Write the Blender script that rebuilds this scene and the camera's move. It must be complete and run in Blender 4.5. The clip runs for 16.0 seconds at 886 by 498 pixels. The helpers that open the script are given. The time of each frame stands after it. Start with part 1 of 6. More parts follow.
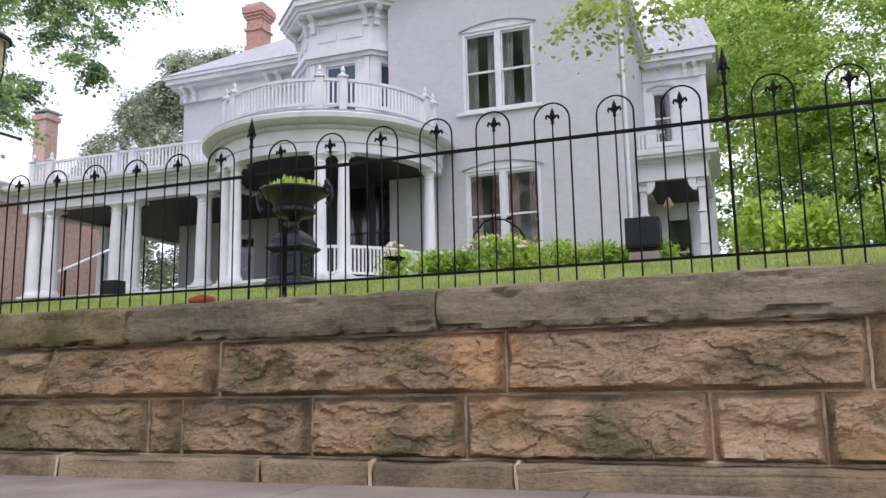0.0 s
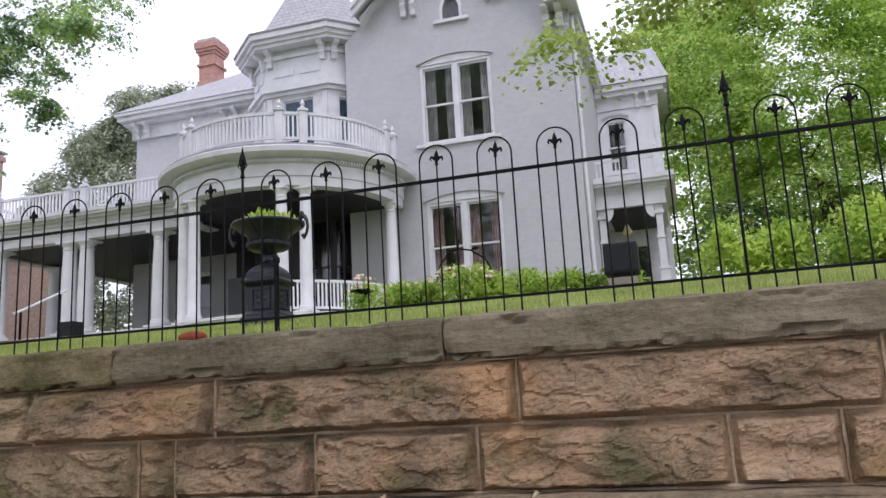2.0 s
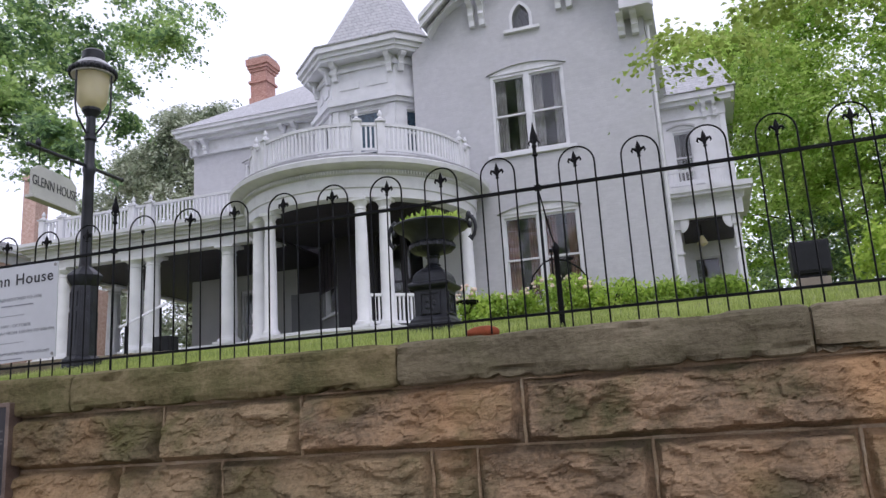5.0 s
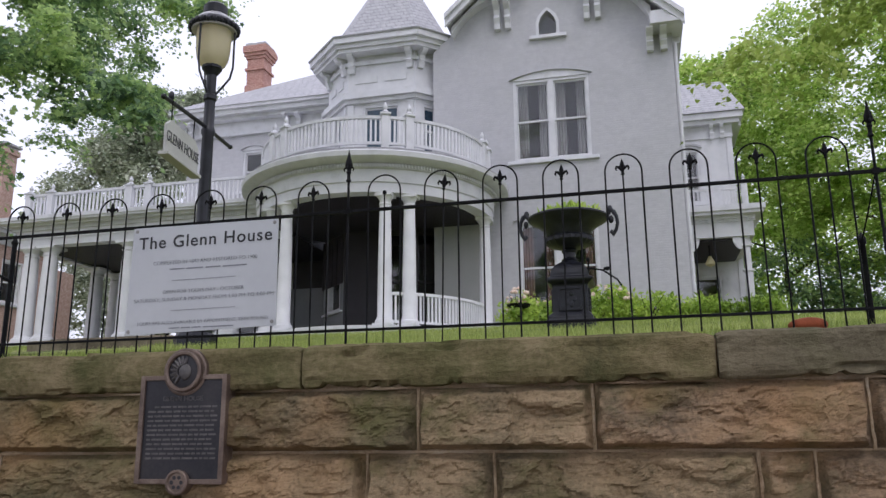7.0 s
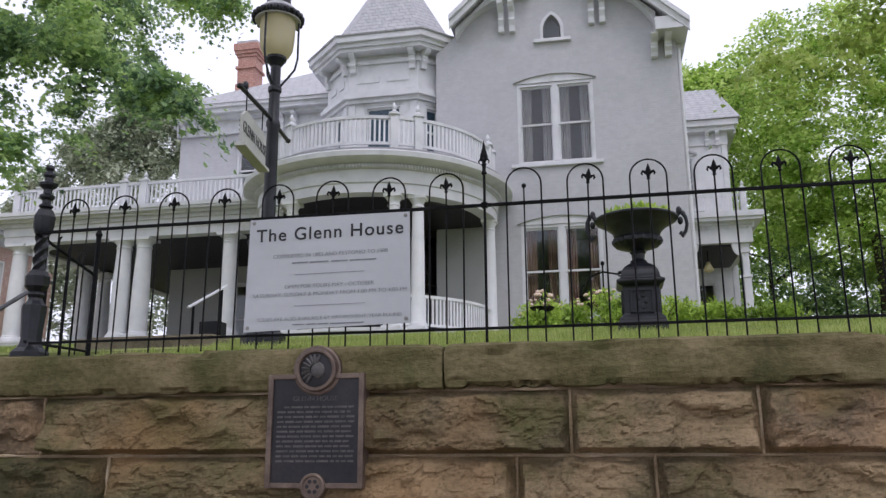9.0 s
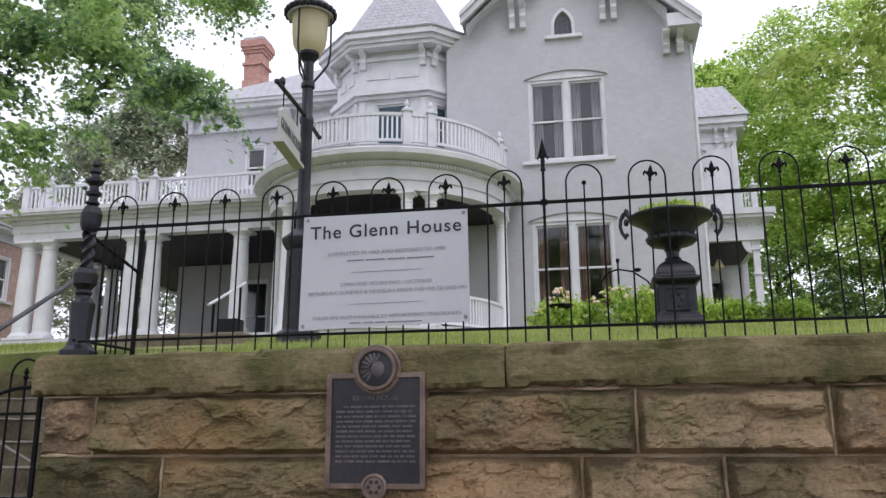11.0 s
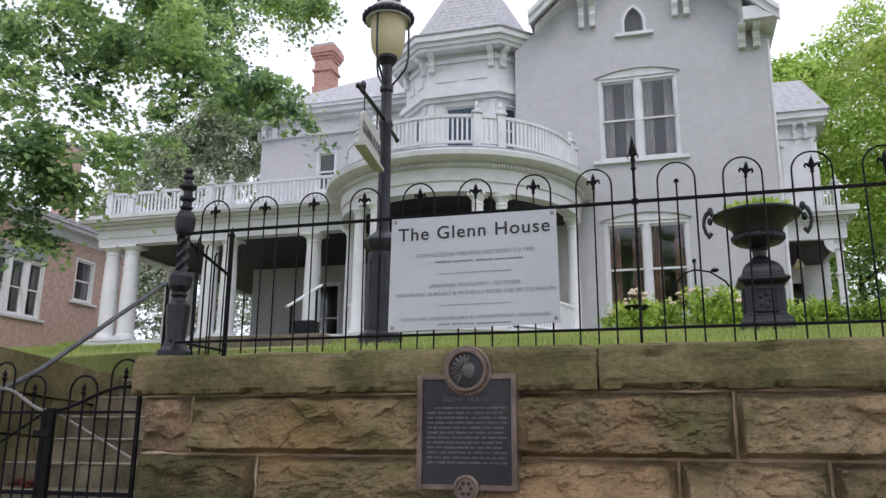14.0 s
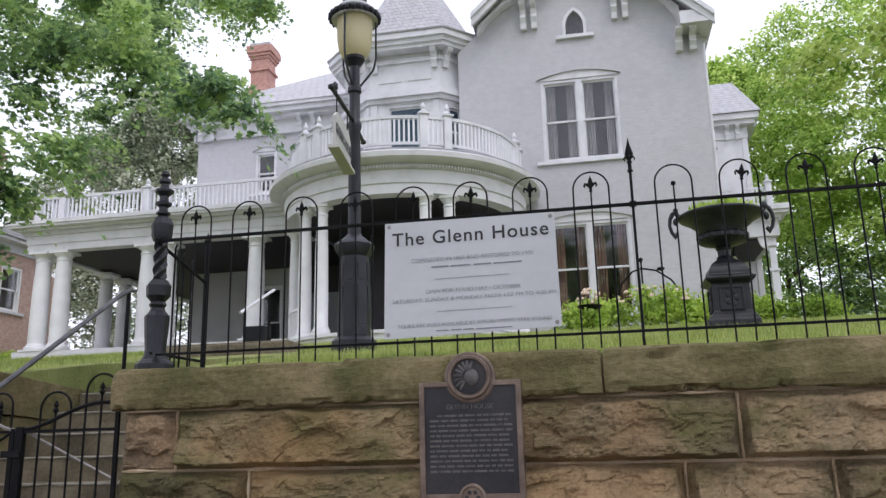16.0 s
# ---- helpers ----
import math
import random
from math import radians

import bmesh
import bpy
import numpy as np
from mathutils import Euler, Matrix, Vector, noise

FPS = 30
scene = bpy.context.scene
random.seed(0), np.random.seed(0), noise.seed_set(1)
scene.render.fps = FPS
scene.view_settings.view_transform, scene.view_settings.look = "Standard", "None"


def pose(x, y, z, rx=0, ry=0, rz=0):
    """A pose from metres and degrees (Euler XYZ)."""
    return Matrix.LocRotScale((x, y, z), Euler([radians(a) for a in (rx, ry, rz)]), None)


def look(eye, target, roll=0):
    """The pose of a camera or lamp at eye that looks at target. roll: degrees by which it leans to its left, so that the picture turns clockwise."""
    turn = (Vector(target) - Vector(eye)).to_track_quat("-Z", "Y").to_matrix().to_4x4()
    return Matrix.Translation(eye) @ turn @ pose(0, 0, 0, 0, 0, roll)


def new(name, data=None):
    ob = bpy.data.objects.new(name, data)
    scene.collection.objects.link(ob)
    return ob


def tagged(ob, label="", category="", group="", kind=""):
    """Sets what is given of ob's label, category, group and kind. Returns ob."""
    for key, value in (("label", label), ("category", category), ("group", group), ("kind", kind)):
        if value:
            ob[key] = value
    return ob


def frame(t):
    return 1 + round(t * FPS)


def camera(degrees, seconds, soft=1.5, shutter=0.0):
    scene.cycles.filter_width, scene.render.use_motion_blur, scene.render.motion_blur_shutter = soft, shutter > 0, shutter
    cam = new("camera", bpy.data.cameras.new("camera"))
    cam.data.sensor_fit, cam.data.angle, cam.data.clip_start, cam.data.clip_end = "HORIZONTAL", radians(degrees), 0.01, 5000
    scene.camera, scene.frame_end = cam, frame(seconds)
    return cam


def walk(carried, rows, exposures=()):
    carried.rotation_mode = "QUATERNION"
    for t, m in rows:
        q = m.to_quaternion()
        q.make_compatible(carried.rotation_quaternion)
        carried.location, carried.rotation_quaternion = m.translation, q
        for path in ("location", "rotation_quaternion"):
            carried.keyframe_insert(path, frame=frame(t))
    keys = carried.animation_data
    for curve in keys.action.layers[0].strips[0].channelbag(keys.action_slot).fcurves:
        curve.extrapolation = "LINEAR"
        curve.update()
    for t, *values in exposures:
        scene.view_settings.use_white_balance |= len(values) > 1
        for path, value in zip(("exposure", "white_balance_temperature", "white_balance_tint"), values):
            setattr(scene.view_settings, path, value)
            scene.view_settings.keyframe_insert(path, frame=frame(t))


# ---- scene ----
cam = camera(57.6, 16.0, 1.45)
METRES, EYE, TILT, LEAN, TURN = 6.0, 0.6, 0.0, 0.0, 20.0
ROWS = [
    (0.0, 0.0, 0.0, 0.0, 0.18, 9.08, 1.11),
    (0.5, -0.0047, 0.0021, 0.0004, -0.69, 10.08, 1.72),
    (1.0, -0.0184, 0.0067, 0.0005, -2.27, 10.44, 2.31),
    (1.5, -0.0361, 0.0137, 0.0007, -3.74, 10.64, 2.76),
    (2.0, -0.0478, 0.0162, -0.0006, -2.86, 11.29, 3.06),
    (2.5, -0.072, 0.0252, -0.0007, -2.37, 11.36, 2.76),
    (3.0, -0.1056, 0.0384, 0.0004, -2.13, 11.59, 3.18),
    (3.5, -0.1482, 0.0542, -0.0002, -1.73, 11.85, 3.94),
    (4.0, -0.1982, 0.0716, -0.0004, -1.65, 12.29, 3.73),
    (4.5, -0.2581, 0.0919, -0.0002, -1.51, 12.45, 3.55),
    (5.0, -0.3256, 0.1151, -0.0008, -1.6, 12.77, 3.36),
    (7.5, -0.7057, 0.2406, -0.0053, -7.41, 13.36, 0.35),
    (8.0, -0.7457, 0.2535, -0.0052, -8.13, 13.43, 0.54),
    (8.5, -0.7803, 0.2649, -0.0059, -8.5, 13.57, 0.27),
    (9.0, -0.807, 0.2732, -0.0056, -8.59, 13.57, 0.29),
    (9.5, -0.8257, 0.2799, -0.0056, -8.86, 13.58, 0.41),
    (12.0, -0.8701, 0.29, -0.0009, -7.9, 13.06, -0.36),
    (12.5, -0.8707, 0.2886, -0.001, -4.46, 12.81, -0.96),
    (13.0, -0.871, 0.2888, -0.001, -2.18, 13.27, -0.82),
    (13.5, -0.8737, 0.2913, -0.0015, -2.32, 13.38, -0.71),
    (14.0, -0.8829, 0.2949, -0.0028, -4.02, 13.48, -0.4),
    (14.5, -0.8974, 0.301, -0.0033, -6.4, 13.5, 0.22),
    (15.0, -0.9202, 0.3097, -0.0048, -7.45, 13.13, 0.31),
    (15.5, -0.9328, 0.313, -0.003, -7.96, 12.97, 0.5),
    (16.0, -0.9421, 0.3144, 0.0044, -8.47, 13.51, 1.39),
]
walk(cam, [(t, pose(0, 0, EYE, TILT, LEAN, TURN) @ pose(METRES * x, METRES * y, METRES * z, 90 + pitch, roll, yaw)) for t, x, y, z, yaw, pitch, roll in ROWS], [(0.0, 0.3, 6160, 20), (1.5, 0.17, 6150, 20), (3.0, 0.1, 6140, 20.5), (5.0, 0.0, 6050, 20), (7.5, -0.12, 6160, 18), (9.5, -0.09, 6160, 18), (12.0, 0.2, 6220, 16), (12.5, 0.2, 6220, 16), (13.2, 0.13, 6220, 16), (14.0, 0.09, 6220, 16), (15.0, 0.16, 6220, 16), (16.0, 0.2, 6220, 16)])

# ---------------------------------------------------------------- light
world = bpy.data.worlds.new("overcast")
scene.world = world
world.use_nodes = True
wn, wl = world.node_tree.nodes, world.node_tree.links
sky = wn.new("ShaderNodeTexSky")
sky.sky_type, sky.sun_disc = "NISHITA", False
sky.sun_elevation, sky.sun_rotation = radians(58), radians(150)
sky.air_density, sky.dust_density = 1.0, 3.0
haze = wn.new("ShaderNodeMixRGB")
haze.inputs[0].default_value = 0.93
haze.inputs[2].default_value = (10.1, 10.3, 11.2, 1)
wl.new(sky.outputs[0], haze.inputs[1])
wl.new(haze.outputs[0], wn["Background"].inputs[0])
wn["Background"].inputs[1].default_value = 0.12
sun = new("sun", bpy.data.lights.new("sun", "SUN"))
sun.data.energy, sun.data.angle, sun.data.color = 0.8, radians(25), (1.0, 0.96, 0.9)
sun.matrix_world = look((10, -18, 30), (0, 0, 0))


# ---------------------------------------------------------------- materials
def material(name, colors, rough=0.7, metal=0.0, scale=6.0, fine=60.0, bump=0.15, spec=0.5, vary=0.0, stretch=None, dirt=None):
    """A surface whose colour wanders between the given ones at a broad and a fine scale, with a fine relief."""
    m = bpy.data.materials.new(name)
    m.use_nodes = True
    n, l = m.node_tree.nodes, m.node_tree.links
    p = n["Principled BSDF"]
    p.inputs["Roughness"].default_value, p.inputs["Metallic"].default_value = rough, metal
    p.inputs["Specular IOR Level"].default_value = spec
    geo = n.new("ShaderNodeNewGeometry")
    src = geo.outputs["Position"]
    if stretch:
        mp = n.new("ShaderNodeMapping")
        mp.inputs["Scale"].default_value = stretch
        l.new(src, mp.inputs[0])
        src = mp.outputs[0]
    a, b = n.new("ShaderNodeTexNoise"), n.new("ShaderNodeTexNoise")
    a.inputs["Scale"].default_value, a.inputs["Detail"].default_value = scale, 6
    b.inputs["Scale"].default_value, b.inputs["Detail"].default_value = fine, 4
    l.new(src, a.inputs["Vector"]), l.new(src, b.inputs["Vector"])
    mix = n.new("ShaderNodeMath")
    mix.operation = "MULTIPLY_ADD"
    mix.inputs[1].default_value = 0.35
    l.new(b.outputs["Fac"], mix.inputs[0])
    sub = n.new("ShaderNodeMath")
    sub.operation = "MULTIPLY_ADD"
    sub.inputs[1].default_value, sub.inputs[2].default_value = 0.9, -0.12
    l.new(a.outputs["Fac"], sub.inputs[0])
    l.new(sub.outputs[0], mix.inputs[2])
    fac = mix.outputs[0]
    if vary:
        info = n.new("ShaderNodeObjectInfo")
        v = n.new("ShaderNodeMath")
        v.operation = "MULTIPLY_ADD"
        v.inputs[1].default_value = vary
        l.new(info.outputs["Random"], v.inputs[0])
        off = n.new("ShaderNodeMath")
        off.operation = "ADD"
        off.inputs[1].default_value = -vary / 2
        l.new(v.outputs[0], off.inputs[0])
        l.new(fac, v.inputs[2])
        fac = off.outputs[0]
    ramp = n.new("ShaderNodeValToRGB")
    el = ramp.color_ramp.elements
    while len(el) < len(colors):
        el.new(0.5)
    for i, c in enumerate(colors):
        el[i].position = 0.32 + 0.38 * i / max(1, len(colors) - 1)
        el[i].color = (*c, 1)
    l.new(fac, ramp.inputs[0])
    out = ramp.outputs[0]
    if dirt:
        c, size, low, high = dirt
        d = n.new("ShaderNodeTexNoise")
        d.inputs["Scale"].default_value, d.inputs["Detail"].default_value = size, 8
        d.inputs["Roughness"].default_value = 0.65
        l.new(src, d.inputs["Vector"])
        r = n.new("ShaderNodeMapRange")
        r.inputs[1].default_value, r.inputs[2].default_value = low, high
        l.new(d.outputs["Fac"], r.inputs[0])
        mx = n.new("ShaderNodeMixRGB")
        mx.inputs[2].default_value = (*c, 1)
        l.new(r.outputs[0], mx.inputs[0])
        l.new(out, mx.inputs[1])
        out = mx.outputs[0]
    l.new(out, p.inputs["Base Color"])
    if bump:
        bp = n.new("ShaderNodeBump")
        bp.inputs["Strength"].default_value, bp.inputs["Distance"].default_value = bump, 0.02
        l.new(mix.outputs[0], bp.inputs["Height"])
        l.new(bp.outputs[0], p.inputs["Normal"])
    return m


def coursed(name, colors, mortar, width, height, depth, scale=(1, 1, 1), axis="xz", **more):
    """Masonry or shingles too far off to be built: courses as relief over a wandering colour."""
    m = material(name, colors, **more)
    n, l = m.node_tree.nodes, m.node_tree.links
    p = n["Principled BSDF"]
    geo = n.new("ShaderNodeNewGeometry")
    sep, com = n.new("ShaderNodeSeparateXYZ"), n.new("ShaderNodeCombineXYZ")
    add = n.new("ShaderNodeMath")
    add.operation = "ADD"
    l.new(geo.outputs["Position"], sep.inputs[0])
    l.new(sep.outputs[0], add.inputs[0]), l.new(sep.outputs[1], add.inputs[1])
    l.new(add.outputs[0], com.inputs[0]), l.new(sep.outputs[2], com.inputs[1])
    br = n.new("ShaderNodeTexBrick")
    br.inputs["Scale"].default_value = 1.0
    br.inputs["Brick Width"].default_value, br.inputs["Row Height"].default_value = width, height
    br.inputs["Mortar Size"].default_value = depth
    br.inputs["Color1"].default_value = (1, 1, 1, 1)
    br.inputs["Color2"].default_value = (0.94, 0.94, 0.94, 1)
    br.inputs["Mortar"].default_value = (*mortar, 1)
    l.new(com.outputs[0], br.inputs["Vector"])
    mul = n.new("ShaderNodeMixRGB")
    mul.blend_type = "MULTIPLY"
    mul.inputs[0].default_value = 1.0
    old = p.inputs["Base Color"].links[0].from_socket
    l.new(old, mul.inputs[1]), l.new(br.outputs["Color"], mul.inputs[2])
    l.new(mul.outputs[0], p.inputs["Base Color"])
    bp = n.new("ShaderNodeBump")
    bp.inputs["Strength"].default_value, bp.inputs["Distance"].default_value, bp.invert = 0.5, 0.01, True
    l.new(br.outputs["Fac"], bp.inputs["Height"])
    l.new(p.inputs["Normal"].links[0].from_socket, bp.inputs["Normal"])
    l.new(bp.outputs[0], p.inputs["Normal"])
    return m


def foliage(name, colors, clear=0.35):
    """Leaves: colour by the leaf, some light passing through."""
    m = bpy.data.materials.new(name)
    m.use_nodes = True
    n, l = m.node_tree.nodes, m.node_tree.links
    p = n["Principled BSDF"]
    p.inputs["Roughness"].default_value = 0.5
    geo = n.new("ShaderNodeNewGeometry")
    no = n.new("ShaderNodeTexNoise")
    no.inputs["Scale"].default_value, no.inputs["Detail"].default_value = 0.8, 4
    l.new(geo.outputs["Position"], no.inputs["Vector"])
    ad = n.new("ShaderNodeMath")
    ad.operation = "MULTIPLY_ADD"
    ad.inputs[1].default_value = 0.34
    l.new(geo.outputs["Random Per Island"], ad.inputs[0]), l.new(no.outputs["Fac"], ad.inputs[2])
    ramp = n.new("ShaderNodeValToRGB")
    el = ramp.color_ramp.elements
    while len(el) < len(colors):
        el.new(0.5)
    for i, c in enumerate(colors):
        el[i].position = 0.34 + 0.55 * i / max(1, len(colors) - 1)
        el[i].color = (*c, 1)
    l.new(ad.outputs[0], ramp.inputs[0])
    l.new(ramp.outputs[0], p.inputs["Base Color"])
    tr = n.new("ShaderNodeBsdfTranslucent")
    l.new(ramp.outputs[0], tr.inputs["Color"])
    mx = n.new("ShaderNodeMixShader")
    mx.inputs[0].default_value = clear
    l.new(p.outputs[0], mx.inputs[1]), l.new(tr.outputs[0], mx.inputs[2])
    l.new(mx.outputs[0], n["Material Output"].inputs["Surface"])
    return m


HOUSE = coursed("painted_brick", [(0.475, 0.475, 0.5), (0.5, 0.5, 0.525), (0.525, 0.525, 0.545)], (0.95, 0.95, 0.95), 0.21, 0.068, 0.007, rough=0.62, scale=0.6, fine=25, bump=0.1, dirt=((0.43, 0.435, 0.45), 0.8, 0.5, 0.85))
TRIM = material("white_paint", [(0.58, 0.585, 0.61), (0.65, 0.655, 0.68), (0.7, 0.7, 0.725)], rough=0.5, scale=2.5, fine=40, bump=0.06, dirt=((0.45, 0.45, 0.44), 2.2, 0.55, 0.85))
# house walls inside the porch, taken down to grey for its shade
PORCHWALL = material("toned_grey_wall", [(0.36, 0.37, 0.36), (0.42, 0.425, 0.41), (0.45, 0.45, 0.44)], rough=0.7, scale=0.8, fine=20, bump=0.08)
# a whiter tone than TRIM, for columns, balusters and railings
PORCHWHITE = material("bright_white_paint", [(0.68, 0.685, 0.71), (0.74, 0.745, 0.77), (0.79, 0.79, 0.81)], rough=0.5, scale=2.5, fine=40, bump=0.06, dirt=((0.55, 0.55, 0.54), 2.2, 0.6, 0.9))
# darker copy of the porch wall, for the sides deeper in shade
PORCHSHADE = material("shaded_grey_wall", [(0.15, 0.155, 0.165), (0.19, 0.195, 0.2), (0.23, 0.23, 0.235)], rough=0.7, scale=0.8, fine=20, bump=0.08)
# near-black: dark ceiling boards, and shade painted onto bay walls and panels
PORCHDARK = material("porch_dark", [(0.016, 0.013, 0.017), (0.024, 0.02, 0.026)], rough=0.6, scale=3, stretch=(1, 14, 1), bump=0.2)
ROOF = coursed("slate_shingles", [(0.36, 0.36, 0.38), (0.44, 0.44, 0.46), (0.5, 0.5, 0.51)], (0.62, 0.62, 0.62), 0.3, 0.16, 0.012, rough=0.6, scale=1.2, fine=14, bump=0.2)
BRICK = coursed("red_brick", [(0.37, 0.18, 0.145), (0.44, 0.23, 0.19), (0.5, 0.29, 0.24)], (1.25, 1.4, 1.4), 0.21, 0.075, 0.012, rough=0.8, scale=1.5, fine=20, bump=0.2)
NBRICK = coursed("brown_brick", [(0.41, 0.26, 0.21), (0.49, 0.33, 0.27), (0.56, 0.4, 0.34)], (1.2, 1.3, 1.35), 0.21, 0.075, 0.012, rough=0.8, scale=1.0, fine=20, bump=0.2)
IRON = material("black_iron", [(0.004, 0.004, 0.005), (0.007, 0.007, 0.008), (0.013, 0.013, 0.014)], rough=0.5, metal=0.0, scale=9, fine=120, bump=0.15, spec=0.09)
PAINTEDIRON = material("painted_iron", [(0.005, 0.0055, 0.008), (0.01, 0.011, 0.016), (0.02, 0.022, 0.03)], rough=0.4, scale=7, fine=90, bump=0.25, spec=0.4)
STEEL = material("worn_steel", [(0.22, 0.21, 0.2), (0.32, 0.31, 0.3)], rough=0.4, metal=0.6, scale=12, fine=90, bump=0.1)
SANDSTONE = material("sandstone", [(0.175, 0.13, 0.085), (0.3, 0.212, 0.132), (0.4, 0.276, 0.166), (0.445, 0.33, 0.215)], rough=0.92, scale=2.6, fine=42, bump=0.6, spec=0.12, vary=0.26, dirt=((0.13, 0.118, 0.06), 1.7, 0.5, 0.64))


def rocky(m, rust, deep=0.035, amount=0.6, grain=(0.7, 1, 1.7), size=17, pits=0.55):
    """Adds broken-rock relief, rust and lichen patches to a stone."""
    n, l = m.node_tree.nodes, m.node_tree.links
    p = n["Principled BSDF"]
    geo = n.new("ShaderNodeNewGeometry")
    a, b, c = n.new("ShaderNodeTexNoise"), n.new("ShaderNodeTexVoronoi"), n.new("ShaderNodeTexNoise")
    a.inputs["Scale"].default_value, a.inputs["Detail"].default_value, a.inputs["Roughness"].default_value = size, 9, 0.68
    b.feature = "DISTANCE_TO_EDGE"
    b.inputs["Scale"].default_value = 26
    c.inputs["Scale"].default_value, c.inputs["Detail"].default_value = 1.35, 5
    mp = n.new("ShaderNodeMapping")
    mp.inputs["Scale"].default_value = grain
    mp.inputs["Rotation"].default_value = (0, 0.35, 0)
    l.new(geo.outputs["Position"], mp.inputs[0])
    for t in (a, b):
        l.new(mp.outputs[0], t.inputs["Vector"])
    l.new(geo.outputs["Position"], c.inputs["Vector"])
    add = n.new("ShaderNodeMath")
    add.operation = "MULTIPLY_ADD"
    add.inputs[1].default_value = 0.14
    l.new(b.outputs["Distance"], add.inputs[0]), l.new(a.outputs["Fac"], add.inputs[2])
    bp = n.new("ShaderNodeBump")
    bp.inputs["Strength"].default_value, bp.inputs["Distance"].default_value = 0.9, deep
    l.new(add.outputs[0], bp.inputs["Height"])
    l.new(p.inputs["Normal"].links[0].from_socket, bp.inputs["Normal"])
    l.new(bp.outputs[0], p.inputs["Normal"])
    r = n.new("ShaderNodeMapRange")
    r.inputs[1].default_value, r.inputs[2].default_value = 0.5, 0.68
    l.new(c.outputs["Fac"], r.inputs[0])
    mx = n.new("ShaderNodeMixRGB")
    mx.inputs[2].default_value = (*rust, 1)
    k = n.new("ShaderNodeMath")
    k.operation = "MULTIPLY"
    k.inputs[1].default_value = amount
    l.new(r.outputs[0], k.inputs[0]), l.new(k.outputs[0], mx.inputs[0])
    l.new(p.inputs["Base Color"].links[0].from_socket, mx.inputs[1])
    # small dark pits and grains
    sp, rr, dk = n.new("ShaderNodeTexNoise"), n.new("ShaderNodeMapRange"), n.new("ShaderNodeMixRGB")
    sp.inputs["Scale"].default_value, sp.inputs["Detail"].default_value, sp.inputs["Roughness"].default_value = 46, 5, 0.6
    rr.inputs[1].default_value, rr.inputs[2].default_value, rr.inputs[4].default_value = 0.54, 0.7, pits
    l.new(geo.outputs["Position"], sp.inputs["Vector"]), l.new(sp.outputs["Fac"], rr.inputs[0])
    dk.blend_type = "MULTIPLY"
    dk.inputs[2].default_value = (0.3, 0.3, 0.28, 1)
    l.new(rr.outputs[0], dk.inputs[0]), l.new(mx.outputs[0], dk.inputs[1])
    l.new(dk.outputs[0], p.inputs["Base Color"])


rocky(SANDSTONE, (0.47, 0.275, 0.13), 0.03)
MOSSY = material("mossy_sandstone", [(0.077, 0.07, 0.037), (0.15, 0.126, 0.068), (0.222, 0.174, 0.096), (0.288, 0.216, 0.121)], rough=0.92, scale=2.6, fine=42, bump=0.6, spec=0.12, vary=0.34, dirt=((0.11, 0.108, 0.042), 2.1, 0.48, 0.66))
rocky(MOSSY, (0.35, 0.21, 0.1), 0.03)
BROWNSTONE = material("brown_sandstone", [(0.118, 0.097, 0.058), (0.225, 0.175, 0.105), (0.32, 0.238, 0.142), (0.385, 0.28, 0.17)], rough=0.92, scale=2.6, fine=42, bump=0.6, spec=0.12, vary=0.25, dirt=((0.13, 0.12, 0.052), 1.9, 0.5, 0.66))
rocky(BROWNSTONE, (0.4, 0.24, 0.12), 0.03, 0.45)
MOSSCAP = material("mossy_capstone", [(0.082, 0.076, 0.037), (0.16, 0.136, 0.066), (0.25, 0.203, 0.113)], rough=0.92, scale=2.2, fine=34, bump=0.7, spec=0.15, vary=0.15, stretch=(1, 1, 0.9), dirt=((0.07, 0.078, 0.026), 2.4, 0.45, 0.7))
CAPSTONE = material("weathered_capstone", [(0.11, 0.095, 0.06), (0.18, 0.155, 0.1), (0.26, 0.22, 0.15)], rough=0.9, scale=2.2, fine=34, bump=0.7, spec=0.2, vary=0.15, stretch=(1, 1, 0.85), dirt=((0.09, 0.088, 0.042), 2.6, 0.5, 0.75))
rocky(CAPSTONE, (0.21, 0.175, 0.11), 0.02, 0.5, (0.8, 1, 1.5), 20, 0.35)
rocky(MOSSCAP, (0.17, 0.13, 0.07), 0.02, 0.6, (0.8, 1, 1.5), 20, 0.35)
BASESTONE = material("tan_base_stone", [(0.15, 0.12, 0.08), (0.24, 0.185, 0.12), (0.33, 0.26, 0.17)], rough=0.92, scale=2.4, fine=38, bump=0.6, spec=0.12, vary=0.2, dirt=((0.1, 0.09, 0.055), 2.3, 0.5, 0.72))
rocky(BASESTONE, (0.34, 0.22, 0.13), 0.02, 0.4, (0.8, 1, 1.5), 20, 0.4)
MORTAR = material("mortar", [(0.24, 0.165, 0.1), (0.42, 0.32, 0.21), (0.56, 0.47, 0.35)], rough=0.95, scale=4, fine=70, bump=0.3, spec=0.1)
STEP = material("step_stone", [(0.085, 0.073, 0.05), (0.165, 0.14, 0.097), (0.26, 0.225, 0.16)], rough=0.9, scale=3, fine=40, bump=0.3, spec=0.2)
PIPE = material("galvanised_pipe", [(0.055, 0.055, 0.06), (0.12, 0.12, 0.125)], rough=0.35, metal=0.5, scale=9, fine=80, bump=0.1)
PALEMETAL = material("weathered_pale_metal", [(0.4, 0.4, 0.41), (0.55, 0.55, 0.56)], rough=0.4, metal=0.3, scale=9, fine=60, bump=0.1)
DARKRED = material("withered_red", [(0.06, 0.012, 0.01), (0.13, 0.025, 0.02)], rough=0.9, scale=14, fine=80, bump=0.3)
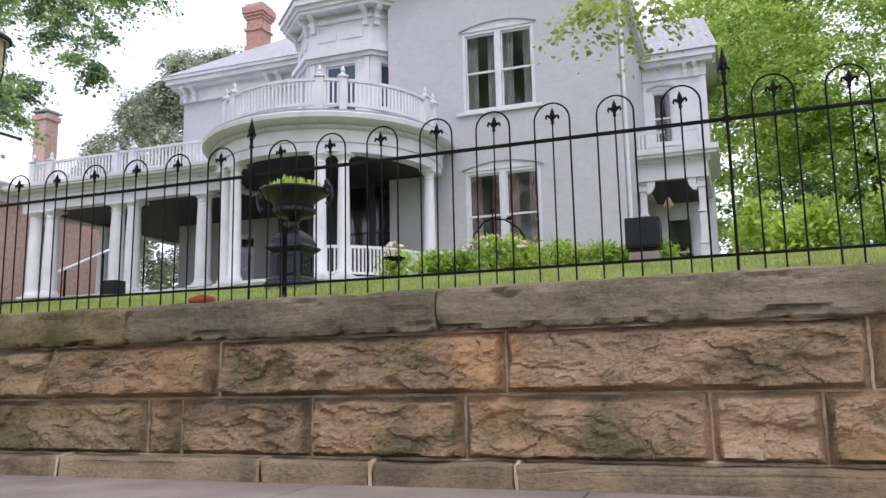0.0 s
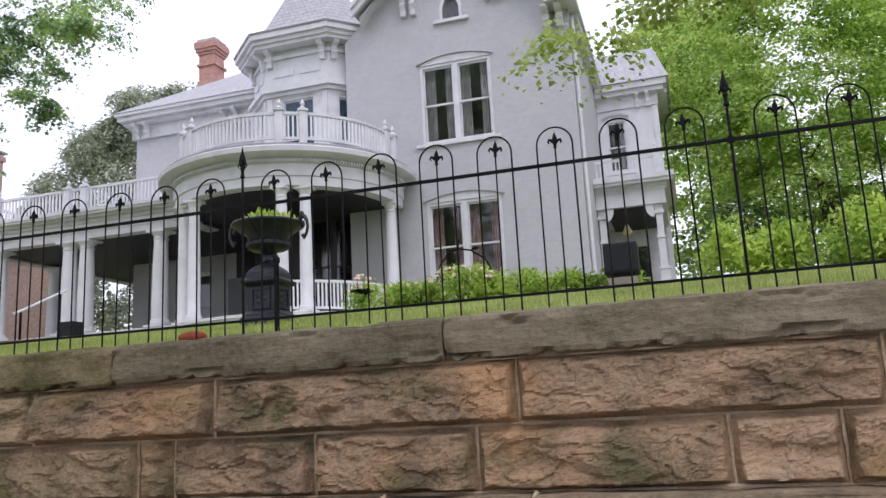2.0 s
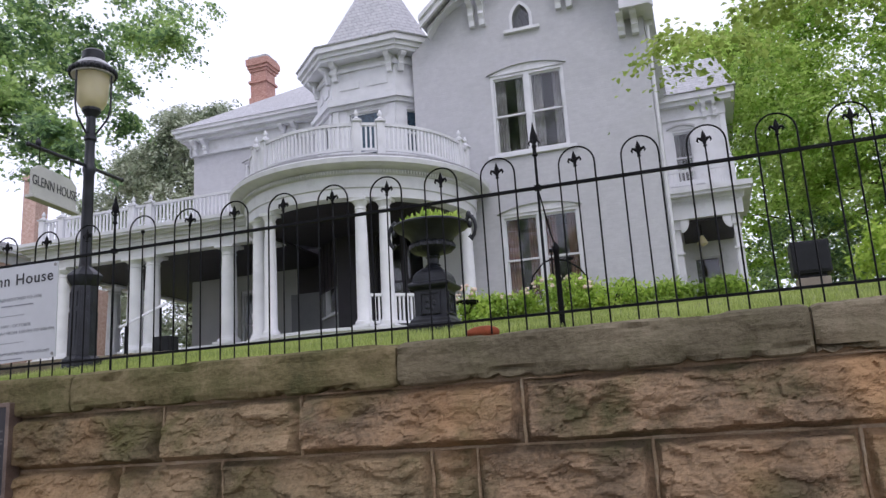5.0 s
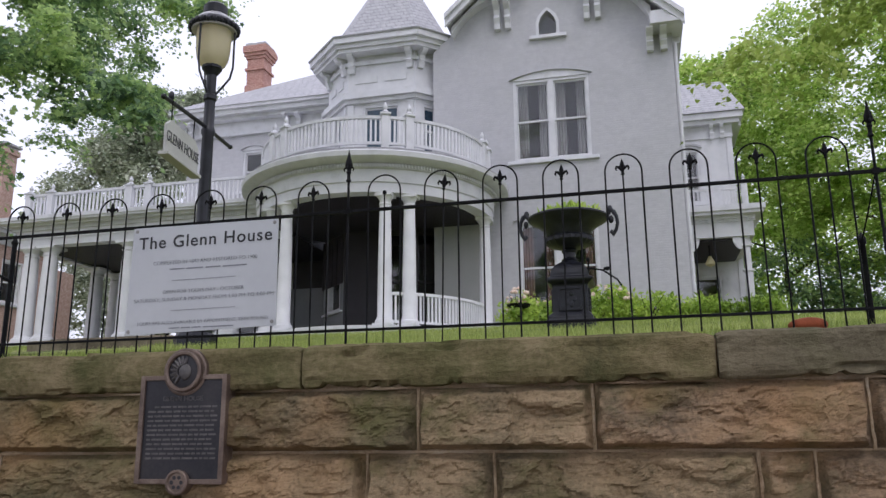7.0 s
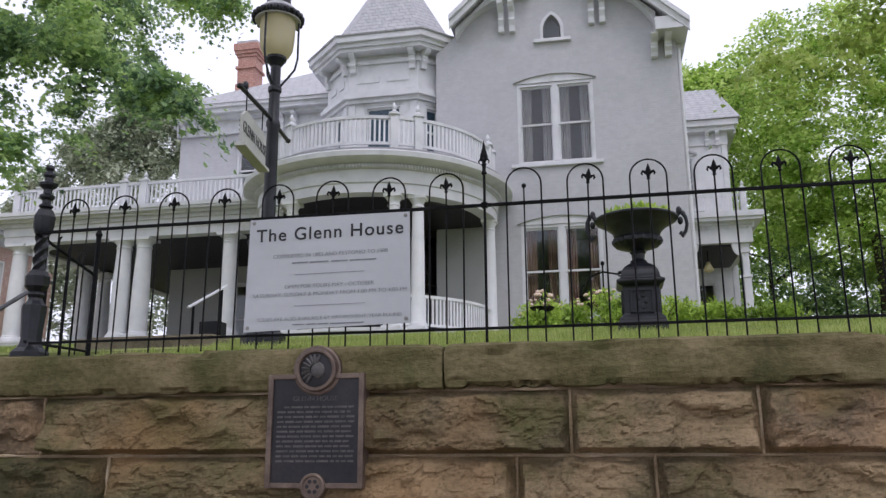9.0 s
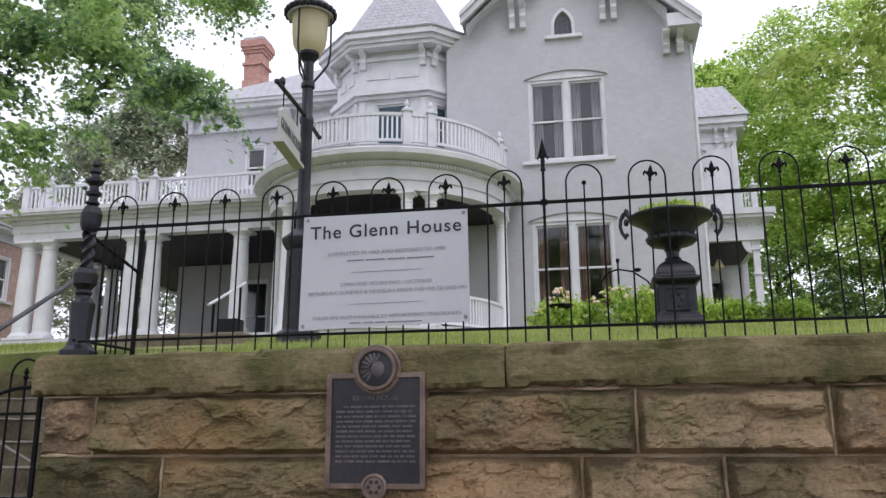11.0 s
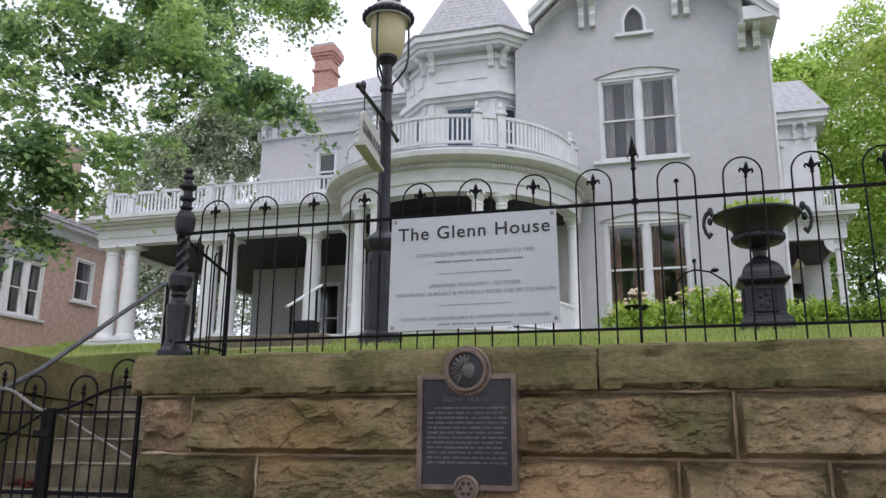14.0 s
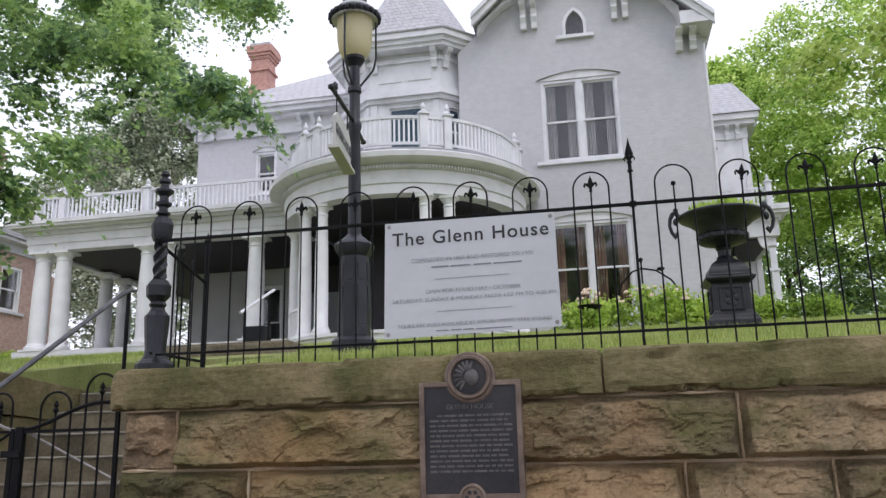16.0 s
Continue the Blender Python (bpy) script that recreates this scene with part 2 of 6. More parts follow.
NWHITE = material("window_white", [(0.78, 0.78, 0.78), (0.82, 0.82, 0.82)], rough=0.5, scale=3, fine=40, bump=0.05)
SLATEPAINT = material("grey_paint", [(0.3, 0.32, 0.34), (0.36, 0.38, 0.4)], rough=0.6, scale=3, fine=40, bump=0.05)
NOSING = material("pale_nosing", [(0.2, 0.19, 0.16), (0.33, 0.31, 0.27)], rough=0.9, scale=9, fine=60, bump=0.3, spec=0.1)
CONCRETE = material("concrete", [(0.2, 0.17, 0.14), (0.25, 0.215, 0.178), (0.31, 0.27, 0.225)], rough=0.9, scale=1.8, fine=60, bump=0.2, spec=0.2)
ASPHALT = material("asphalt", [(0.035, 0.035, 0.037), (0.05, 0.05, 0.052), (0.065, 0.065, 0.066)], rough=0.9, scale=1.2, fine=110, bump=0.4, spec=0.2)
LAWN = material("lawn", [(0.1, 0.125, 0.04), (0.19, 0.215, 0.075), (0.3, 0.31, 0.13)], rough=0.9, scale=1.4, fine=45, bump=0.5, spec=0.1)
BARK = material("bark", [(0.03, 0.024, 0.018), (0.06, 0.048, 0.036), (0.09, 0.075, 0.06)], rough=0.95, scale=5, fine=30, stretch=(3, 3, 0.6), bump=0.5, spec=0.1)
SIGNWHITE = material("sign_panel", [(0.45, 0.468, 0.485), (0.51, 0.528, 0.545)], rough=0.4, scale=1.5, fine=20, bump=0.02)
INK = material("black_lettering", [(0.012, 0.012, 0.014), (0.025, 0.025, 0.03)], rough=0.5, scale=30, bump=0)
GREYINK = material("grey_lettering", [(0.17, 0.175, 0.19), (0.23, 0.24, 0.26)], rough=0.5, scale=30, bump=0)
BRONZE = material("dark_bronze", [(0.016, 0.016, 0.02), (0.026, 0.025, 0.03), (0.04, 0.036, 0.038)], rough=0.4, metal=0.35, scale=5, fine=70, bump=0.15)
BRONZERIM = material("bronze_rim", [(0.11, 0.08, 0.065), (0.17, 0.125, 0.1), (0.23, 0.175, 0.14)], rough=0.45, metal=0.5, scale=8, fine=80, bump=0.2)
LETTERBRONZE = material("raised_bronze_lettering", [(0.07, 0.065, 0.065), (0.13, 0.12, 0.115)], rough=0.45, metal=0.4, scale=20, bump=0)
LAMPGLASS = material("cream_glass", [(0.66, 0.6, 0.4), (0.74, 0.68, 0.48), (0.8, 0.75, 0.58)], rough=0.35, scale=2.5, fine=12, bump=0.02)
n_, l_ = LAMPGLASS.node_tree.nodes, LAMPGLASS.node_tree.links
glow_through, blend_ = n_.new("ShaderNodeBsdfTranslucent"), n_.new("ShaderNodeMixShader")
glow_through.inputs["Color"].default_value, blend_.inputs[0].default_value = (0.95, 0.88, 0.66, 1), 0.6
l_.new(n_["Principled BSDF"].outputs[0], blend_.inputs[1]), l_.new(glow_through.outputs[0], blend_.inputs[2])
l_.new(blend_.outputs[0], n_["Material Output"].inputs["Surface"])
CURTAIN = material("curtain_cloth", [(0.22, 0.205, 0.205), (0.31, 0.295, 0.295), (0.4, 0.385, 0.385)], rough=0.9, scale=2, fine=50, bump=0.1)
REDCURTAIN = material("red_curtain", [(0.1, 0.04, 0.035), (0.2, 0.1, 0.08), (0.28, 0.17, 0.14)], rough=0.9, scale=2, fine=50, bump=0.1)
ROOM = material("room_plaster", [(0.1, 0.09, 0.085), (0.14, 0.13, 0.12)], rough=0.9, scale=1, bump=0)
TERRACOTTA = material("fallen_clay", [(0.25, 0.06, 0.02), (0.4, 0.1, 0.04)], rough=0.9, scale=12, fine=80, bump=0.4)
HANGSIGN = material("cream_board", [(0.44, 0.44, 0.41), (0.52, 0.52, 0.48)], rough=0.5, scale=3, fine=30, bump=0.05)
STAINED = material("stained_glass", [(0.015, 0.03, 0.06), (0.05, 0.09, 0.13), (0.02, 0.02, 0.03)], rough=0.15, scale=9, fine=25, bump=0.05)
BLACKBOX = material("black_plastic", [(0.007, 0.008, 0.01), (0.014, 0.015, 0.018)], rough=0.55, scale=6, fine=60, bump=0.1, spec=0.25)
MAPLE = foliage("maple_leaves", [(0.045, 0.085, 0.05), (0.125, 0.225, 0.11), (0.3, 0.45, 0.18), (0.56, 0.72, 0.28)], 0.55)
OAK = foliage("olive_leaves", [(0.1, 0.15, 0.03), (0.21, 0.3, 0.055), (0.35, 0.46, 0.1), (0.46, 0.56, 0.16)], 0.5)
BRIGHT = foliage("spring_leaves", [(0.1, 0.19, 0.035), (0.28, 0.44, 0.085), (0.52, 0.68, 0.17), (0.68, 0.8, 0.28)], 0.64)
MAGNOLIA = foliage("magnolia_leaves", [(0.12, 0.165, 0.11), (0.29, 0.35, 0.23), (0.5, 0.55, 0.4), (0.68, 0.71, 0.58)], 0.35)
SHRUB = foliage("shrub_leaves", [(0.13, 0.22, 0.03), (0.34, 0.5, 0.075), (0.6, 0.74, 0.15)], 0.45)
BLADE = foliage("grass_blades", [(0.15, 0.2, 0.045), (0.3, 0.38, 0.085), (0.48, 0.54, 0.17)], 0.4)
PETAL = material("pale_petals", [(0.7, 0.42, 0.38), (0.75, 0.6, 0.5), (0.8, 0.72, 0.6)], rough=0.7, scale=30, bump=0)

GLASS = bpy.data.materials.new("window_glass")
GLASS.use_nodes = True
gp = GLASS.node_tree.nodes["Principled BSDF"]
gp.inputs["Roughness"].default_value, gp.inputs["Transmission Weight"].default_value, gp.inputs["IOR"].default_value = 0.02, 1.0, 1.5
gp.inputs["Base Color"].default_value = (0.9, 0.93, 0.93, 1)


# ---------------------------------------------------------------- building in meshes
def box(bm, x0, x1, y0, y1, z0, z1, bevel=0.0):
    vs = [bm.verts.new(c) for c in ((x0, y0, z0), (x1, y0, z0), (x1, y1, z0), (x0, y1, z0), (x0, y0, z1), (x1, y0, z1), (x1, y1, z1), (x0, y1, z1))]
    fs = [bm.faces.new([vs[i] for i in q]) for q in ((3, 2, 1, 0), (4, 5, 6, 7), (0, 1, 5, 4), (1, 2, 6, 5), (2, 3, 7, 6), (3, 0, 4, 7))]
    if bevel:
        bmesh.ops.bevel(bm, geom=list({e for f in fs for e in f.edges}), offset=bevel, segments=2, affect="EDGES", profile=0.6)


def prism(bm, pts, m, depth):
    """A polygon in the plane of m's x and y, thick along its z."""
    lo = [bm.verts.new(m @ Vector((x, y, 0))) for x, y in pts]
    hi = [bm.verts.new(m @ Vector((x, y, depth))) for x, y in pts]
    k = len(pts)
    bm.faces.new(lo[::-1]), bm.faces.new(hi)
    for i in range(k):
        bm.faces.new((lo[i], lo[(i + 1) % k], hi[(i + 1) % k], hi[i]))


UPRIGHT = Matrix(((1, 0, 0, 0), (0, 0, 1, 0), (0, 1, 0, 0), (0, 0, 0, 1)))  # x, z in the picture plane, depth along y
FLAT = Matrix.Identity(4)


def lathe(bm, prof, seg=16, at=(0, 0, 0), a0=0.0, a1=360.0, turn=0.0, closed=False):
    """Turns (radius, height) rows round an upright axis; closed profiles swept through part of a circle get end caps."""
    whole = abs(a1 - a0) >= 359.9
    n = seg if whole else seg + 1
    rings = []
    for i in range(n):
        a = radians(a0 + (a1 - a0) * i / seg + turn)
        rings.append([bm.verts.new((at[0] + r * math.cos(a), at[1] + r * math.sin(a), at[2] + z)) for r, z in prof])
    k = len(prof)
    for i in range(seg):
        p, q = rings[i], rings[(i + 1) % n]
        for j in range(k if closed else k - 1):
            bm.faces.new((p[j], q[j], q[(j + 1) % k], p[(j + 1) % k]))
    if closed and not whole:
        bm.faces.new(rings[0]), bm.faces.new(rings[-1][::-1])
    if not closed and whole:
        if prof[0][0] > 1e-4:
            bm.faces.new([r[0] for r in rings][::-1])
        if prof[-1][0] > 1e-4:
            bm.faces.new([r[-1] for r in rings])


def tube(bm, pts, r, seg=6):
    """A round bar along points; r may be one radius or one for each point."""
    pts = [Vector(p) for p in pts]
    rs = r if isinstance(r, (list, tuple)) else [r] * len(pts)
    rings, side = [], None
    for i, p in enumerate(pts):
        d = (pts[min(i + 1, len(pts) - 1)] - pts[max(i - 1, 0)]).normalized()
        if side is None:
            side = d.orthogonal().normalized()
        side = (side - d * side.dot(d)).normalized()
        up = d.cross(side)
        rings.append([bm.verts.new(p + (side * math.cos(2 * math.pi * j / seg) + up * math.sin(2 * math.pi * j / seg)) * rs[i]) for j in range(seg)])
    for a, b in zip(rings, rings[1:]):
        for j in range(seg):
            bm.faces.new((a[j], a[(j + 1) % seg], b[(j + 1) % seg], b[j]))
    bm.faces.new(rings[0][::-1]), bm.faces.new(rings[-1])


def blob(bm, at, size, sub=1, rough=0.0):
    m = Matrix.LocRotScale(Vector(at), None, Vector(size))
    vs = bmesh.ops.create_icosphere(bm, subdivisions=sub, radius=1.0, matrix=m)["verts"]
    if rough:
        for v in vs:
            v.co += (v.co - Vector(at)) * noise.noise(v.co * 5) * rough


def mesh_of(name, bm, mat, smooth=False, sharp=40):
    bmesh.ops.recalc_face_normals(bm, faces=bm.faces[:])
    me = bpy.data.meshes.new(name)
    if smooth:
        lim = radians(sharp)
        for e in bm.edges:
            e.smooth = len(e.link_faces) == 2 and e.calc_face_angle(0) < lim
        for f in bm.faces:
            f.smooth = True
    bm.to_mesh(me)
    bm.free()
    me.materials.append(mat)
    return me


def place(ob):
    m = ob.matrix_basis.copy()
    if ob.parent:
        m = place(ob.parent) @ ob.matrix_parent_inverse @ m
    return m


def put(name, me, parent=None, m=None, label=""):
    """Links a mesh as one object, at m in the world or under its parent in the parent's own space."""
    ob = new(name, me)
    if parent:
        ob.parent = parent
    if m is not None:
        ob.matrix_basis = m
    return tagged(ob, label)


def part(name, bm, mat, parent, label="", smooth=False, sharp=40):
    """Links a bmesh in world places as one part of a thing."""
    ob = new(name, mesh_of(name, bm, mat, smooth, sharp))
    ob.parent = parent
    ob.matrix_parent_inverse = place(parent).inverted()
    return tagged(ob, label)


def pieces(name, bm, mat, parent, label=""):
    """Links every loose island of a bmesh as a part of its own."""
    left = set(bm.verts)
    while left:
        v = left.pop()
        isle, todo = {v}, [v]
        while todo:
            for e in todo.pop().link_edges:
                for w in e.verts:
                    if w not in isle:
                        isle.add(w), todo.append(w)
        left -= isle
        b = bmesh.new()
        at = {w: b.verts.new(w.co) for w in sorted(isle, key=lambda w: w.index)}
        for f in {f for w in isle for f in w.link_faces}:
            b.faces.new([at[w] for w in f.verts])
        part(name, b, mat, parent, label)
    bm.free()


def thing(name, at, label, category, group="", kind=""):
    ob = new(name)
    ob.empty_display_size = 0.2
    ob.location = at
    return tagged(ob, label, category, group, kind)


def solo(name, bm, mat, label="", category="", group="", kind="", smooth=False):
    return tagged(new(name, mesh_of(name, bm, mat, smooth)), label, category, group, kind)


def lettering(text, size, mat, parent, at, name="lettering", rz=0.0, wide=1.0, thick=0.0015, label="", bold=0.0, gap=1.0):
    cu = bpy.data.curves.new("text", "FONT")
    cu.body, cu.size, cu.align_x, cu.align_y, cu.extrude, cu.offset, cu.space_character = text, size, "CENTER", "CENTER", thick, bold, gap
    ob = bpy.data.objects.new("text", cu)
    scene.collection.objects.link(ob)
    bpy.context.view_layer.update()
    me = bpy.data.meshes.new_from_object(ob.evaluated_get(bpy.context.evaluated_depsgraph_get()))
    bpy.data.objects.remove(ob)
    me.materials.clear()
    me.materials.append(mat)
    o = new(name, me)
    o.parent = parent
    o.matrix_parent_inverse = place(parent).inverted()
    o.matrix_basis = pose(*at, 90, 0, rz) @ Matrix.Diagonal((wide, 1, 1, 1))
    return tagged(o, label or text.lower())


def holed(bm, u0, u1, z0, z1, holes, make):
    """Fills a wall's rectangle with blocks, leaving out holes (u0, u1, z0, z1). make(u0, u1, z0, z1) builds one block."""
    us = sorted({u0, u1, *[h[i] for h in holes for i in (0, 1)]})
    for a, b in zip(us, us[1:]):
        mid = (a + b) / 2
        cuts = sorted((h[2], h[3]) for h in holes if h[0] < mid < h[1])
        z = z0
        for lo, hi in cuts:
            if lo > z:
                make(a, b, z, lo)
            z = max(z, hi)
        if z < z1:
            make(a, b, z, z1)

# ---------------------------------------------------------------- ground and street
def rise(y):
    return float(np.interp(y, [4.45, 6.7, 8, 18, 22, 60, 3000], [1.09, 1.43, 1.65, 2.97, 3.32, 4.2, 4.2]))


def lie(x, y):
    if y < 4.52:
        return -0.5
    if -10.56 < x < -8.8 and y < 6.55:
        return -0.5
    far = max(0.0, y - 9)
    return rise(y) + 0.03 * noise.noise(Vector((x * 0.6, y * 0.6, 0))) * min(1, far)


xs = sorted({-3000, -800, -200, -90, *np.arange(-50, 30.1, 2.0).round(2), *np.arange(-12, 4, 0.5).round(2), -10.58, -10.55, -8.81, -8.79, 60, 200, 800, 3000})
ys = sorted({-3000, -500, -100, -20, 0, 4.51, 4.53, *np.arange(5, 9, 0.5).round(2), 6.54, 6.56, *np.arange(9, 40, 1.0).round(2), 50, 80, 150, 400, 1000, 3000})
gv = [(float(x), float(y), lie(x, y)) for y in ys for x in xs]
gf = [(j * len(xs) + i, j * len(xs) + i + 1, (j + 1) * len(xs) + i + 1, (j + 1) * len(xs) + i) for j in range(len(ys) - 1) for i in range(len(xs) - 1)]
me = bpy.data.meshes.new("ground")
me.from_pydata(gv, [], gf)
me.materials.append(LAWN)
tagged(new("ground", me), "bright green mown lawn sloping up to the house", "lawn", kind="structure")

bm = bmesh.new()
box(bm, -60, 60, -8, 1.75, -0.45, -0.3)
solo("road", bm, ASPHALT, "dark grey asphalt street below the kerb", "road", kind="structure")
pavement = thing("pavement", (0, 3, 0), "pale concrete pavement slabs along the stone wall", "pavement", kind="structure")
bm = bmesh.new()
box(bm, -60, 60, 1.75, 1.92, -0.44, 0.02, 0.02)
part("kerb", bm, CONCRETE, pavement)
bm = bmesh.new()
box(bm, -0.745, 0.745, -1.1, 1.1, -0.4, 0.0, 0.006)
slab = mesh_of("slab", bm, CONCRETE)
for i in range(-24, 12):
    put("slab", slab, pavement, pose(i * 1.5, 0.025, 0.03))

# ---------------------------------------------------------------- retaining wall
wall = thing("wall_retaining", (-2, 4.4, 0), "rock-faced sandstone retaining wall with a weathered capstone", "stone wall", kind="structure")


def backing(x0, x1):
    bm = bmesh.new()
    box(bm, x0, x1, 4.285, 4.62, -0.3, 0.95)
    part("backing", bm, MORTAR, wall, "pale mortar core")


backing(-8.78, 12)
backing(-20, -10.5)


def chisel(q, k):
    """Broken facets: every cell of a random net is a small tilted plane."""
    c = Vector((q.x * k, q.y * k, 0.0))
    p = noise.voronoi(c)[1][0]
    t = noise.cell_vector(p * 31.7) - Vector((0.5, 0.5, 0.5))
    return (c.x - p.x) * t.x + (c.y - p.y) * t.y + 0.55 * t.z


def stone(x0, x1, z0, z1, seed, bulge=0.06, name="stone", mat=SANDSTONE, y=4.29, step=0.026):
    """One rock-faced block: a dressed margin and a broken, bulging face."""
    nx, nz = max(4, int((x1 - x0) / step)), max(4, int((z1 - z0) / step))
    off = Vector((seed * 7.3, seed * 3.1, seed * 1.7))
    vs, fs = [], []
    for j in range(nz + 1):
        for i in range(nx + 1):
            x, z = x0 + (x1 - x0) * i / nx, z0 + (z1 - z0) * j / nz
            e = min(x - x0, x1 - x, (z - z0) * 1.25, z1 - z)
            wob = 0.016 * noise.fractal(Vector((x * 7, 0, z * 7)) + off, 0.9, 2.1, 3)
            k = min(1.0, max(0.0, (e + wob - 0.008) / 0.03))
            k = k * k * (3 - 2 * k)
            q = Vector((x * 0.75, z * 1.35, 0)) + off
            q += 0.11 * noise.noise_vector(q * 4.5) + 0.03 * noise.noise_vector(q * 17)
            big = noise.fractal(q * 2.6, 0.8, 2.1, 6)
            low = 1.0 - (z - z0) / (z1 - z0)
            # ledges where the face broke away in steps
            led = 0.5 + 0.5 * noise.noise(q * 3.4 + Vector((3, 8, 1)))
            led = min(1.0, max(0.0, (led - 0.46) / 0.09))
            d = 0.02 + k * (bulge * (0.5 + 0.75 * low) + 0.036 * big + 0.026 * led + 0.034 * chisel(q, 4.2) + 0.02 * chisel(q, 11) + 0.007 * chisel(q, 30))
            d = max(d, 0.016)
            if -7.02 < x < -6.36:
                d = min(d, 0.1)  # dressed back behind the plaque
            edge = i in (0, nx) or j in (0, nz)
            jx = 0.004 * noise.noise(Vector((x * 6, 9, z * 6)) + off)
            vs.append((x + jx, y - (0.012 if edge else d), z + jx * 0.8))
    for j in range(nz):
        for i in range(nx):
            a = j * (nx + 1) + i
            fs.append((a, a + 1, a + nx + 2, a + nx + 1))
    rim = [*range(nx + 1), *[(nx + 1) * j + nx for j in range(1, nz + 1)], *[(nx + 1) * nz + i for i in range(nx - 1, -1, -1)], *[(nx + 1) * j for j in range(nz - 1, 0, -1)]]
    base = len(vs)
    vs += [(vs[i][0], y + 0.05, vs[i][2]) for i in rim]
    k = len(rim)
    for i in range(k):
        fs.append((rim[(i + 1) % k], rim[i], base + i, base + (i + 1) % k))
    me = bpy.data.meshes.new(name)
    me.from_pydata(vs, [], fs)
    me.materials.append(mat)
    ob = new(name, me)
    ob.parent = wall
    ob.matrix_parent_inverse = place(wall).inverted()
    return ob


G = 0.009
upper = [-8.8, -8.45, -6.9, -5.31, -4.36, -3.04, -1.2, 0.57, 2.1, 3.3, 4.9, 6.2, 7.6, 9.0]
lower = [-8.8, -7.99, -6.72, -5.6, -4.89, -3.57, -3.31, -2.39, -1.44, -0.16, 0.35, 1.5, 2.6, 4.0, 5.1, 6.6, 7.8, 9.0]
for k, row in enumerate((lower, upper)):
    z0, z1 = ((0.165, 0.497), (0.513, 0.842))[k]
    for i, (a, b) in enumerate(zip(row, row[1:])):
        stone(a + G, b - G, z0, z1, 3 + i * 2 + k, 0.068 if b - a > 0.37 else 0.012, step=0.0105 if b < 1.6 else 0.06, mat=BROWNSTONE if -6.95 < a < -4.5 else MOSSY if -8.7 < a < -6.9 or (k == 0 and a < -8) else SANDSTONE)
for i, (a, b) in enumerate(zip([-20, -18.4, -17, -15.3, -14, -12.6, -11.6], [-18.4, -17, -15.3, -14, -12.6, -11.6, -10.5])):
    for z0, z1 in ((0.165, 0.497), (0.513, 0.842)):
        stone(a + G, b - G, z0, z1, 50 + i, 0.05, step=0.07)
# thin raised pointing along the joints
bm = bmesh.new()
for row, z0, z1 in ((lower, 0.165, 0.497), (upper, 0.513, 0.842)):
    for x in row[1:-1]:
        pts = []
        for i in range(9):
            z = z0 - 0.006 + (z1 - z0 + 0.012) * i / 8
            pts.append((x + 0.006 * noise.noise(Vector((x * 3, 0, z * 14))), 4.274, z))
        tube(bm, pts, [max(0.003, 0.009 + 0.006 * noise.noise(Vector((x * 5, 3, i * 0.6)))) for i in range(9)], 6)
pts = [(-8.79 + 0.06 * i, 4.274, 0.505 + 0.005 * noise.noise(Vector((i * 0.21, 0, 0)))) for i in range(160)]
tube(bm, pts, [max(0.001, 0.004 + 0.018 * noise.noise(Vector((i * 0.31, 5, 0)))) for i in range(160)], 6)
tagged(part("pointing", bm, MORTAR, wall, "pale raised mortar pointing"), kind="stuff")


def capstone(x0, x1, seed):
    nx, rows = max(6, int((x1 - x0) / 0.014)), [(4.215, 0.852), (4.198, 0.862), (4.192, 0.89), (4.19, 0.92), (4.19, 0.95), (4.192, 0.98), (4.193, 1.01), (4.194, 1.04), (4.198, 1.065), (4.205, 1.085), (4.24, 1.1), (4.4, 1.105), (4.66, 1.1), (4.66, 0.86)]
    off = Vector((seed * 5.7, seed * 2.3, 0))
    vs, fs = [], []
    for i in range(nx + 1):
        x = x0 + (x1 - x0) * i / nx
        for j, (y, z) in enumerate(rows):
            f = noise.fractal(Vector((x * 3, j * 0.25, 0)) + off, 1.0, 2.0, 4)
            chip = max(0.0, noise.fractal(Vector((x * 2.7, j * 0.4, 4)) + off, 0.9, 2.1, 3) - 0.3) if j in (0, 1, 2, 7, 8, 9, 10) else 0.0
            dy = 0.016 * f + 0.1 * chip
            dz = 0.008 * noise.noise(Vector((x * 5, 7, j)) + off) + (0.06 * chip if j < 3 else -0.045 * chip)
            if j < 2:
                # ragged lower arris
                rag = max(0.0, noise.fractal(Vector((x * 9, 11, 0)) + off, 0.9, 2.1, 4) - 0.05)
                dy, dz = dy + 0.02 * rag, dz + 0.034 * rag
            worn = max(0.0, 1 - min(x - x0, x1 - x) / 0.05)
            if j < 11:
                dy += 0.014 * worn * worn * (1 + noise.noise(Vector((x * 9, j * 0.7, 2)) + off))
            if 7 < j < 13:
                dz -= 0.012 * worn * worn
            vs.append((x, y + (dy if j < 11 else 0), z + (dz if j < 12 else 0)))
    k = len(rows)
    for i in range(nx):
        for j in range(k):
            a, b = i * k + j, i * k + (j + 1) % k
            fs.append((a, a + k, b + k, b))
    fs += [tuple(range(k)), tuple(nx * k + j for j in range(k - 1, -1, -1))]
    me = bpy.data.meshes.new("capstone")
    me.from_pydata(vs, [], fs)
    me.materials.append(MOSSCAP if x0 < -4 else CAPSTONE)
    ob = new("capstone", me)
    ob.parent = wall
    ob.matrix_parent_inverse = place(wall).inverted()


caps = [-8.86, -5.98, -3.73, -1.58, 1.4, 4.2, 7, 9]
for i, (a, b) in enumerate(zip(caps, caps[1:])):
    capstone(a + 0.006, b - 0.006, i + 1)
capstone(-20, -15, 21), capstone(-15, -10.47, 22)
bm = bmesh.new()
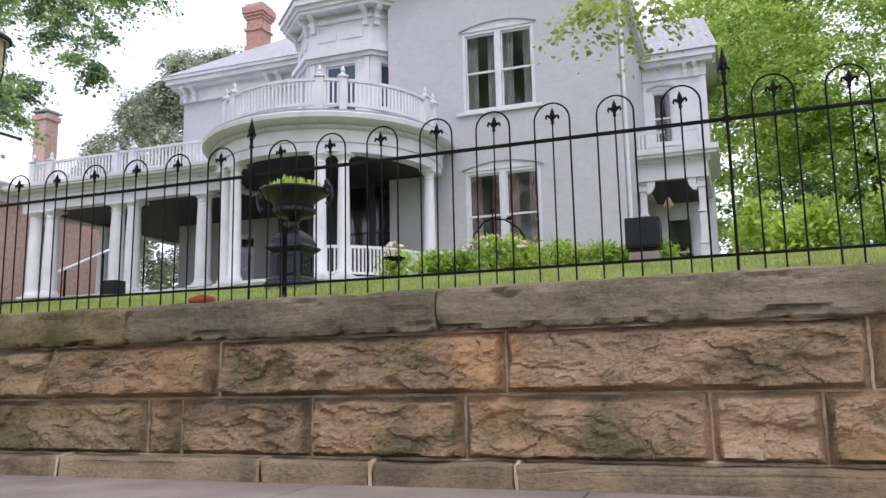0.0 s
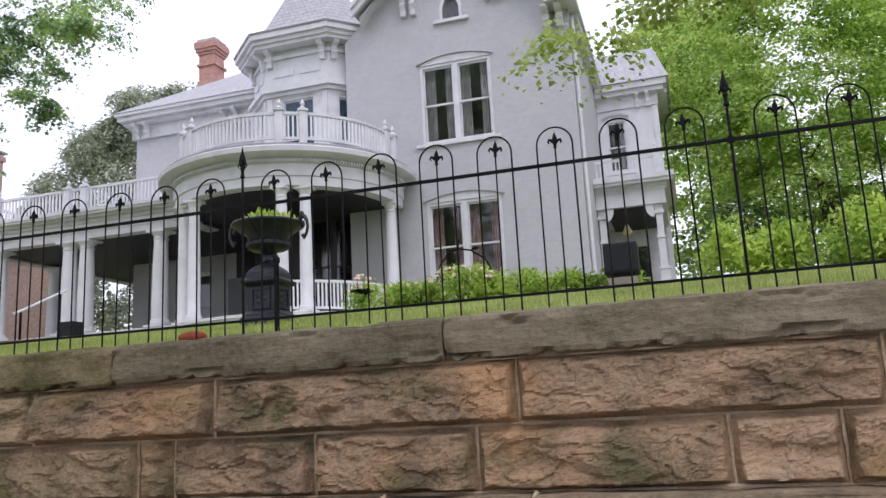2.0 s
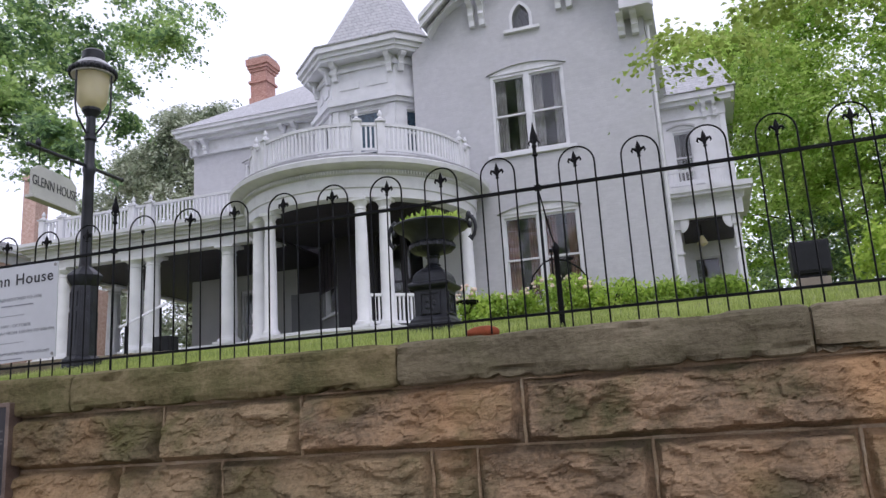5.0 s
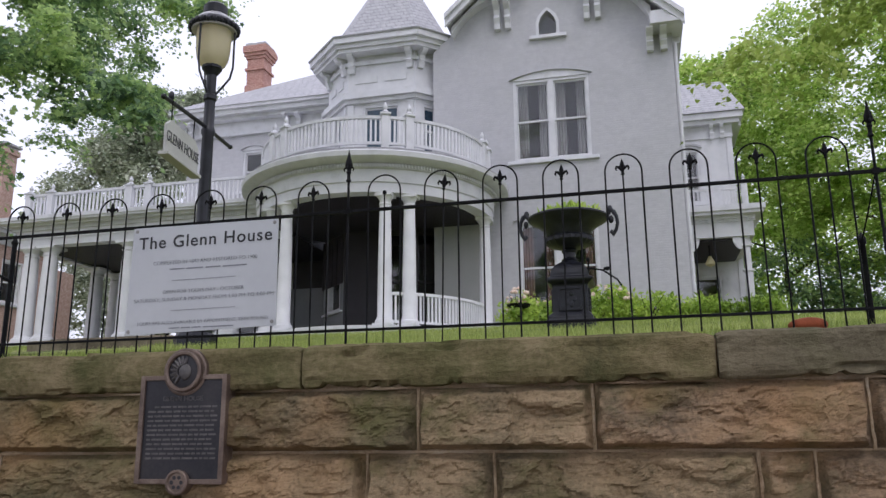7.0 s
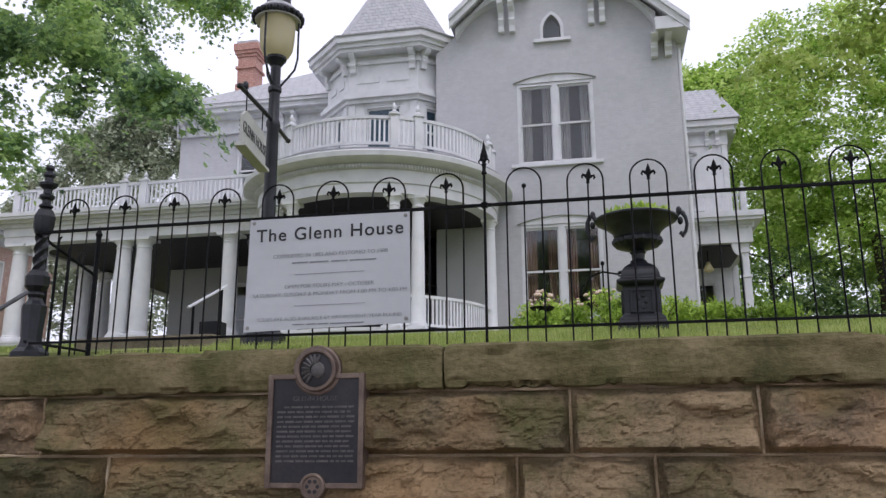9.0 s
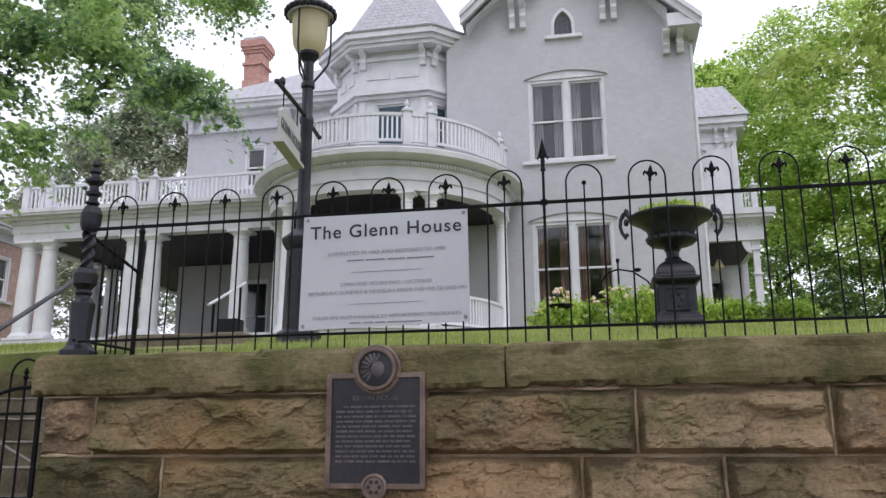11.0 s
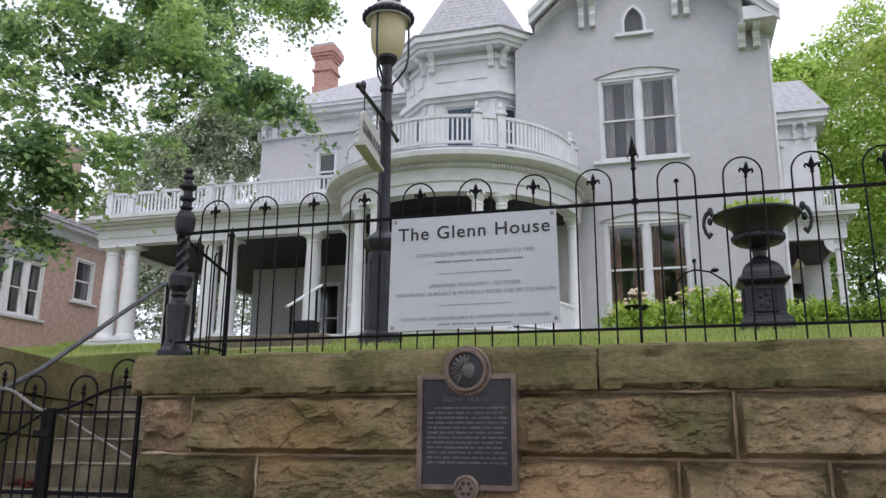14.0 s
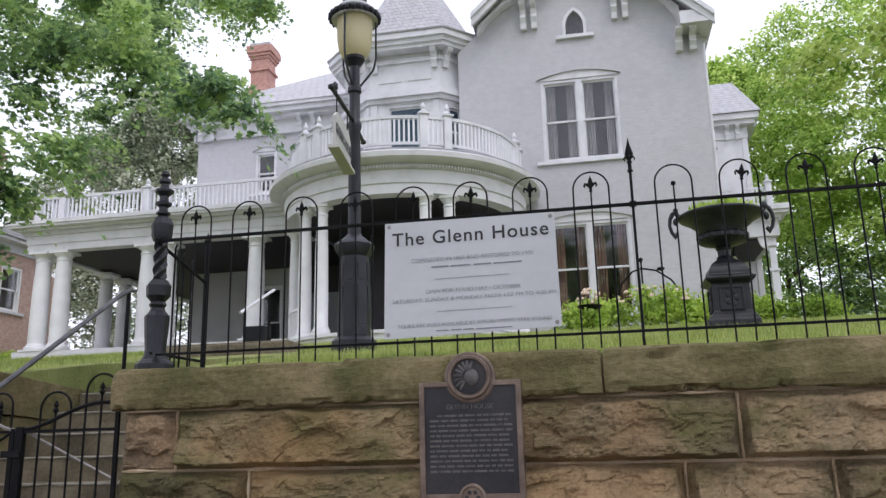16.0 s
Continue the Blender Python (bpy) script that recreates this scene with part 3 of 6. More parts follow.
box(bm, -8.84, 9, 4.25, 4.4, 0.95, 1.06)
part("cap_pointing", bm, MORTAR, wall)


def baseblock(x0, x1, seed):
    bm = bmesh.new()
    box(bm, x0, x1, 4.1, 4.4, -0.2, 0.152, 0.02)
    bmesh.ops.subdivide_edges(bm, edges=[e for e in bm.edges if e.calc_length() > 0.3], cuts=10)
    for v in bm.verts:
        if v.co.y < 4.3:
            v.co += 0.02 * noise.noise_vector(v.co * 4 + Vector((seed, 0, 0)))
    part("base_stone", bm, BASESTONE, wall)


bases = [-8.8, -7.4, -6.3, -5.2, -4.13, -2.65, -1.94, -1.12, 0.6, 1.9, 3.2, 4.8, 6.5, 9]
for i, (a, b) in enumerate(zip(bases, bases[1:])):
    baseblock(a + 0.006, b - 0.006, i * 3.3)
# smeared mortar between and behind the base stones
bm = bmesh.new()
for x in bases[1:-1]:
    tube(bm, [(x + 0.012 * noise.noise(Vector((x, i * 0.5, 0))), y, z) for i, (y, z) in enumerate(((4.095, -0.05), (4.095, 0.04), (4.097, 0.1), (4.105, 0.145), (4.16, 0.157), (4.24, 0.157)))], [max(0.006, 0.013 + 0.012 * noise.noise(Vector((x * 3, i * 0.8, 2)))) for i in range(6)], 6)
tube(bm, [(-8.79 + 0.05 * i, 4.262, 0.157) for i in range(190)], [max(0.003, 0.011 + 0.016 * noise.noise(Vector((i * 0.27, 8, 0)))) for i in range(190)], 6)
tube(bm, [(-8.79 + 0.05 * i, 4.25, 0.848) for i in range(190)], [max(0.001, 0.002 + 0.015 * noise.noise(Vector((i * 0.19, 12, 0)))) for i in range(190)], 6)
tagged(part("base_pointing", bm, MORTAR, wall, "pale smeared mortar"), kind="stuff")

# stairs behind the gate, between two cheek walls
stair = thing("stone_steps", (-9.6, 4.6, 0), "worn grey stone steps climbing behind the iron gate", "steps", kind="structure")
for k in range(7):
    bm = bmesh.new()
    top = 0.25 + 0.173 * k if k < 6 else 1.19
    box(bm, -10.42, -8.84, 4.6 + 0.3 * k, 4.6 + 0.3 * k + (0.4 if k < 5 else 0.85), -0.3, top, 0.012)
    bmesh.ops.subdivide_edges(bm, edges=[e for e in bm.edges if e.calc_length() > 0.5], cuts=9)
    for v in bm.verts:
        if v.co.z > 0:
            v.co += 0.008 * noise.noise_vector(v.co * 4)
    part("step", bm, STEP, stair)
    if k < 6:
        # pale bar along the step's front edge
        bm = bmesh.new()
        tube(bm, [(-10.38 + 0.06 * i, 4.597 + 0.3 * k + 0.008 * noise.noise(Vector((i * 0.3, k, 0))), top - 0.009 + 0.006 * noise.noise(Vector((i * 0.5, k, 5)))) for i in range(26)], [0.008 + 0.007 * noise.noise(Vector((i * 0.45, k, 9))) for i in range(26)], 6)
        part("nosing", bm, NOSING, stair, "pale step edge", True)
bm = bmesh.new()
box(bm, -10.42, -8.84, 4.1, 4.62, -0.3, 0.07, 0.01)
part("threshold", bm, STEP, stair)


def cheek(x0, x1, rows, mat, nm):
    """Stones of one course; the top and foot may slope along the wall."""
    for y0, y1, lo0, lo1, hi0, hi1 in rows:
        bm = bmesh.new()
        box(bm, x0, x1, y0 + 0.004, y1 - 0.004, 0, 1, 0.012)
        bmesh.ops.subdivide_edges(bm, edges=[e for e in bm.edges if e.calc_length() > 0.25], cuts=8)
        for v in bm.verts:
            t = (v.co.y - y0) / (y1 - y0)
            lo, hi = lo0 + (lo1 - lo0) * t, hi0 + (hi1 - hi0) * t
            v.co.z = lo + (hi - lo) * v.co.z
            v.co += 0.009 * noise.noise_vector(v.co * 4)
        part(nm, bm, mat, stair)


cheek(-10.74, -10.4, [(4.36, 6.2, 0.975, 0.85, 1.28, 1.14)], MOSSCAP, "cheek_slab")
cheek(-10.72, -10.42, [(4.4, 5.3, 0.66, 0.6, 0.965, 0.9), (5.3, 6.2, 0.6, 0.55, 0.905, 0.845), (4.4, 4.9, 0.36, 0.36, 0.65, 0.61), (4.9, 6.0, 0.36, 0.36, 0.615, 0.55), (4.4, 5.6, 0.02, 0.02, 0.35, 0.35)], MOSSCAP, "cheek_stone")
cheek(-8.86, -8.55, [(4.66, 5.75, -0.3, -0.3, 1.1, 1.1), (5.76, 7.1, -0.3, -0.3, 1.15, 1.15)], CAPSTONE, "cheek_wall")
# broken stone lying at the stair head
bm = bmesh.new()
blob(bm, (-9.15, 6.35, 1.24), (0.2, 0.12, 0.075), 2, 0.5)
solo("loose_stone", bm, STEP, "dark broken stone lying at the stair head", "stone")
# dark red scraps on the lowest tread
rs = random.Random(5)
for x, y, z, mat, lb in ((-10.14, 4.7, 0.263, DARKRED, "small heap of dark red leaves on a stone step"), (-9.45, 7.2, 1.555, TERRACOTTA, "rust-orange fallen leaves on the garden path")):
    bm = bmesh.new()
    for i in range(9):
        blob(bm, (x + 0.19 * rs.random(), y + 0.08 * rs.random(), z + 0.035 * rs.random()), (0.03 + 0.02 * rs.random(), 0.025, 0.018), 1, 0.5)
    tagged(solo("dead_leaves", bm, mat, lb, "leaves"), kind="stuff")
# walkway from the stair head to the porch
bm = bmesh.new()
for k in range(14):
    y = 7.1 + 0.72 * k
    u = -0.45 * (y - 7.1)
    box(bm, -10.35 + u, -8.9 + u, y, y + 0.7, rise(y) - 0.2, rise(y + 0.35) + 0.05, 0.015)
solo("path", bm, STEP, "worn brown stone garden path from the steps to the porch", "path", kind="structure")

# ---------------------------------------------------------------- house
house = thing("house", (-11.5, 25, 3.3), "grey-white painted brick Victorian house with a turret and front gable", "house")


def wall_x(bm, x0, x1, z0, z1, y0, y1, holes=()):
    holed(bm, x0, x1, z0, z1, holes, lambda a, b, c, d: box(bm, a, b, y0, y1, c, d))


def sash(x0, x1, z0, z1, y, lights, cloth, hood=0.0, mull=0.17, sill=0.1, m=None, owner=house, glassmat=None, drape=True, paint=TRIM):
    """A window in an upright wall whose face lies at y: frame, meeting rails, panes, sill, hood and curtains. m carries it onto another wall."""
    m = m or Matrix.Identity(4)

    def done(nm, bm, mat, parent, label="", smooth=False):
        bmesh.ops.transform(bm, matrix=m, verts=bm.verts[:])
        return part(nm, bm, mat, parent, label, smooth)

    j, mid = 0.085, (z0 + z1) / 2 - 0.02
    w = ((x1 - x0) - 2 * j - (lights - 1) * mull) / lights
    bm = bmesh.new()
    box(bm, x0, x0 + j, y + 0.02, y + 0.2, z0, z1)
    box(bm, x1 - j, x1, y + 0.02, y + 0.2, z0, z1)
    box(bm, x0 + j, x1 - j, y + 0.02, y + 0.2, z1 - 0.09, z1)
    box(bm, x0 + j, x1 - j, y + 0.02, y + 0.2, z0, z0 + 0.08)
    spans = []
    for i in range(lights):
        a = x0 + j + i * (w + mull)
        spans.append((a, a + w))
        if i:
            box(bm, a - mull, a, y + 0.01, y + 0.2, z0 + 0.08, z1 - 0.09)
    win = done("window", bm, paint, owner, "white-framed double-hung sash window" if paint is TRIM else "sash window with a differently coloured frame")
    for a, b in spans:
        for c, d, dy in ((z0 + 0.08, mid + 0.03, 0.14), (mid - 0.03, z1 - 0.09, 0.09)):
            bm = bmesh.new()
            box(bm, a, a + 0.045, y + dy, y + dy + 0.04, c, d)
            box(bm, a + w - 0.045, a + w, y + dy, y + dy + 0.04, c, d)
            box(bm, a + 0.045, a + w - 0.045, y + dy, y + dy + 0.04, c, c + 0.055)
            box(bm, a + 0.045, a + w - 0.045, y + dy, y + dy + 0.04, d - 0.055, d)
            done("sash", bm, paint, win)
        for c, d, dy in ((z0 + 0.135, mid - 0.03, 0.155), (mid + 0.02, z1 - 0.145, 0.105)):
            bm = bmesh.new()
            box(bm, a + 0.046, b - 0.046, y + dy, y + dy + 0.008, c, d)
            ob = done("pane", bm, glassmat or GLASS, win)
            ob.visible_shadow = False
        if drape:
            for side in (0, 1):
                cx0, cx1 = (a, a + w * 0.33) if side == 0 else (b - w * 0.33, b)
                bm = bmesh.new()
                rows = [z0 + 0.02, z1 - 0.02]
                cols = []
                for i in range(15):
                    u = cx0 + (cx1 - cx0) * i / 14
                    cols.append([bm.verts.new((u, y + 0.3 + 0.03 * math.sin(i * 1.9), z)) for z in rows])
                for p, q in zip(cols, cols[1:]):
                    bm.faces.new((p[0], q[0], q[1], p[1]))
                done("curtain", bm, cloth, win, "hanging curtain", True)
    if sill:
        bm = bmesh.new()
        box(bm, x0 - 0.2, x1 + 0.2, y - 0.09, y + 0.1, z0 - sill, z0, 0.01)
        done("sill", bm, TRIM, win)
    if hood:
        # a shallow segmental arch over the opening, and its label mould
        bm = bmesh.new()
        cx, half, n = (x0 + x1) / 2, (x1 - x0) / 2, 16
        low = [(cx - half + 2 * half * i / n, z1) for i in range(n + 1)]
        top = [(cx - half + 2 * half * i / n, z1 + 0.03 + hood * (1 - (2 * i / n - 1) ** 2)) for i in range(n + 1)]
        prism(bm, low + top[::-1], Matrix.Translation((0, y - 0.012, 0)) @ UPRIGHT, 0.1)
        done("head", bm, TRIM, win, "white arched window head")
        bm = bmesh.new()
        half += 0.1
        a = [(cx - half + 2 * half * i / n, z1 + 0.02 + hood * (1 - (2 * i / n - 1) ** 2)) for i in range(n + 1)]
        b = [(u, v + 0.075) for u, v in a]
        prism(bm, a + b[::-1], Matrix.Translation((0, y - 0.075, 0)) @ UPRIGHT, 0.1)
        done("hood", bm, HOUSE, win, "projecting arched hood mould")
    return win


# front gable block
GX0, GX1, GY, GC = -9.75, -2.65, 22.1, -6.2
bm = bmesh.new()
wall_x(bm, GX0, GX1, 3.0, 11.9, GY, GY + 0.35, [(-7.29, -5.02, 3.95, 6.6), (-7.3, -5.08, 8.42, 10.95)])
box(bm, GX1 - 0.35, GX1, GY + 0.351, 32, 3.0, 11.9)
box(bm, GX0, GX0 + 0.3, GY + 0.351, 32, 3.0, 11.9)
wall_x(bm, GX0, GX1, 11.9, 12.2, GY, GY + 0.35)
arch = [(-0.26, 0), (0.26, 0), (0.26, 0.4), (0.2, 0.58), (0.1, 0.72), (0, 0.8), (-0.1, 0.72), (-0.2, 0.58), (-0.26, 0.4)]
# the gable's triangle, left open for the pointed attic window
zt, zg = 12.2, 12.32
left = [(GX0, zt), (GC - 0.26, zt), (GC - 0.26, zg + 0.4), (GC - 0.2, zg + 0.58), (GC - 0.1, zg + 0.72), (GC, zg + 0.8), (GC, 15.3)]
right = [(2 * GC - u, v) for u, v in left][::-1]
for poly in (left, right):
    prism(bm, poly, Matrix.Translation((0, GY, 0)) @ UPRIGHT, 0.35)
box(bm, GC - 0.26, GC + 0.26, GY + 0.001, GY + 0.349, zt, zg)
pieces("gable_wall", bm, HOUSE, house, "pale grey painted brick wall")
sash(-7.29, -5.02, 3.95, 6.6, GY, 2, REDCURTAIN, hood=0.22)
sash(-7.3, -5.08, 8.42, 10.95, GY, 2, CURTAIN, hood=0.22)
bm = bmesh.new()
for k in range(len(arch) - 1):
    (a, b), (c, d) = arch[k + 1 - 1], arch[(k + 1) % len(arch)]
    if k == 0:
        continue
    f = 1.34
    prism(bm, [(a, b), (c, d), (c * f, d * 1.13 + 0.0), (a * f, b * 1.13)], Matrix.Translation((GC, GY - 0.06, zg)) @ UPRIGHT, 0.12)
f = 1.34
prism(bm, [arch[-1], arch[0], (arch[0][0] * f, 0), (arch[-1][0] * f, arch[-1][1] * 1.13)], Matrix.Translation((GC, GY - 0.06, zg)) @ UPRIGHT, 0.12)
attic = part("attic_window", bm, TRIM, house, "pointed-arch attic window with a white surround")
bm = bmesh.new()
prism(bm, arch, Matrix.Translation((GC, GY + 0.12, zg)) @ UPRIGHT, 0.01)
part("pane", bm, GLASS, attic).visible_shadow = False
bm = bmesh.new()
box(bm, GC - 0.55, GC + 0.55, GY - 0.12, GY - 0.002, zg - 0.1, zg)
part("sill", bm, TRIM, attic)

# gable roof with deep bargeboards
SL = 0.94
YF = 21.35


def roof_line(u, lift=0.0):
    return 15.62 + lift - SL * abs(u - GC)


bm = bmesh.new()
for s in (-1, 1):
    e = GC + (3.82 if s > 0 else -3.0)
    prism(bm, [(GC, roof_line(GC)), (e, roof_line(e)), (e, roof_line(e) + 0.16), (GC, roof_line(GC) + 0.16)], Matrix.Translation((0, YF + 0.1, 0)) @ UPRIGHT, 11)
part("gable_roof", bm, ROOF, house, "grey shingled gable roof")
bm = bmesh.new()
for s in (-1, 1):
    e = GC + (3.88 if s > 0 else -3.0)
    prism(bm, [(GC, roof_line(GC) - 0.16), (e, roof_line(e) - 0.16), (e, roof_line(e) + 0.2), (GC, roof_line(GC) + 0.2)], Matrix.Translation((0, YF, 0)) @ UPRIGHT, 0.1)
    prism(bm, [(GC, roof_line(GC) + 0.06), (e, roof_line(e) + 0.06), (e, roof_line(e) + 0.22), (GC, roof_line(GC) + 0.22)], Matrix.Translation((0, YF - 0.09, 0)) @ UPRIGHT, 0.09)
pieces("bargeboard", bm, TRIM, house, "white moulded bargeboard")
bm = bmesh.new()
for s in (-1, 1):
    # curved soffit: the corner between the slope and an arch springing from the eave box
    pts = [(3.0 - 2.4 * (1 - math.cos(radians(a))), 11.95 + 1.85 * math.sin(radians(a))) for a in range(90, -1 if s > 0 else 17, -6)]
    for (a, b), (c, d) in zip(pts, pts[1:]):
        a, c = GC + s * a, GC + s * (c + 0.001)
        prism(bm, [(a, b), (c, d), (c, roof_line(c) - 0.1), (a, roof_line(a) - 0.1)], Matrix.Translation((0, YF + 0.4, 0)) @ UPRIGHT, GY - YF - 0.4)
    if s > 0:
        box(bm, GC + 2.95, GC + 3.85, YF + 0.02, GY + 0.3, 11.93, 12.1)
        box(bm, GC + 2.95, GC + 3.8, YF + 0.06, GY + 0.2, 12.1, 12.34)
pieces("soffit_panel", bm, TRIM, house, "curved white soffit panels under the gable")
bm = bmesh.new()
box(bm, GX1 + 0.001, GX1 + 0.22, GY + 0.31, 32, 11.75, 11.95)
box(bm, GX1 + 0.001, GX1 + 0.3, GY + 0.31, 32, 11.95, 12.1)
part("side_eave", bm, TRIM, house, "white boxed side eave")


def bracket(x, y, z, h=0.55, w=0.15, d=0.42, rz=0.0, owner=house):
    """A scrolled eave bracket that hangs below z from a wall at y."""
    prof = [(0, 0), (-d, 0), (-d, -0.1 * h), (-d * 0.85, -0.22 * h), (-d * 0.5, -0.32 * h), (-d * 0.42, -0.5 * h), (-d * 0.5, -0.62 * h), (-d * 0.35, -0.8 * h), (-d * 0.3, -h), (0, -h)]
    bm = bmesh.new()
    m = pose(x, y, z, 0, 0, rz) @ Matrix.Translation((-w / 2, 0, 0)) @ Matrix(((0, 0, 1, 0), (1, 0, 0, 0), (0, 1, 0, 0), (0, 0, 0, 1)))
    prism(bm, prof, m, w)
    part("bracket", bm, TRIM, owner)


for s in (-1, 1):
    for u in (1.18, 1.5):
        bracket(GC + s * u, GY, 13.5, 0.85, 0.17, 0.55)
for u in (-3.28, -2.9):
    bracket(u, GY, 11.93, 0.55, 0.19, 0.6)
bm = bmesh.new()
tube(bm, [(GX1 + 0.07, GY + 0.2, 11.7), (GX1 + 0.07, GY + 0.2, 3.2)], 0.06, 8)
part("downpipe", bm, TRIM, house, "white painted downpipe", True)

# main block, set back
MY, MX = 25.3, -20.0
bm = bmesh.new()
wall_x(bm, MX, -9.8, 3.0, 12.0, MY, MY + 0.35, [(-17.75, -16.95, 9.35, 10.9), (-17.9, -16.6, 3.5, 6.0)])
box(bm, MX, MX + 0.35, MY + 0.351, 36, 3.0, 12.0)
box(bm, MX + 0.36, -2.7, 35.6, 36, 3.0, 12.0)
part("main_wall", bm, HOUSE, house, "pale grey painted brick wall")
sash(-17.75, -16.95, 9.35, 10.9, MY, 1, CURTAIN, hood=0.14, drape=False)
bm = bmesh.new()
box(bm, MX - 0.05, -9.8, MY - 0.12, MY - 0.001, 11.5, 12.02)
box(bm, MX - 0.34, -9.8, MY - 0.4, MY + 0.2, 12.02, 12.14)
box(bm, MX - 0.46, -9.8, MY - 0.6, MY + 0.2, 12.14, 12.32)
box(bm, MX - 0.54, -9.8, MY - 0.7, MY + 0.2, 12.32, 12.44)
box(bm, MX - 0.12, MX - 0.001, MY - 0.12, 36, 11.5, 12.02)
box(bm, MX - 0.46, MX + 0.2, MY + 0.201, 36.5, 12.02, 12.44)
pieces("main_cornice", bm, TRIM, house, "white moulded eaves cornice")
for x in (-19.8, -19.35, -16.0, -15.5):
    bracket(x, MY - 0.12, 12.02, 0.55, 0.16, 0.4)
bm = bmesh.new()
x0, x1, y0, y1, zr = MX - 0.58, -9.0, MY - 0.74, 36.6, 15.9
base = [bm.verts.new(c) for c in ((x0, y0, 12.44), (x1, y0, 12.44), (x1, y1, 12.44), (x0, y1, 12.44))]
top = [bm.verts.new(c) for c in ((x0 + 4.5, y0 + 5, zr), (x1, y0 + 5, zr), (x1, y1 - 5, zr), (x0 + 4.5, y1 - 5, zr))]
bm.faces.new(base[::-1]), bm.faces.new(top)
for i in range(4):
    bm.faces.new((base[i], base[(i + 1) % 4], top[(i + 1) % 4], top[i]))
part("main_roof", bm, ROOF, house, "low grey hipped roof")
for x, y in ((-19.65, 29.9),):
    for a, z0, z1 in ((0.5, 13.2, 15.6), (0.44, 15.6, 16.3), (0.53, 16.3, 16.42), (0.44, 16.42, 16.85), (0.5, 16.85, 16.98), (0.57, 16.98, 17.12), (0.63, 17.12, 17.45), (0.52, 17.45, 17.6)):
        bm = bmesh.new()
        a *= 0.9
        box(bm, x - a, x + a, y - a, y + a, z0, z1, 0.012)
        bmesh.ops.subdivide_edges(bm, edges=[e for e in bm.edges if e.calc_length() > 0.25], cuts=4)
        for v in bm.verts:
            v.co += 0.03 * noise.noise_vector(v.co * 4)
        part("chimney_course", bm, BRICK if z1 < 17.5 else ROOF, house, "weathered red brick chimney course" if z1 < 17.5 else "grey mortar chimney top")

# turret bay
OCT = [(-12.5, 22.0), (-10.3, 22.0), (-9.55, 22.75), (-9.55, 25.2), (-10.3, 26.0), (-12.5, 26.0), (-13.55, 25.0), (-13.55, 23.05)]
TC = Vector((-11.5, 23.9))


def swell(pts, d):
    """Pushes a convex polygon's sides out by d."""
    out, k = [], len(pts)
    for i in range(k):
        a, b, c = Vector(pts[i - 1]), Vector(pts[i]), Vector(pts[(i + 1) % k])
        n1 = Vector(((b - a).y, -(b - a).x)).normalized()
        n2 = Vector(((c - b).y, -(c - b).x)).normalized()
        v = n1 + n2
        out.append(tuple(b + v * (d / (v.dot(n1)))))
    return out


def ring(bm, d, z0, z1, inner=-0.25):
    o, i = swell(OCT, d), swell(OCT, inner)
    k = len(o)
    vs = [[bm.verts.new((*p, z)) for p in pts] for pts, z in ((o, z0), (o, z1), (i, z1), (i, z0))]
    for r in range(4):
        for j in range(k):
            bm.faces.new((vs[r][j], vs[r][(j + 1) % k], vs[(r + 1) % 4][(j + 1) % k], vs[(r + 1) % 4][j]))


def facet(i):
    """The pose that carries a wall along x at y = 0 onto the turret's side i, and that side's length."""
    a, b = Vector(OCT[i]), Vector(OCT[(i + 1) % 8])
    return pose(a.x, a.y, 0, 0, 0, math.degrees(math.atan2((b - a).y, (b - a).x))), (b - a).length


def side(i, z0, z1, holes, mat, nm):
    m, L = facet(i)
    bm = bmesh.new()
    holed(bm, 0, L, z0, z1, holes, lambda a, b, c, d: box(bm, a, b, 0, 0.2, c, d))
    bmesh.ops.transform(bm, matrix=m, verts=bm.verts[:])
    part(nm, bm, mat, house)
    return m


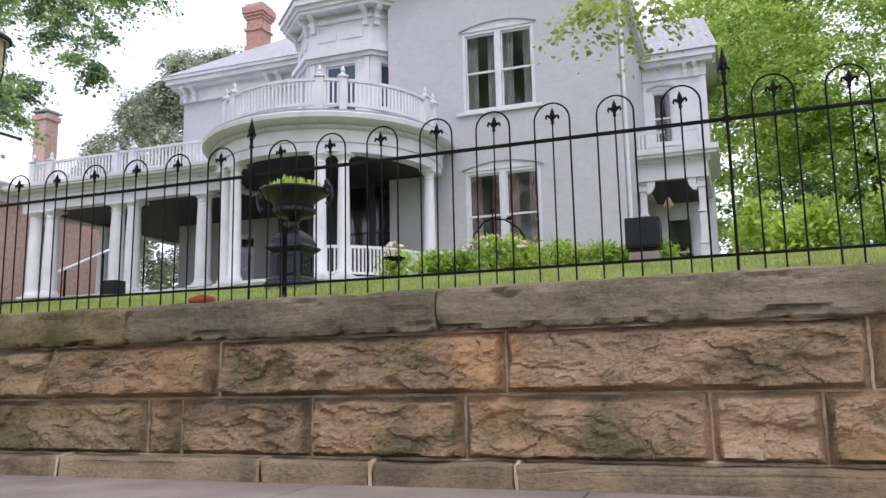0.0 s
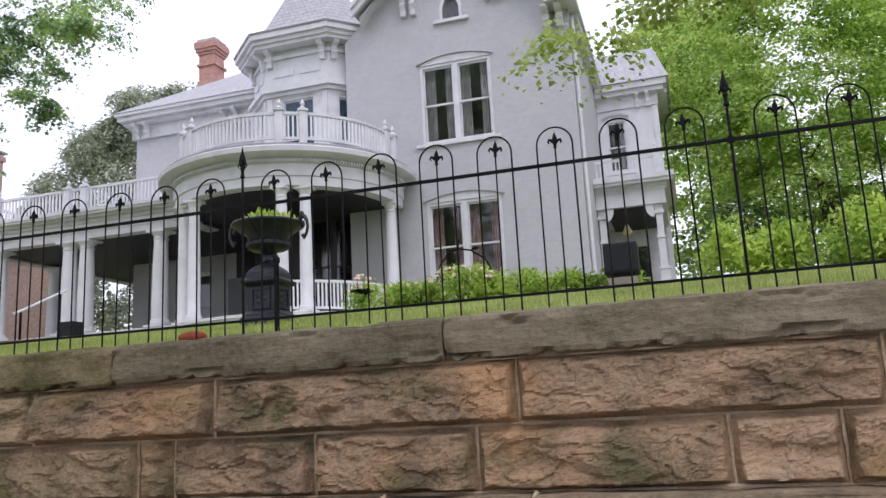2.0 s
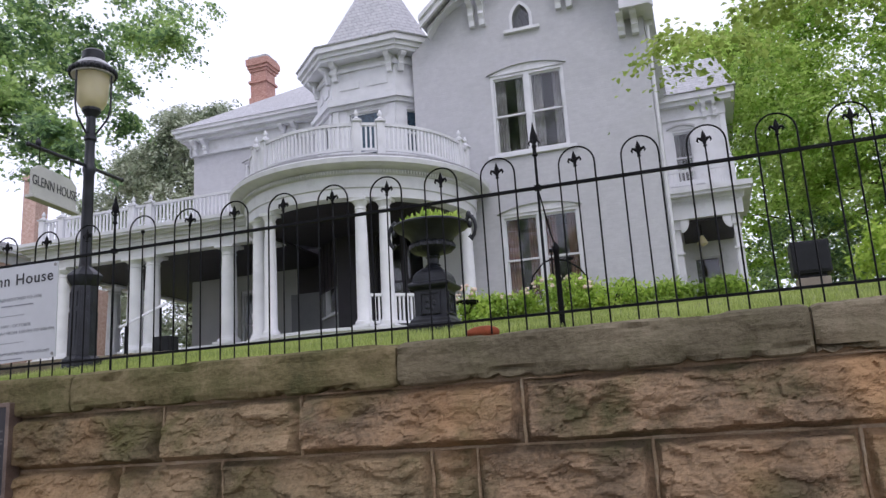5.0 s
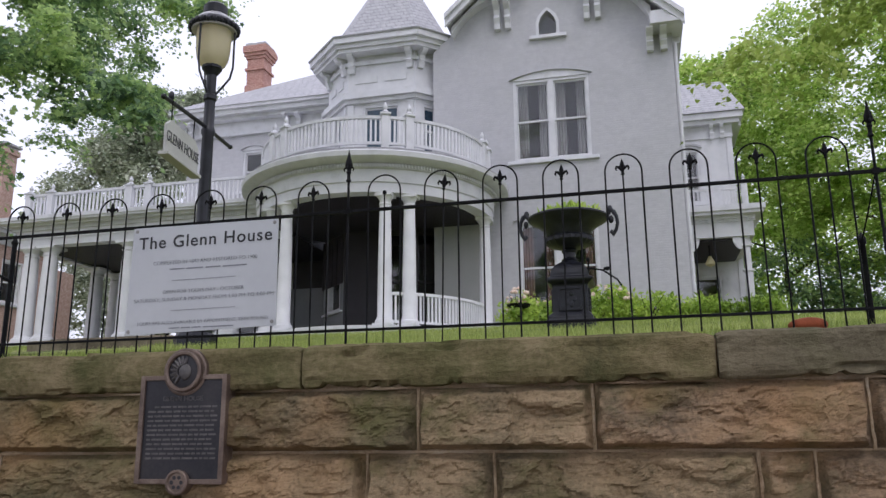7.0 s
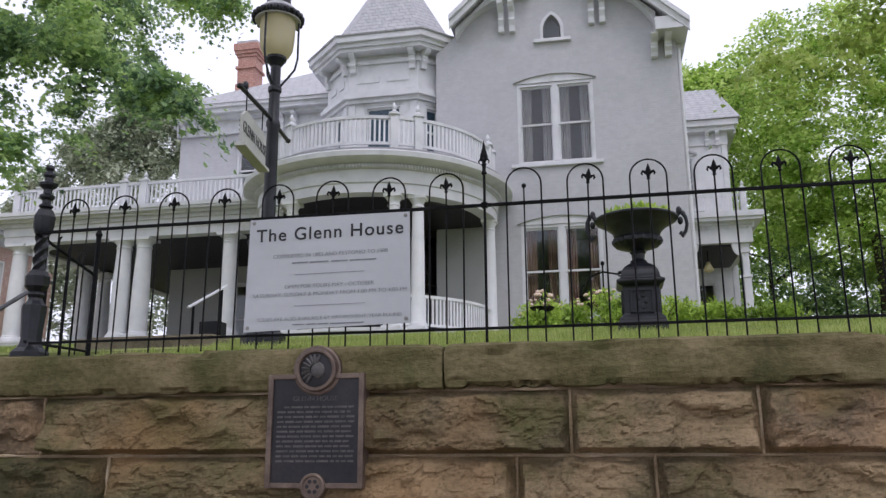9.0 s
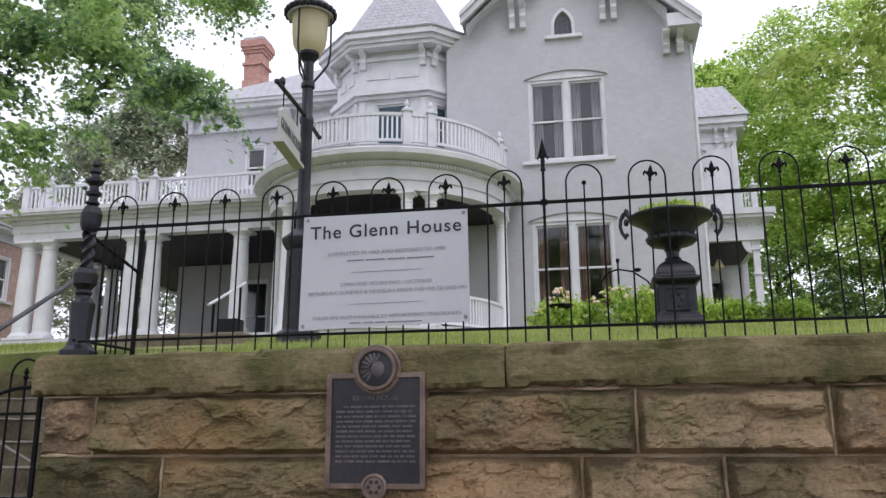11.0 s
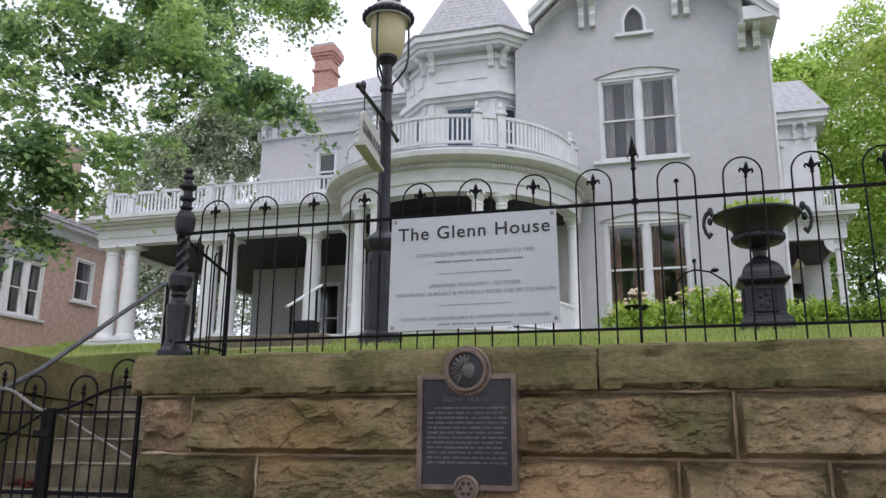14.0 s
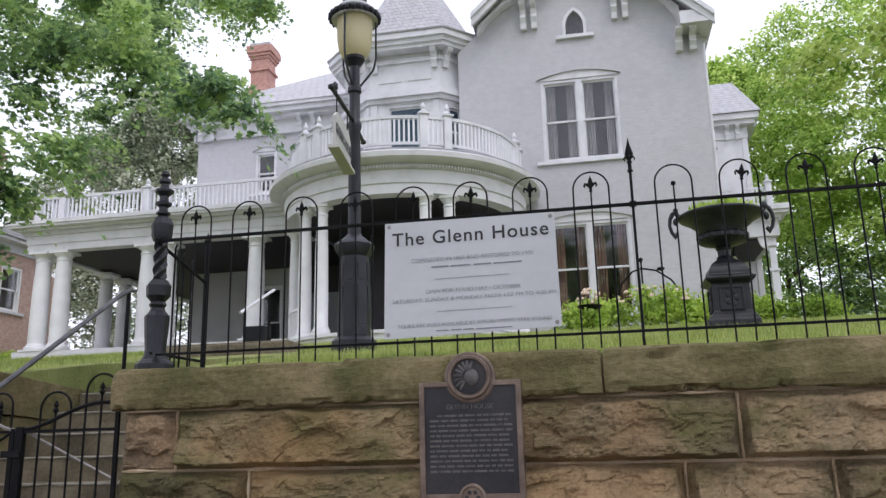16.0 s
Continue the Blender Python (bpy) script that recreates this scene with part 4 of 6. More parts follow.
for i in (7, 0, 1, 2, 6):
    m, L = facet(i)
    # storey behind the balcony
    if i == 0:
        h = (0.5, 1.72, 7.9, 10.66)
    elif i in (7, 1):
        h = (L / 2 - 0.28, L / 2 + 0.28, 9.0, 10.6)
    else:
        h = None
    side(i, 7.5, 11.2, [h] if h else [], TRIM, "turret_wall")
    side(i, 11.2, 12.5, [], TRIM, "turret_frieze")
    if h:
        sash(h[0], h[1], h[2], h[3], 0.0, 1, CURTAIN, m=m, glassmat=STAINED, sill=0.06, drape=False)
    # porch storey
    h = {0: (1.2, 2.18, 3.52, 6.6), 1: (0.02, L - 0.02, 3.52, 6.6), 7: (0.25, L - 0.25, 4.3, 6.3)}.get(i)
    # porch shade in the colours: near-black for 0, 1, grey for 6, 7
    side(i, 3.0, 7.5, [h] if h else [], PORCHSHADE if i in (6, 7) else PORCHDARK if i < 2 else PORCHWALL, "bay_wall")
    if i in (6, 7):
        # opaque sheet: dark glazing and the shade under the ceiling painted near-black
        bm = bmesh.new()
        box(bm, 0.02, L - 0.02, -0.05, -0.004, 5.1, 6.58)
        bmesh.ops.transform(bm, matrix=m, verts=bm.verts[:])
        band = part("upper_dark_panel", bm, PORCHDARK, house, "flat dark panel standing for shaded glazing above the porch door")
        for u in np.linspace(0.06, L - 0.06, 5):
            bm = bmesh.new()
            box(bm, u - 0.02, u + 0.02, -0.075, -0.051, 5.1, 6.58)
            bmesh.ops.transform(bm, matrix=m, verts=bm.verts[:])
            part("mullion", bm, PORCHDARK, band)
    if h:
        # the near-black frames carry the same painted shade
        sash(*h, 0.0, 1, REDCURTAIN, m=m, sill=0.06 if i == 7 else 0, drape=False, paint=TRIM if i == 7 else PORCHDARK)
    bm = bmesh.new()
    if L > 1.2:
        for u0, u1 in ((0.28, L / 2 - 0.12), (L / 2 + 0.12, L - 0.28)):
            box(bm, u0, u1, -0.03, -0.001, 11.4, 11.62)
        for u in (0.14, L - 0.14):
            box(bm, u - 0.09, u + 0.09, -0.05, -0.001, 7.6, 10.7)
        bmesh.ops.transform(bm, matrix=m, verts=bm.verts[:])
        part("turret_panel", bm, TRIM, house)
for nm, layers in (("string_course", ((0.1, 10.72, 10.85), (0.2, 10.85, 11.0), (0.14, 11.0, 11.1))), ("turret_cornice", ((0.08, 12.0, 12.12), (0.42, 12.3, 12.42), (0.5, 12.42, 12.56), (0.6, 12.56, 12.74)))):
    bm = bmesh.new()
    for d, z0, z1 in layers:
        ring(bm, d, z0, z1)
    part(nm, bm, TRIM, house, "white moulded cornice band round the turret")
for i in (7, 0, 1):
    a, b = Vector(OCT[i]), Vector(OCT[(i + 1) % 8])
    d = (b - a).normalized()
    rz = math.degrees(math.atan2(d.y, d.x))
    for p in (a + d * 0.16, b - d * 0.16):
        bracket(p.x, p.y, 12.3, 0.56, 0.18, 0.38, rz)
bm = bmesh.new()
lv = [(swell(OCT, 0.64), 12.74), (swell(OCT, 0.66), 12.78), (swell(OCT, 0.22), 12.98), (swell(OCT, 0.0), 13.2)]
rows = [[bm.verts.new((*p, z)) for p in pts] for pts, z in lv]
tip = bm.verts.new((TC.x, TC.y, 16.9))
bm.faces.new(rows[0][::-1])
for a, b in zip(rows, rows[1:]):
    for j in range(8):
        bm.faces.new((a[j], a[(j + 1) % 8], b[(j + 1) % 8], b[j]))
for j in range(8):
    bm.faces.new((rows[-1][j], rows[-1][(j + 1) % 8], tip))
part("turret_roof", bm, ROOF, house, "steep grey shingled turret roof")

# wing with the side porch
WY, WX = 28.6, -0.5
bm = bmesh.new()
wall_x(bm, GX1 + 0.01, WX, 3.0, 11.8, WY, WY + 0.3, [(-2.4, -1.62, 8.6, 10.6), (-2.2, -1.2, 3.5, 6.0)])
box(bm, WX - 0.3, WX, WY + 0.301, 33, 3.0, 11.8)
part("wing_wall", bm, TRIM, house, "white painted wing wall")
sash(-2.4, -1.62, 8.6, 10.6, WY, 1, CURTAIN, hood=0.12)
sash(-2.2, -1.2, 3.5, 6.0, WY, 1, CURTAIN, sill=0, drape=False)
bm = bmesh.new()
box(bm, GX1 + 0.01, WX + 0.06, WY - 0.06, WY - 0.001, 10.95, 11.4)
box(bm, GX1 + 0.01, WX + 0.3, WY - 0.3, WY + 0.1, 11.4, 11.56)
box(bm, GX1 + 0.01, WX + 0.42, WY - 0.42, WY + 0.1, 11.56, 11.78)
box(bm, WX + 0.001, WX + 0.4, WY + 0.101, 33, 11.4, 11.78)
box(bm, WX - 0.16, WX + 0.03, WY - 0.03, WY - 0.002, 3.0, 10.95)
part("wing_cornice", bm, TRIM, house, "white cornice of the wing")
for x in (-1.15, -0.8):
    bracket(x, WY - 0.06, 11.4, 0.5, 0.13, 0.24)
bm = bmesh.new()
base = [bm.verts.new(c) for c in ((GX1 + 0.01, WY - 0.5, 11.79), (WX + 0.5, WY - 0.5, 11.79), (WX + 0.5, 34.5, 11.79), (GX1 + 0.01, 34.5, 11.79))]
top = [bm.verts.new(c) for c in ((GX1 + 0.01, WY + 1.8, 13.9), (WX + 0.05, WY + 1.8, 13.9), (WX + 0.05, 33, 13.9), (GX1 + 0.01, 33, 13.9))]
bm.faces.new(base[::-1]), bm.faces.new(top)
for i in range(4):
    bm.faces.new((base[i], base[(i + 1) % 4], top[(i + 1) % 4], top[i]))
part("wing_roof", bm, ROOF, house, "grey hipped wing roof")

# floors and ceilings inside, so that the rooms are dark and closed
bm = bmesh.new()
for z in (3.0, 7.2, 11.6):
    box(bm, -9.4, -3.02, 22.5, 35, z, z + 0.15)
    box(bm, -19.6, -9.8, 25.7, 35, z, z + 0.15)
    box(bm, -2.62, -0.85, 29.0, 33, z, z + 0.15)
part("floors", bm, ROOM, house)
bm = bmesh.new()
box(bm, -9.4, -3.02, 26.5, 26.6, 3.2, 11.5)
box(bm, -2.62, -0.85, 31, 31.1, 3.2, 11.5)
box(bm, -13.2, -9.9, 24.6, 24.7, 3.0, 12.0)
part("partition", bm, ROOM, house)

# ---------------------------------------------------------------- porches
porch = thing("porch", (-13, 21, 3.2), "white columned porch with a round bay and balustraded roof", "porch")
CX, CY = -11.2, 21.1
FLOOR, LOW = 3.5, 3.2  # straight porch, round porch
bm = bmesh.new()
lathe(bm, [(0.0, 2.7), (3.3, 2.7), (3.3, LOW - 0.08), (3.42, LOW - 0.08), (3.42, LOW), (0.0, LOW)], 64, (CX, CY, 0))
box(bm, -23.0, -14.0, 20.5, 25.28, 2.7, FLOOR - 0.005)
box(bm, -23.0, -20.02, 25.281, 32, 3.0, FLOOR - 0.005)
part("floor", bm, TRIM, porch, "white porch floor edge")


def column(x, y, r=0.17, z0=FLOOR, z1=6.5):
    bm = bmesh.new()
    h = z1 - z0
    prof = [(r * 1.32, 0.06), (r * 1.36, 0.1), (r * 1.3, 0.15), (r * 1.12, 0.17), (r * 1.12, 0.2), (r, 0.24), (r * 1.0, h * 0.33), (r * 0.93, h * 0.66), (r * 0.82, h - 0.3), (r * 0.92, h - 0.29), (r * 0.92, h - 0.26), (r * 0.82, h - 0.24), (r * 0.84, h - 0.18), (r * 1.1, h - 0.11), (r * 1.15, h - 0.08)]
    lathe(bm, prof, 20, (x, y, z0))
    box(bm, x - r * 1.36, x + r * 1.36, y - r * 1.36, y + r * 1.36, z0, z0 + 0.06)
    box(bm, x - r * 1.25, x + r * 1.25, y - r * 1.25, y + r * 1.25, z1 - 0.08, z1)
    part("column", bm, PORCHWHITE, porch, "", True, 35)


def ringpos(a, r):
    return CX + r * math.cos(radians(a)), CY + r * math.sin(radians(a))


for a in (-131, -118, -67.6, -56.5, -1, 187):
    column(*ringpos(a, 3.15), z0=LOW)
for x in (-22.45, -21.75, -18.95, -18.3, -15.55):
    column(x, 20.82, 0.255)
for x, y in ((-22.45, 24.0), (-22.45, 25.1), (-22.45, 31.6)):
    column(x, y, 0.25)
PROF = [(2.95, 6.5), (3.33, 6.5), (3.33, 6.74), (3.37, 6.76), (3.37, 7.08), (3.42, 7.1), (3.42, 7.2), (3.56, 7.24), (3.72, 7.27), (3.78, 7.3), (3.8, 7.42), (3.72, 7.47), (2.95, 7.5)]
bm = bmesh.new()
lathe(bm, PROF, 72, (CX, CY, 0), -192, 14, closed=True)
part("entablature", bm, TRIM, porch, "curved white entablature and cornice", True, 30)
bm = bmesh.new()
box(bm, -0.04, 0.04, -0.0225, 0.0225, -0.04, 0.04)
dentil = mesh_of("dentil", bm, TRIM)
for i in range(150):
    a = -190 + 200 * i / 149
    ob = put("dentil", dentil, porch, pose(*ringpos(a, 3.45), 7.15, 0, 0, a))
    ob.matrix_parent_inverse = place(porch).inverted()
for i in range(110):
    ob = put("dentil", dentil, porch, pose(-22.95 + 8.3 * i / 109, 20.475, 7.035, 0, 0, 90))
    ob.matrix_parent_inverse = place(porch).inverted()
bm = bmesh.new()
lathe(bm, [(0.0, 7.46), (3.68, 7.46), (3.68, 7.54), (0.0, 7.58)], 64, (CX, CY, 0))
part("deck", bm, ROOF, porch, "grey balcony deck")
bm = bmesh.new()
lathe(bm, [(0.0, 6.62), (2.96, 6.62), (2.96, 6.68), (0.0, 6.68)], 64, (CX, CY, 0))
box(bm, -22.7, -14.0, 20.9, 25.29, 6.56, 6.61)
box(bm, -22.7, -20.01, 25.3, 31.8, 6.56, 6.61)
part("soffit", bm, PORCHDARK, porch, "dark stained porch ceiling")
bm = bmesh.new()


def run(y0, x0, x1):
    """The straight entablature: frieze and stepped cornice, along the front and back along the end."""
    for d, z0, z1 in ((0, 6.5, 6.72), (0.03, 6.72, 6.98), (0.1, 6.98, 7.1), (0.25, 7.1, 7.17), (0.42, 7.17, 7.24), (0.46, 7.24, 7.36)):
        box(bm, x0 - d, x1, y0 - d, y0 + 0.36, z0, z1)
        box(bm, x0 - d, x0 + 0.36, y0 + 0.361, 32.2 + d, z0, z1)
        box(bm, x0 + 0.361, x0 + 2.9, 31.8, 32.2 + d, z0, z1)


run(20.55, -22.85, -14.3)
box(bm, -22.4, -14.3, 20.95, 25.2, 7.2, 7.4)
box(bm, -22.4, -20.05, 25.3, 31.7, 7.2, 7.4)
pieces("porch_entablature", bm, TRIM, porch, "straight white entablature and cornice")
# back wall of the porch under the house front, greyed for the shade there
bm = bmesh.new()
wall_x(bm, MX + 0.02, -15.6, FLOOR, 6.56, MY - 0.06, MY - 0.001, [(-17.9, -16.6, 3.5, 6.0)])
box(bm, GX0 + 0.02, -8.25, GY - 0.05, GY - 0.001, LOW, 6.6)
pieces("toned_porch_wall", bm, PORCHWALL, porch, "flat wall greyed to hold the porch shade")
sash(-17.9, -16.6, 3.5, 6.0, MY - 0.02, 1, CURTAIN, sill=0, drape=False)
# opaque near-black sheet stands in for dark glazing deep in the porch's shade
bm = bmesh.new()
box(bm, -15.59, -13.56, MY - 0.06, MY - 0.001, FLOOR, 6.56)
part("dark_back_panel", bm, PORCHDARK, porch, "flat near-black panel for the shaded glazing at the back of the porch")
# grey sheet for the far wall, its shade kept in the colour
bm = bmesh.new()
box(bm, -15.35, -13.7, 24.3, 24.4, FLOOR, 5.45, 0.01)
part("far_wall_panel", bm, PORCHSHADE, porch, "flat grey panel for the far wall, porch shade in its colour")

# balustrades
bm = bmesh.new()
box(bm, -0.024, 0.024, -0.024, 0.024, 0, 0.62, 0.004)
baluster = mesh_of("baluster", bm, PORCHWHITE)
bm = bmesh.new()
box(bm, -0.1, 0.1, -0.1, 0.1, 0, 1.0, 0.006)
box(bm, -0.14, 0.14, -0.14, 0.14, 1.0, 1.05, 0.01)
lathe(bm, [(0.1, 1.05), (0.12, 1.08), (0.06, 1.13), (0.035, 1.16), (0.06, 1.2), (0.065, 1.24), (0.04, 1.29), (0.015, 1.35), (0.0, 1.37)], 12)
newel = mesh_of("newel", bm, TRIM, True)


def under(nm, me, parent, m):
    ob = new(nm, me)
    ob.parent = parent
    ob.matrix_parent_inverse = place(parent).inverted()
    ob.matrix_basis = m
    return ob


bm = bmesh.new()
for z0, z1, w in ((7.78, 7.85, 0.03), (8.46, 8.54, 0.05)):
    lathe(bm, [(3.2 - w, z0), (3.2 + w, z0), (3.2 + w, z1), (3.2 - w, z1)], 72, (CX, CY, 0), -200, 6, closed=True)
rail = part("balustrade", bm, TRIM, porch, "curved white balcony balustrade", True, 30)
for i in range(96):
    a = -199 + 204 * i / 95
    under("baluster", baluster, rail, pose(*ringpos(a, 3.2), 7.85, 0, 0, a))
for a in (-175, -166, -131, -120, -68, -57, -6, 5):
    under("newel", newel, rail, pose(*ringpos(a, 3.2), 7.56, 0, 0, a))
bm = bmesh.new()
for z0, z1, w in ((7.5, 7.56, 0.03), (8.2, 8.28, 0.05)):
    box(bm, -22.75, -14.3, 20.82 - w, 20.82 + w, z0, z1)
    box(bm, -22.75 - w, -22.75 + w, 20.83 + w, 31.9, z0, z1)
rail = part("balustrade", bm, TRIM, porch, "straight white roof balustrade")
for i in range(60):
    under("baluster", baluster, rail, pose(-22.6 + 8.1 * i / 59, 20.82, 7.57))
for i in range(44):
    under("baluster", baluster, rail, pose(-22.75, 21.2 + 10.5 * i / 43, 7.57))
for x in (-22.75, -21.95, -19.12, -18.45):
    under("newel", newel, rail, pose(x, 20.82, 7.36) @ Matrix.Diagonal((1.05, 1.05, 0.92, 1)))
# low railings between the round porch's columns
for lo, hi, k in ((-68, -2, 34), (-172, -131, 20)):
    bm = bmesh.new()
    for z0, z1, w in ((3.29, 3.35, 0.03), (3.97, 4.04, 0.045)):
        lathe(bm, [(3.15 - w, z0), (3.15 + w, z0), (3.15 + w, z1), (3.15 - w, z1)], k, (CX, CY, 0), lo, hi, closed=True)
    rail = part("porch_railing", bm, PORCHWHITE, porch, "curved white porch railing", True, 30)
    for i in range(k):
        a = lo + 1.5 + (hi - lo - 3) * i / (k - 1)
        under("baluster", baluster, rail, pose(*ringpos(a, 3.15), 3.35, 0, 0, a))
bm = bmesh.new()
lathe(bm, [(3.3, 2.7), (3.34, 2.7), (3.34, LOW - 0.06), (3.3, LOW - 0.06)], 60, (CX, CY, 0), -190, 10, closed=True)
part("skirt", bm, PORCHWHITE, porch, "white boarded porch skirt")

# side porch by the wing
side_porch = thing("side_porch", (-1.6, 25.9, 3.4), "small white side porch with bracketed posts", "porch")
bm = bmesh.new()
box(bm, GX1 + 0.01, -0.5, 25.1, 28.55, 3.0, 3.55)
part("floor", bm, CONCRETE, side_porch)
for x in (-0.76, -2.5):
    bm = bmesh.new()
    z = 3.55
    for w, h in ((0.14, 0.9), (0.17, 0.08), (0.11, 0.9), (0.15, 0.07), (0.1, 0.7), (0.15, 0.1), (0.12, 0.4)):
        box(bm, x - w, x + w, 25.2 - w + 0.14, 25.2 + w + 0.06, z, z + h, 0.008)
        z += h
    part("post", bm, TRIM, side_porch, "turned white porch post")
n = 8
for s, x in ((-1, -0.9), (1, -2.38)):
    bm = bmesh.new()
    pts = [(x, 6.5), (x, 6.1)] + [(x + s * 0.26 * math.sin(t * math.pi / 2 / n), 6.5 - 0.4 * math.cos(t * math.pi / 2 / n)) for t in range(1, n + 1)]
    prism(bm, pts, Matrix.Translation((0, 25.15, 0)) @ UPRIGHT, 0.1)
    part("arch_bracket", bm, TRIM, side_porch, "scroll-sawn corner bracket")
bm = bmesh.new()
box(bm, GX1 + 0.01, -0.52, 25.1, 28.55, 6.5, 7.05)
for d, z0, z1 in ((0.08, 7.05, 7.15), (0.28, 7.15, 7.25), (0.34, 7.25, 7.42)):
    box(bm, GX1 + 0.01, -0.52 + d, 25.1 - d, 28.55, z0, z1)
for i in range(13):
    x = -2.5 + i * 0.165
    box(bm, x, x + 0.06, 25.03, 25.1, 6.95, 7.05)
part("porch_roof", bm, TRIM, side_porch, "white boxed porch roof with dentils")
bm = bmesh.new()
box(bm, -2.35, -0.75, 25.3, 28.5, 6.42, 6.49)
part("soffit", bm, PORCHDARK, side_porch, "dark porch ceiling")
bm = bmesh.new()
for x0, x1 in ((-2.6, -1.75), (-1.35, -0.7)):
    box(bm, x0, x1, 25.2, 25.26, 8.02, 8.1)
    box(bm, x0, x1, 25.2, 25.26, 7.5, 7.55)
    for i in range(7):
        x = x0 + 0.06 + (x1 - x0 - 0.12) * i / 6
        box(bm, x - 0.02, x + 0.02, 25.21, 25.25, 7.55, 8.02)
part("roof_railing", bm, TRIM, side_porch, "white railing on the porch roof")
for x in (-0.68,):
    under("newel", newel, side_porch, pose(x, 25.23, 7.42) @ Matrix.Diagonal((0.9, 0.9, 0.8, 1)))
pendant = thing("pendant_lamp", (-1.8, 25.8, 6.4), "small glass pendant lamp under the side porch", "lamp")
bm = bmesh.new()
tube(bm, [(-1.8, 25.8, 6.43), (-1.8, 25.8, 6.02)], 0.02, 6)
part("stem", bm, IRON, pendant)
bm = bmesh.new()
lathe(bm, [(0.05, 0.25), (0.07, 0.2), (0.16, 0.02), (0.15, -0.02), (0.0, -0.1)], 14, (-1.8, 25.8, 5.82))
part("shade", bm, LAMPGLASS, pendant, "pale glass shade", True)

# ---------------------------------------------------------------- iron fence on the wall
CAP = 1.105
FY = 4.3
PANEL = 2.885
bm = bmesh.new()
pts = [(-0.1, 0, 0.0), (-0.1, 0, 0.9)] + [(-0.1 * math.cos(a), 0, 0.905 + 0.1 * math.sin(a)) for a in np.linspace(0.15, math.pi - 0.15, 13)] + [(0.1, 0, 0.9), (0.1, 0, 0.0)]
tube(bm, pts, 0.0052, 6)
hoop = mesh_of("hoop", bm, IRON, True, 60)
bm = bmesh.new()
tube(bm, [(0, 0, 0), (0, 0, 0.5), (0, 0, 0.9)], 0.0048, 6)
picket = mesh_of("picket", bm, IRON, True, 60)


def fleur(bm, z, s=1.0):
    """A cast fleur-de-lis: collar, pointed leaf and two curled side leaves."""
    lathe(bm, [(0.007, 0), (0.014 * s, 0.006), (0.007, 0.014 * s), (0.012 * s, 0.024 * s), (0.008, 0.034 * s), (0.017 * s, 0.058 * s), (0.011 * s, 0.08 * s), (0.0, 0.108 * s)], 6, (0, 0, z))
    for d in (-1, 1):
        tube(bm, [(0, 0, z + 0.03 * s), (d * 0.02 * s, 0, z + 0.05 * s), (d * 0.034 * s, 0, z + 0.056 * s), (d * 0.04 * s, 0, z + 0.042 * s), (d * 0.034 * s, 0, z + 0.03 * s)], [0.008 * s, 0.01 * s, 0.009 * s, 0.007 * s, 0.003 * s], 5)


bm = bmesh.new()
fleur(bm, 0.0, 0.9)
finial = mesh_of("finial", bm, IRON, True, 50)
bm = bmesh.new()
lathe(bm, [(0.0065, 0), (0.013, 0.004), (0.013, 0.02), (0.0, 0.028)], 6)
knob = mesh_of("knob", bm, IRON, True)
bm = bmesh.new()
tube(bm, [(0, 0, -0.02), (0, 0, 0.5), (0, 0, 1.0)], 0.008, 8)
box(bm, -0.018, 0.018, -0.014, 0.014, 0.78, 0.81)
linepost = mesh_of("post", bm, IRON, True)
bm = bmesh.new()
lathe(bm, [(0.0125, 0), (0.022, 0.008), (0.014, 0.022), (0.013, 0.05), (0.02, 0.062), (0.013, 0.075), (0.03, 0.105), (0.028, 0.12), (0.012, 0.165), (0.0, 0.215)], 8, (0, 0, 0))
for a in range(4):
    c, s = math.cos(a * math.pi / 2), math.sin(a * math.pi / 2)
    tube(bm, [(0, 0, 0.085), (c * 0.028, s * 0.028, 0.095), (c * 0.038, s * 0.038, 0.082), (c * 0.032, s * 0.032, 0.068)], [0.008, 0.008, 0.006, 0.003], 5)
bmesh.ops.scale(bm, vec=(0.8, 0.8, 1.0), verts=bm.verts[:])
spear = mesh_of("spear", bm, IRON, True)
bm = bmesh.new()
lathe(bm, [(0.017, -0.08), (0.017, 0.5), (0.024, 0.51), (0.024, 0.54), (0.012, 0.555), (0.0, 0.575)], 10, (0, 0.42, 0))
tube(bm, [(0, 0.42, 0.52), (0, 0.25, 0.62), (0, 0.02, 0.78)], 0.0045, 6)
brace = mesh_of("brace", bm, IRON, True)


def bar(x0, x1, z, h=0.011, w=0.009):
    bm = bmesh.new()
    box(bm, x0, x1, -w, w, z - h, z + h, 0.003)
    return mesh_of("rail", bm, IRON)


top_rail, bottom_rail = bar(0.0, PANEL, 0.795, 0.0095), bar(0.0, PANEL, 0.082, 0.0075)
random.seed(4)
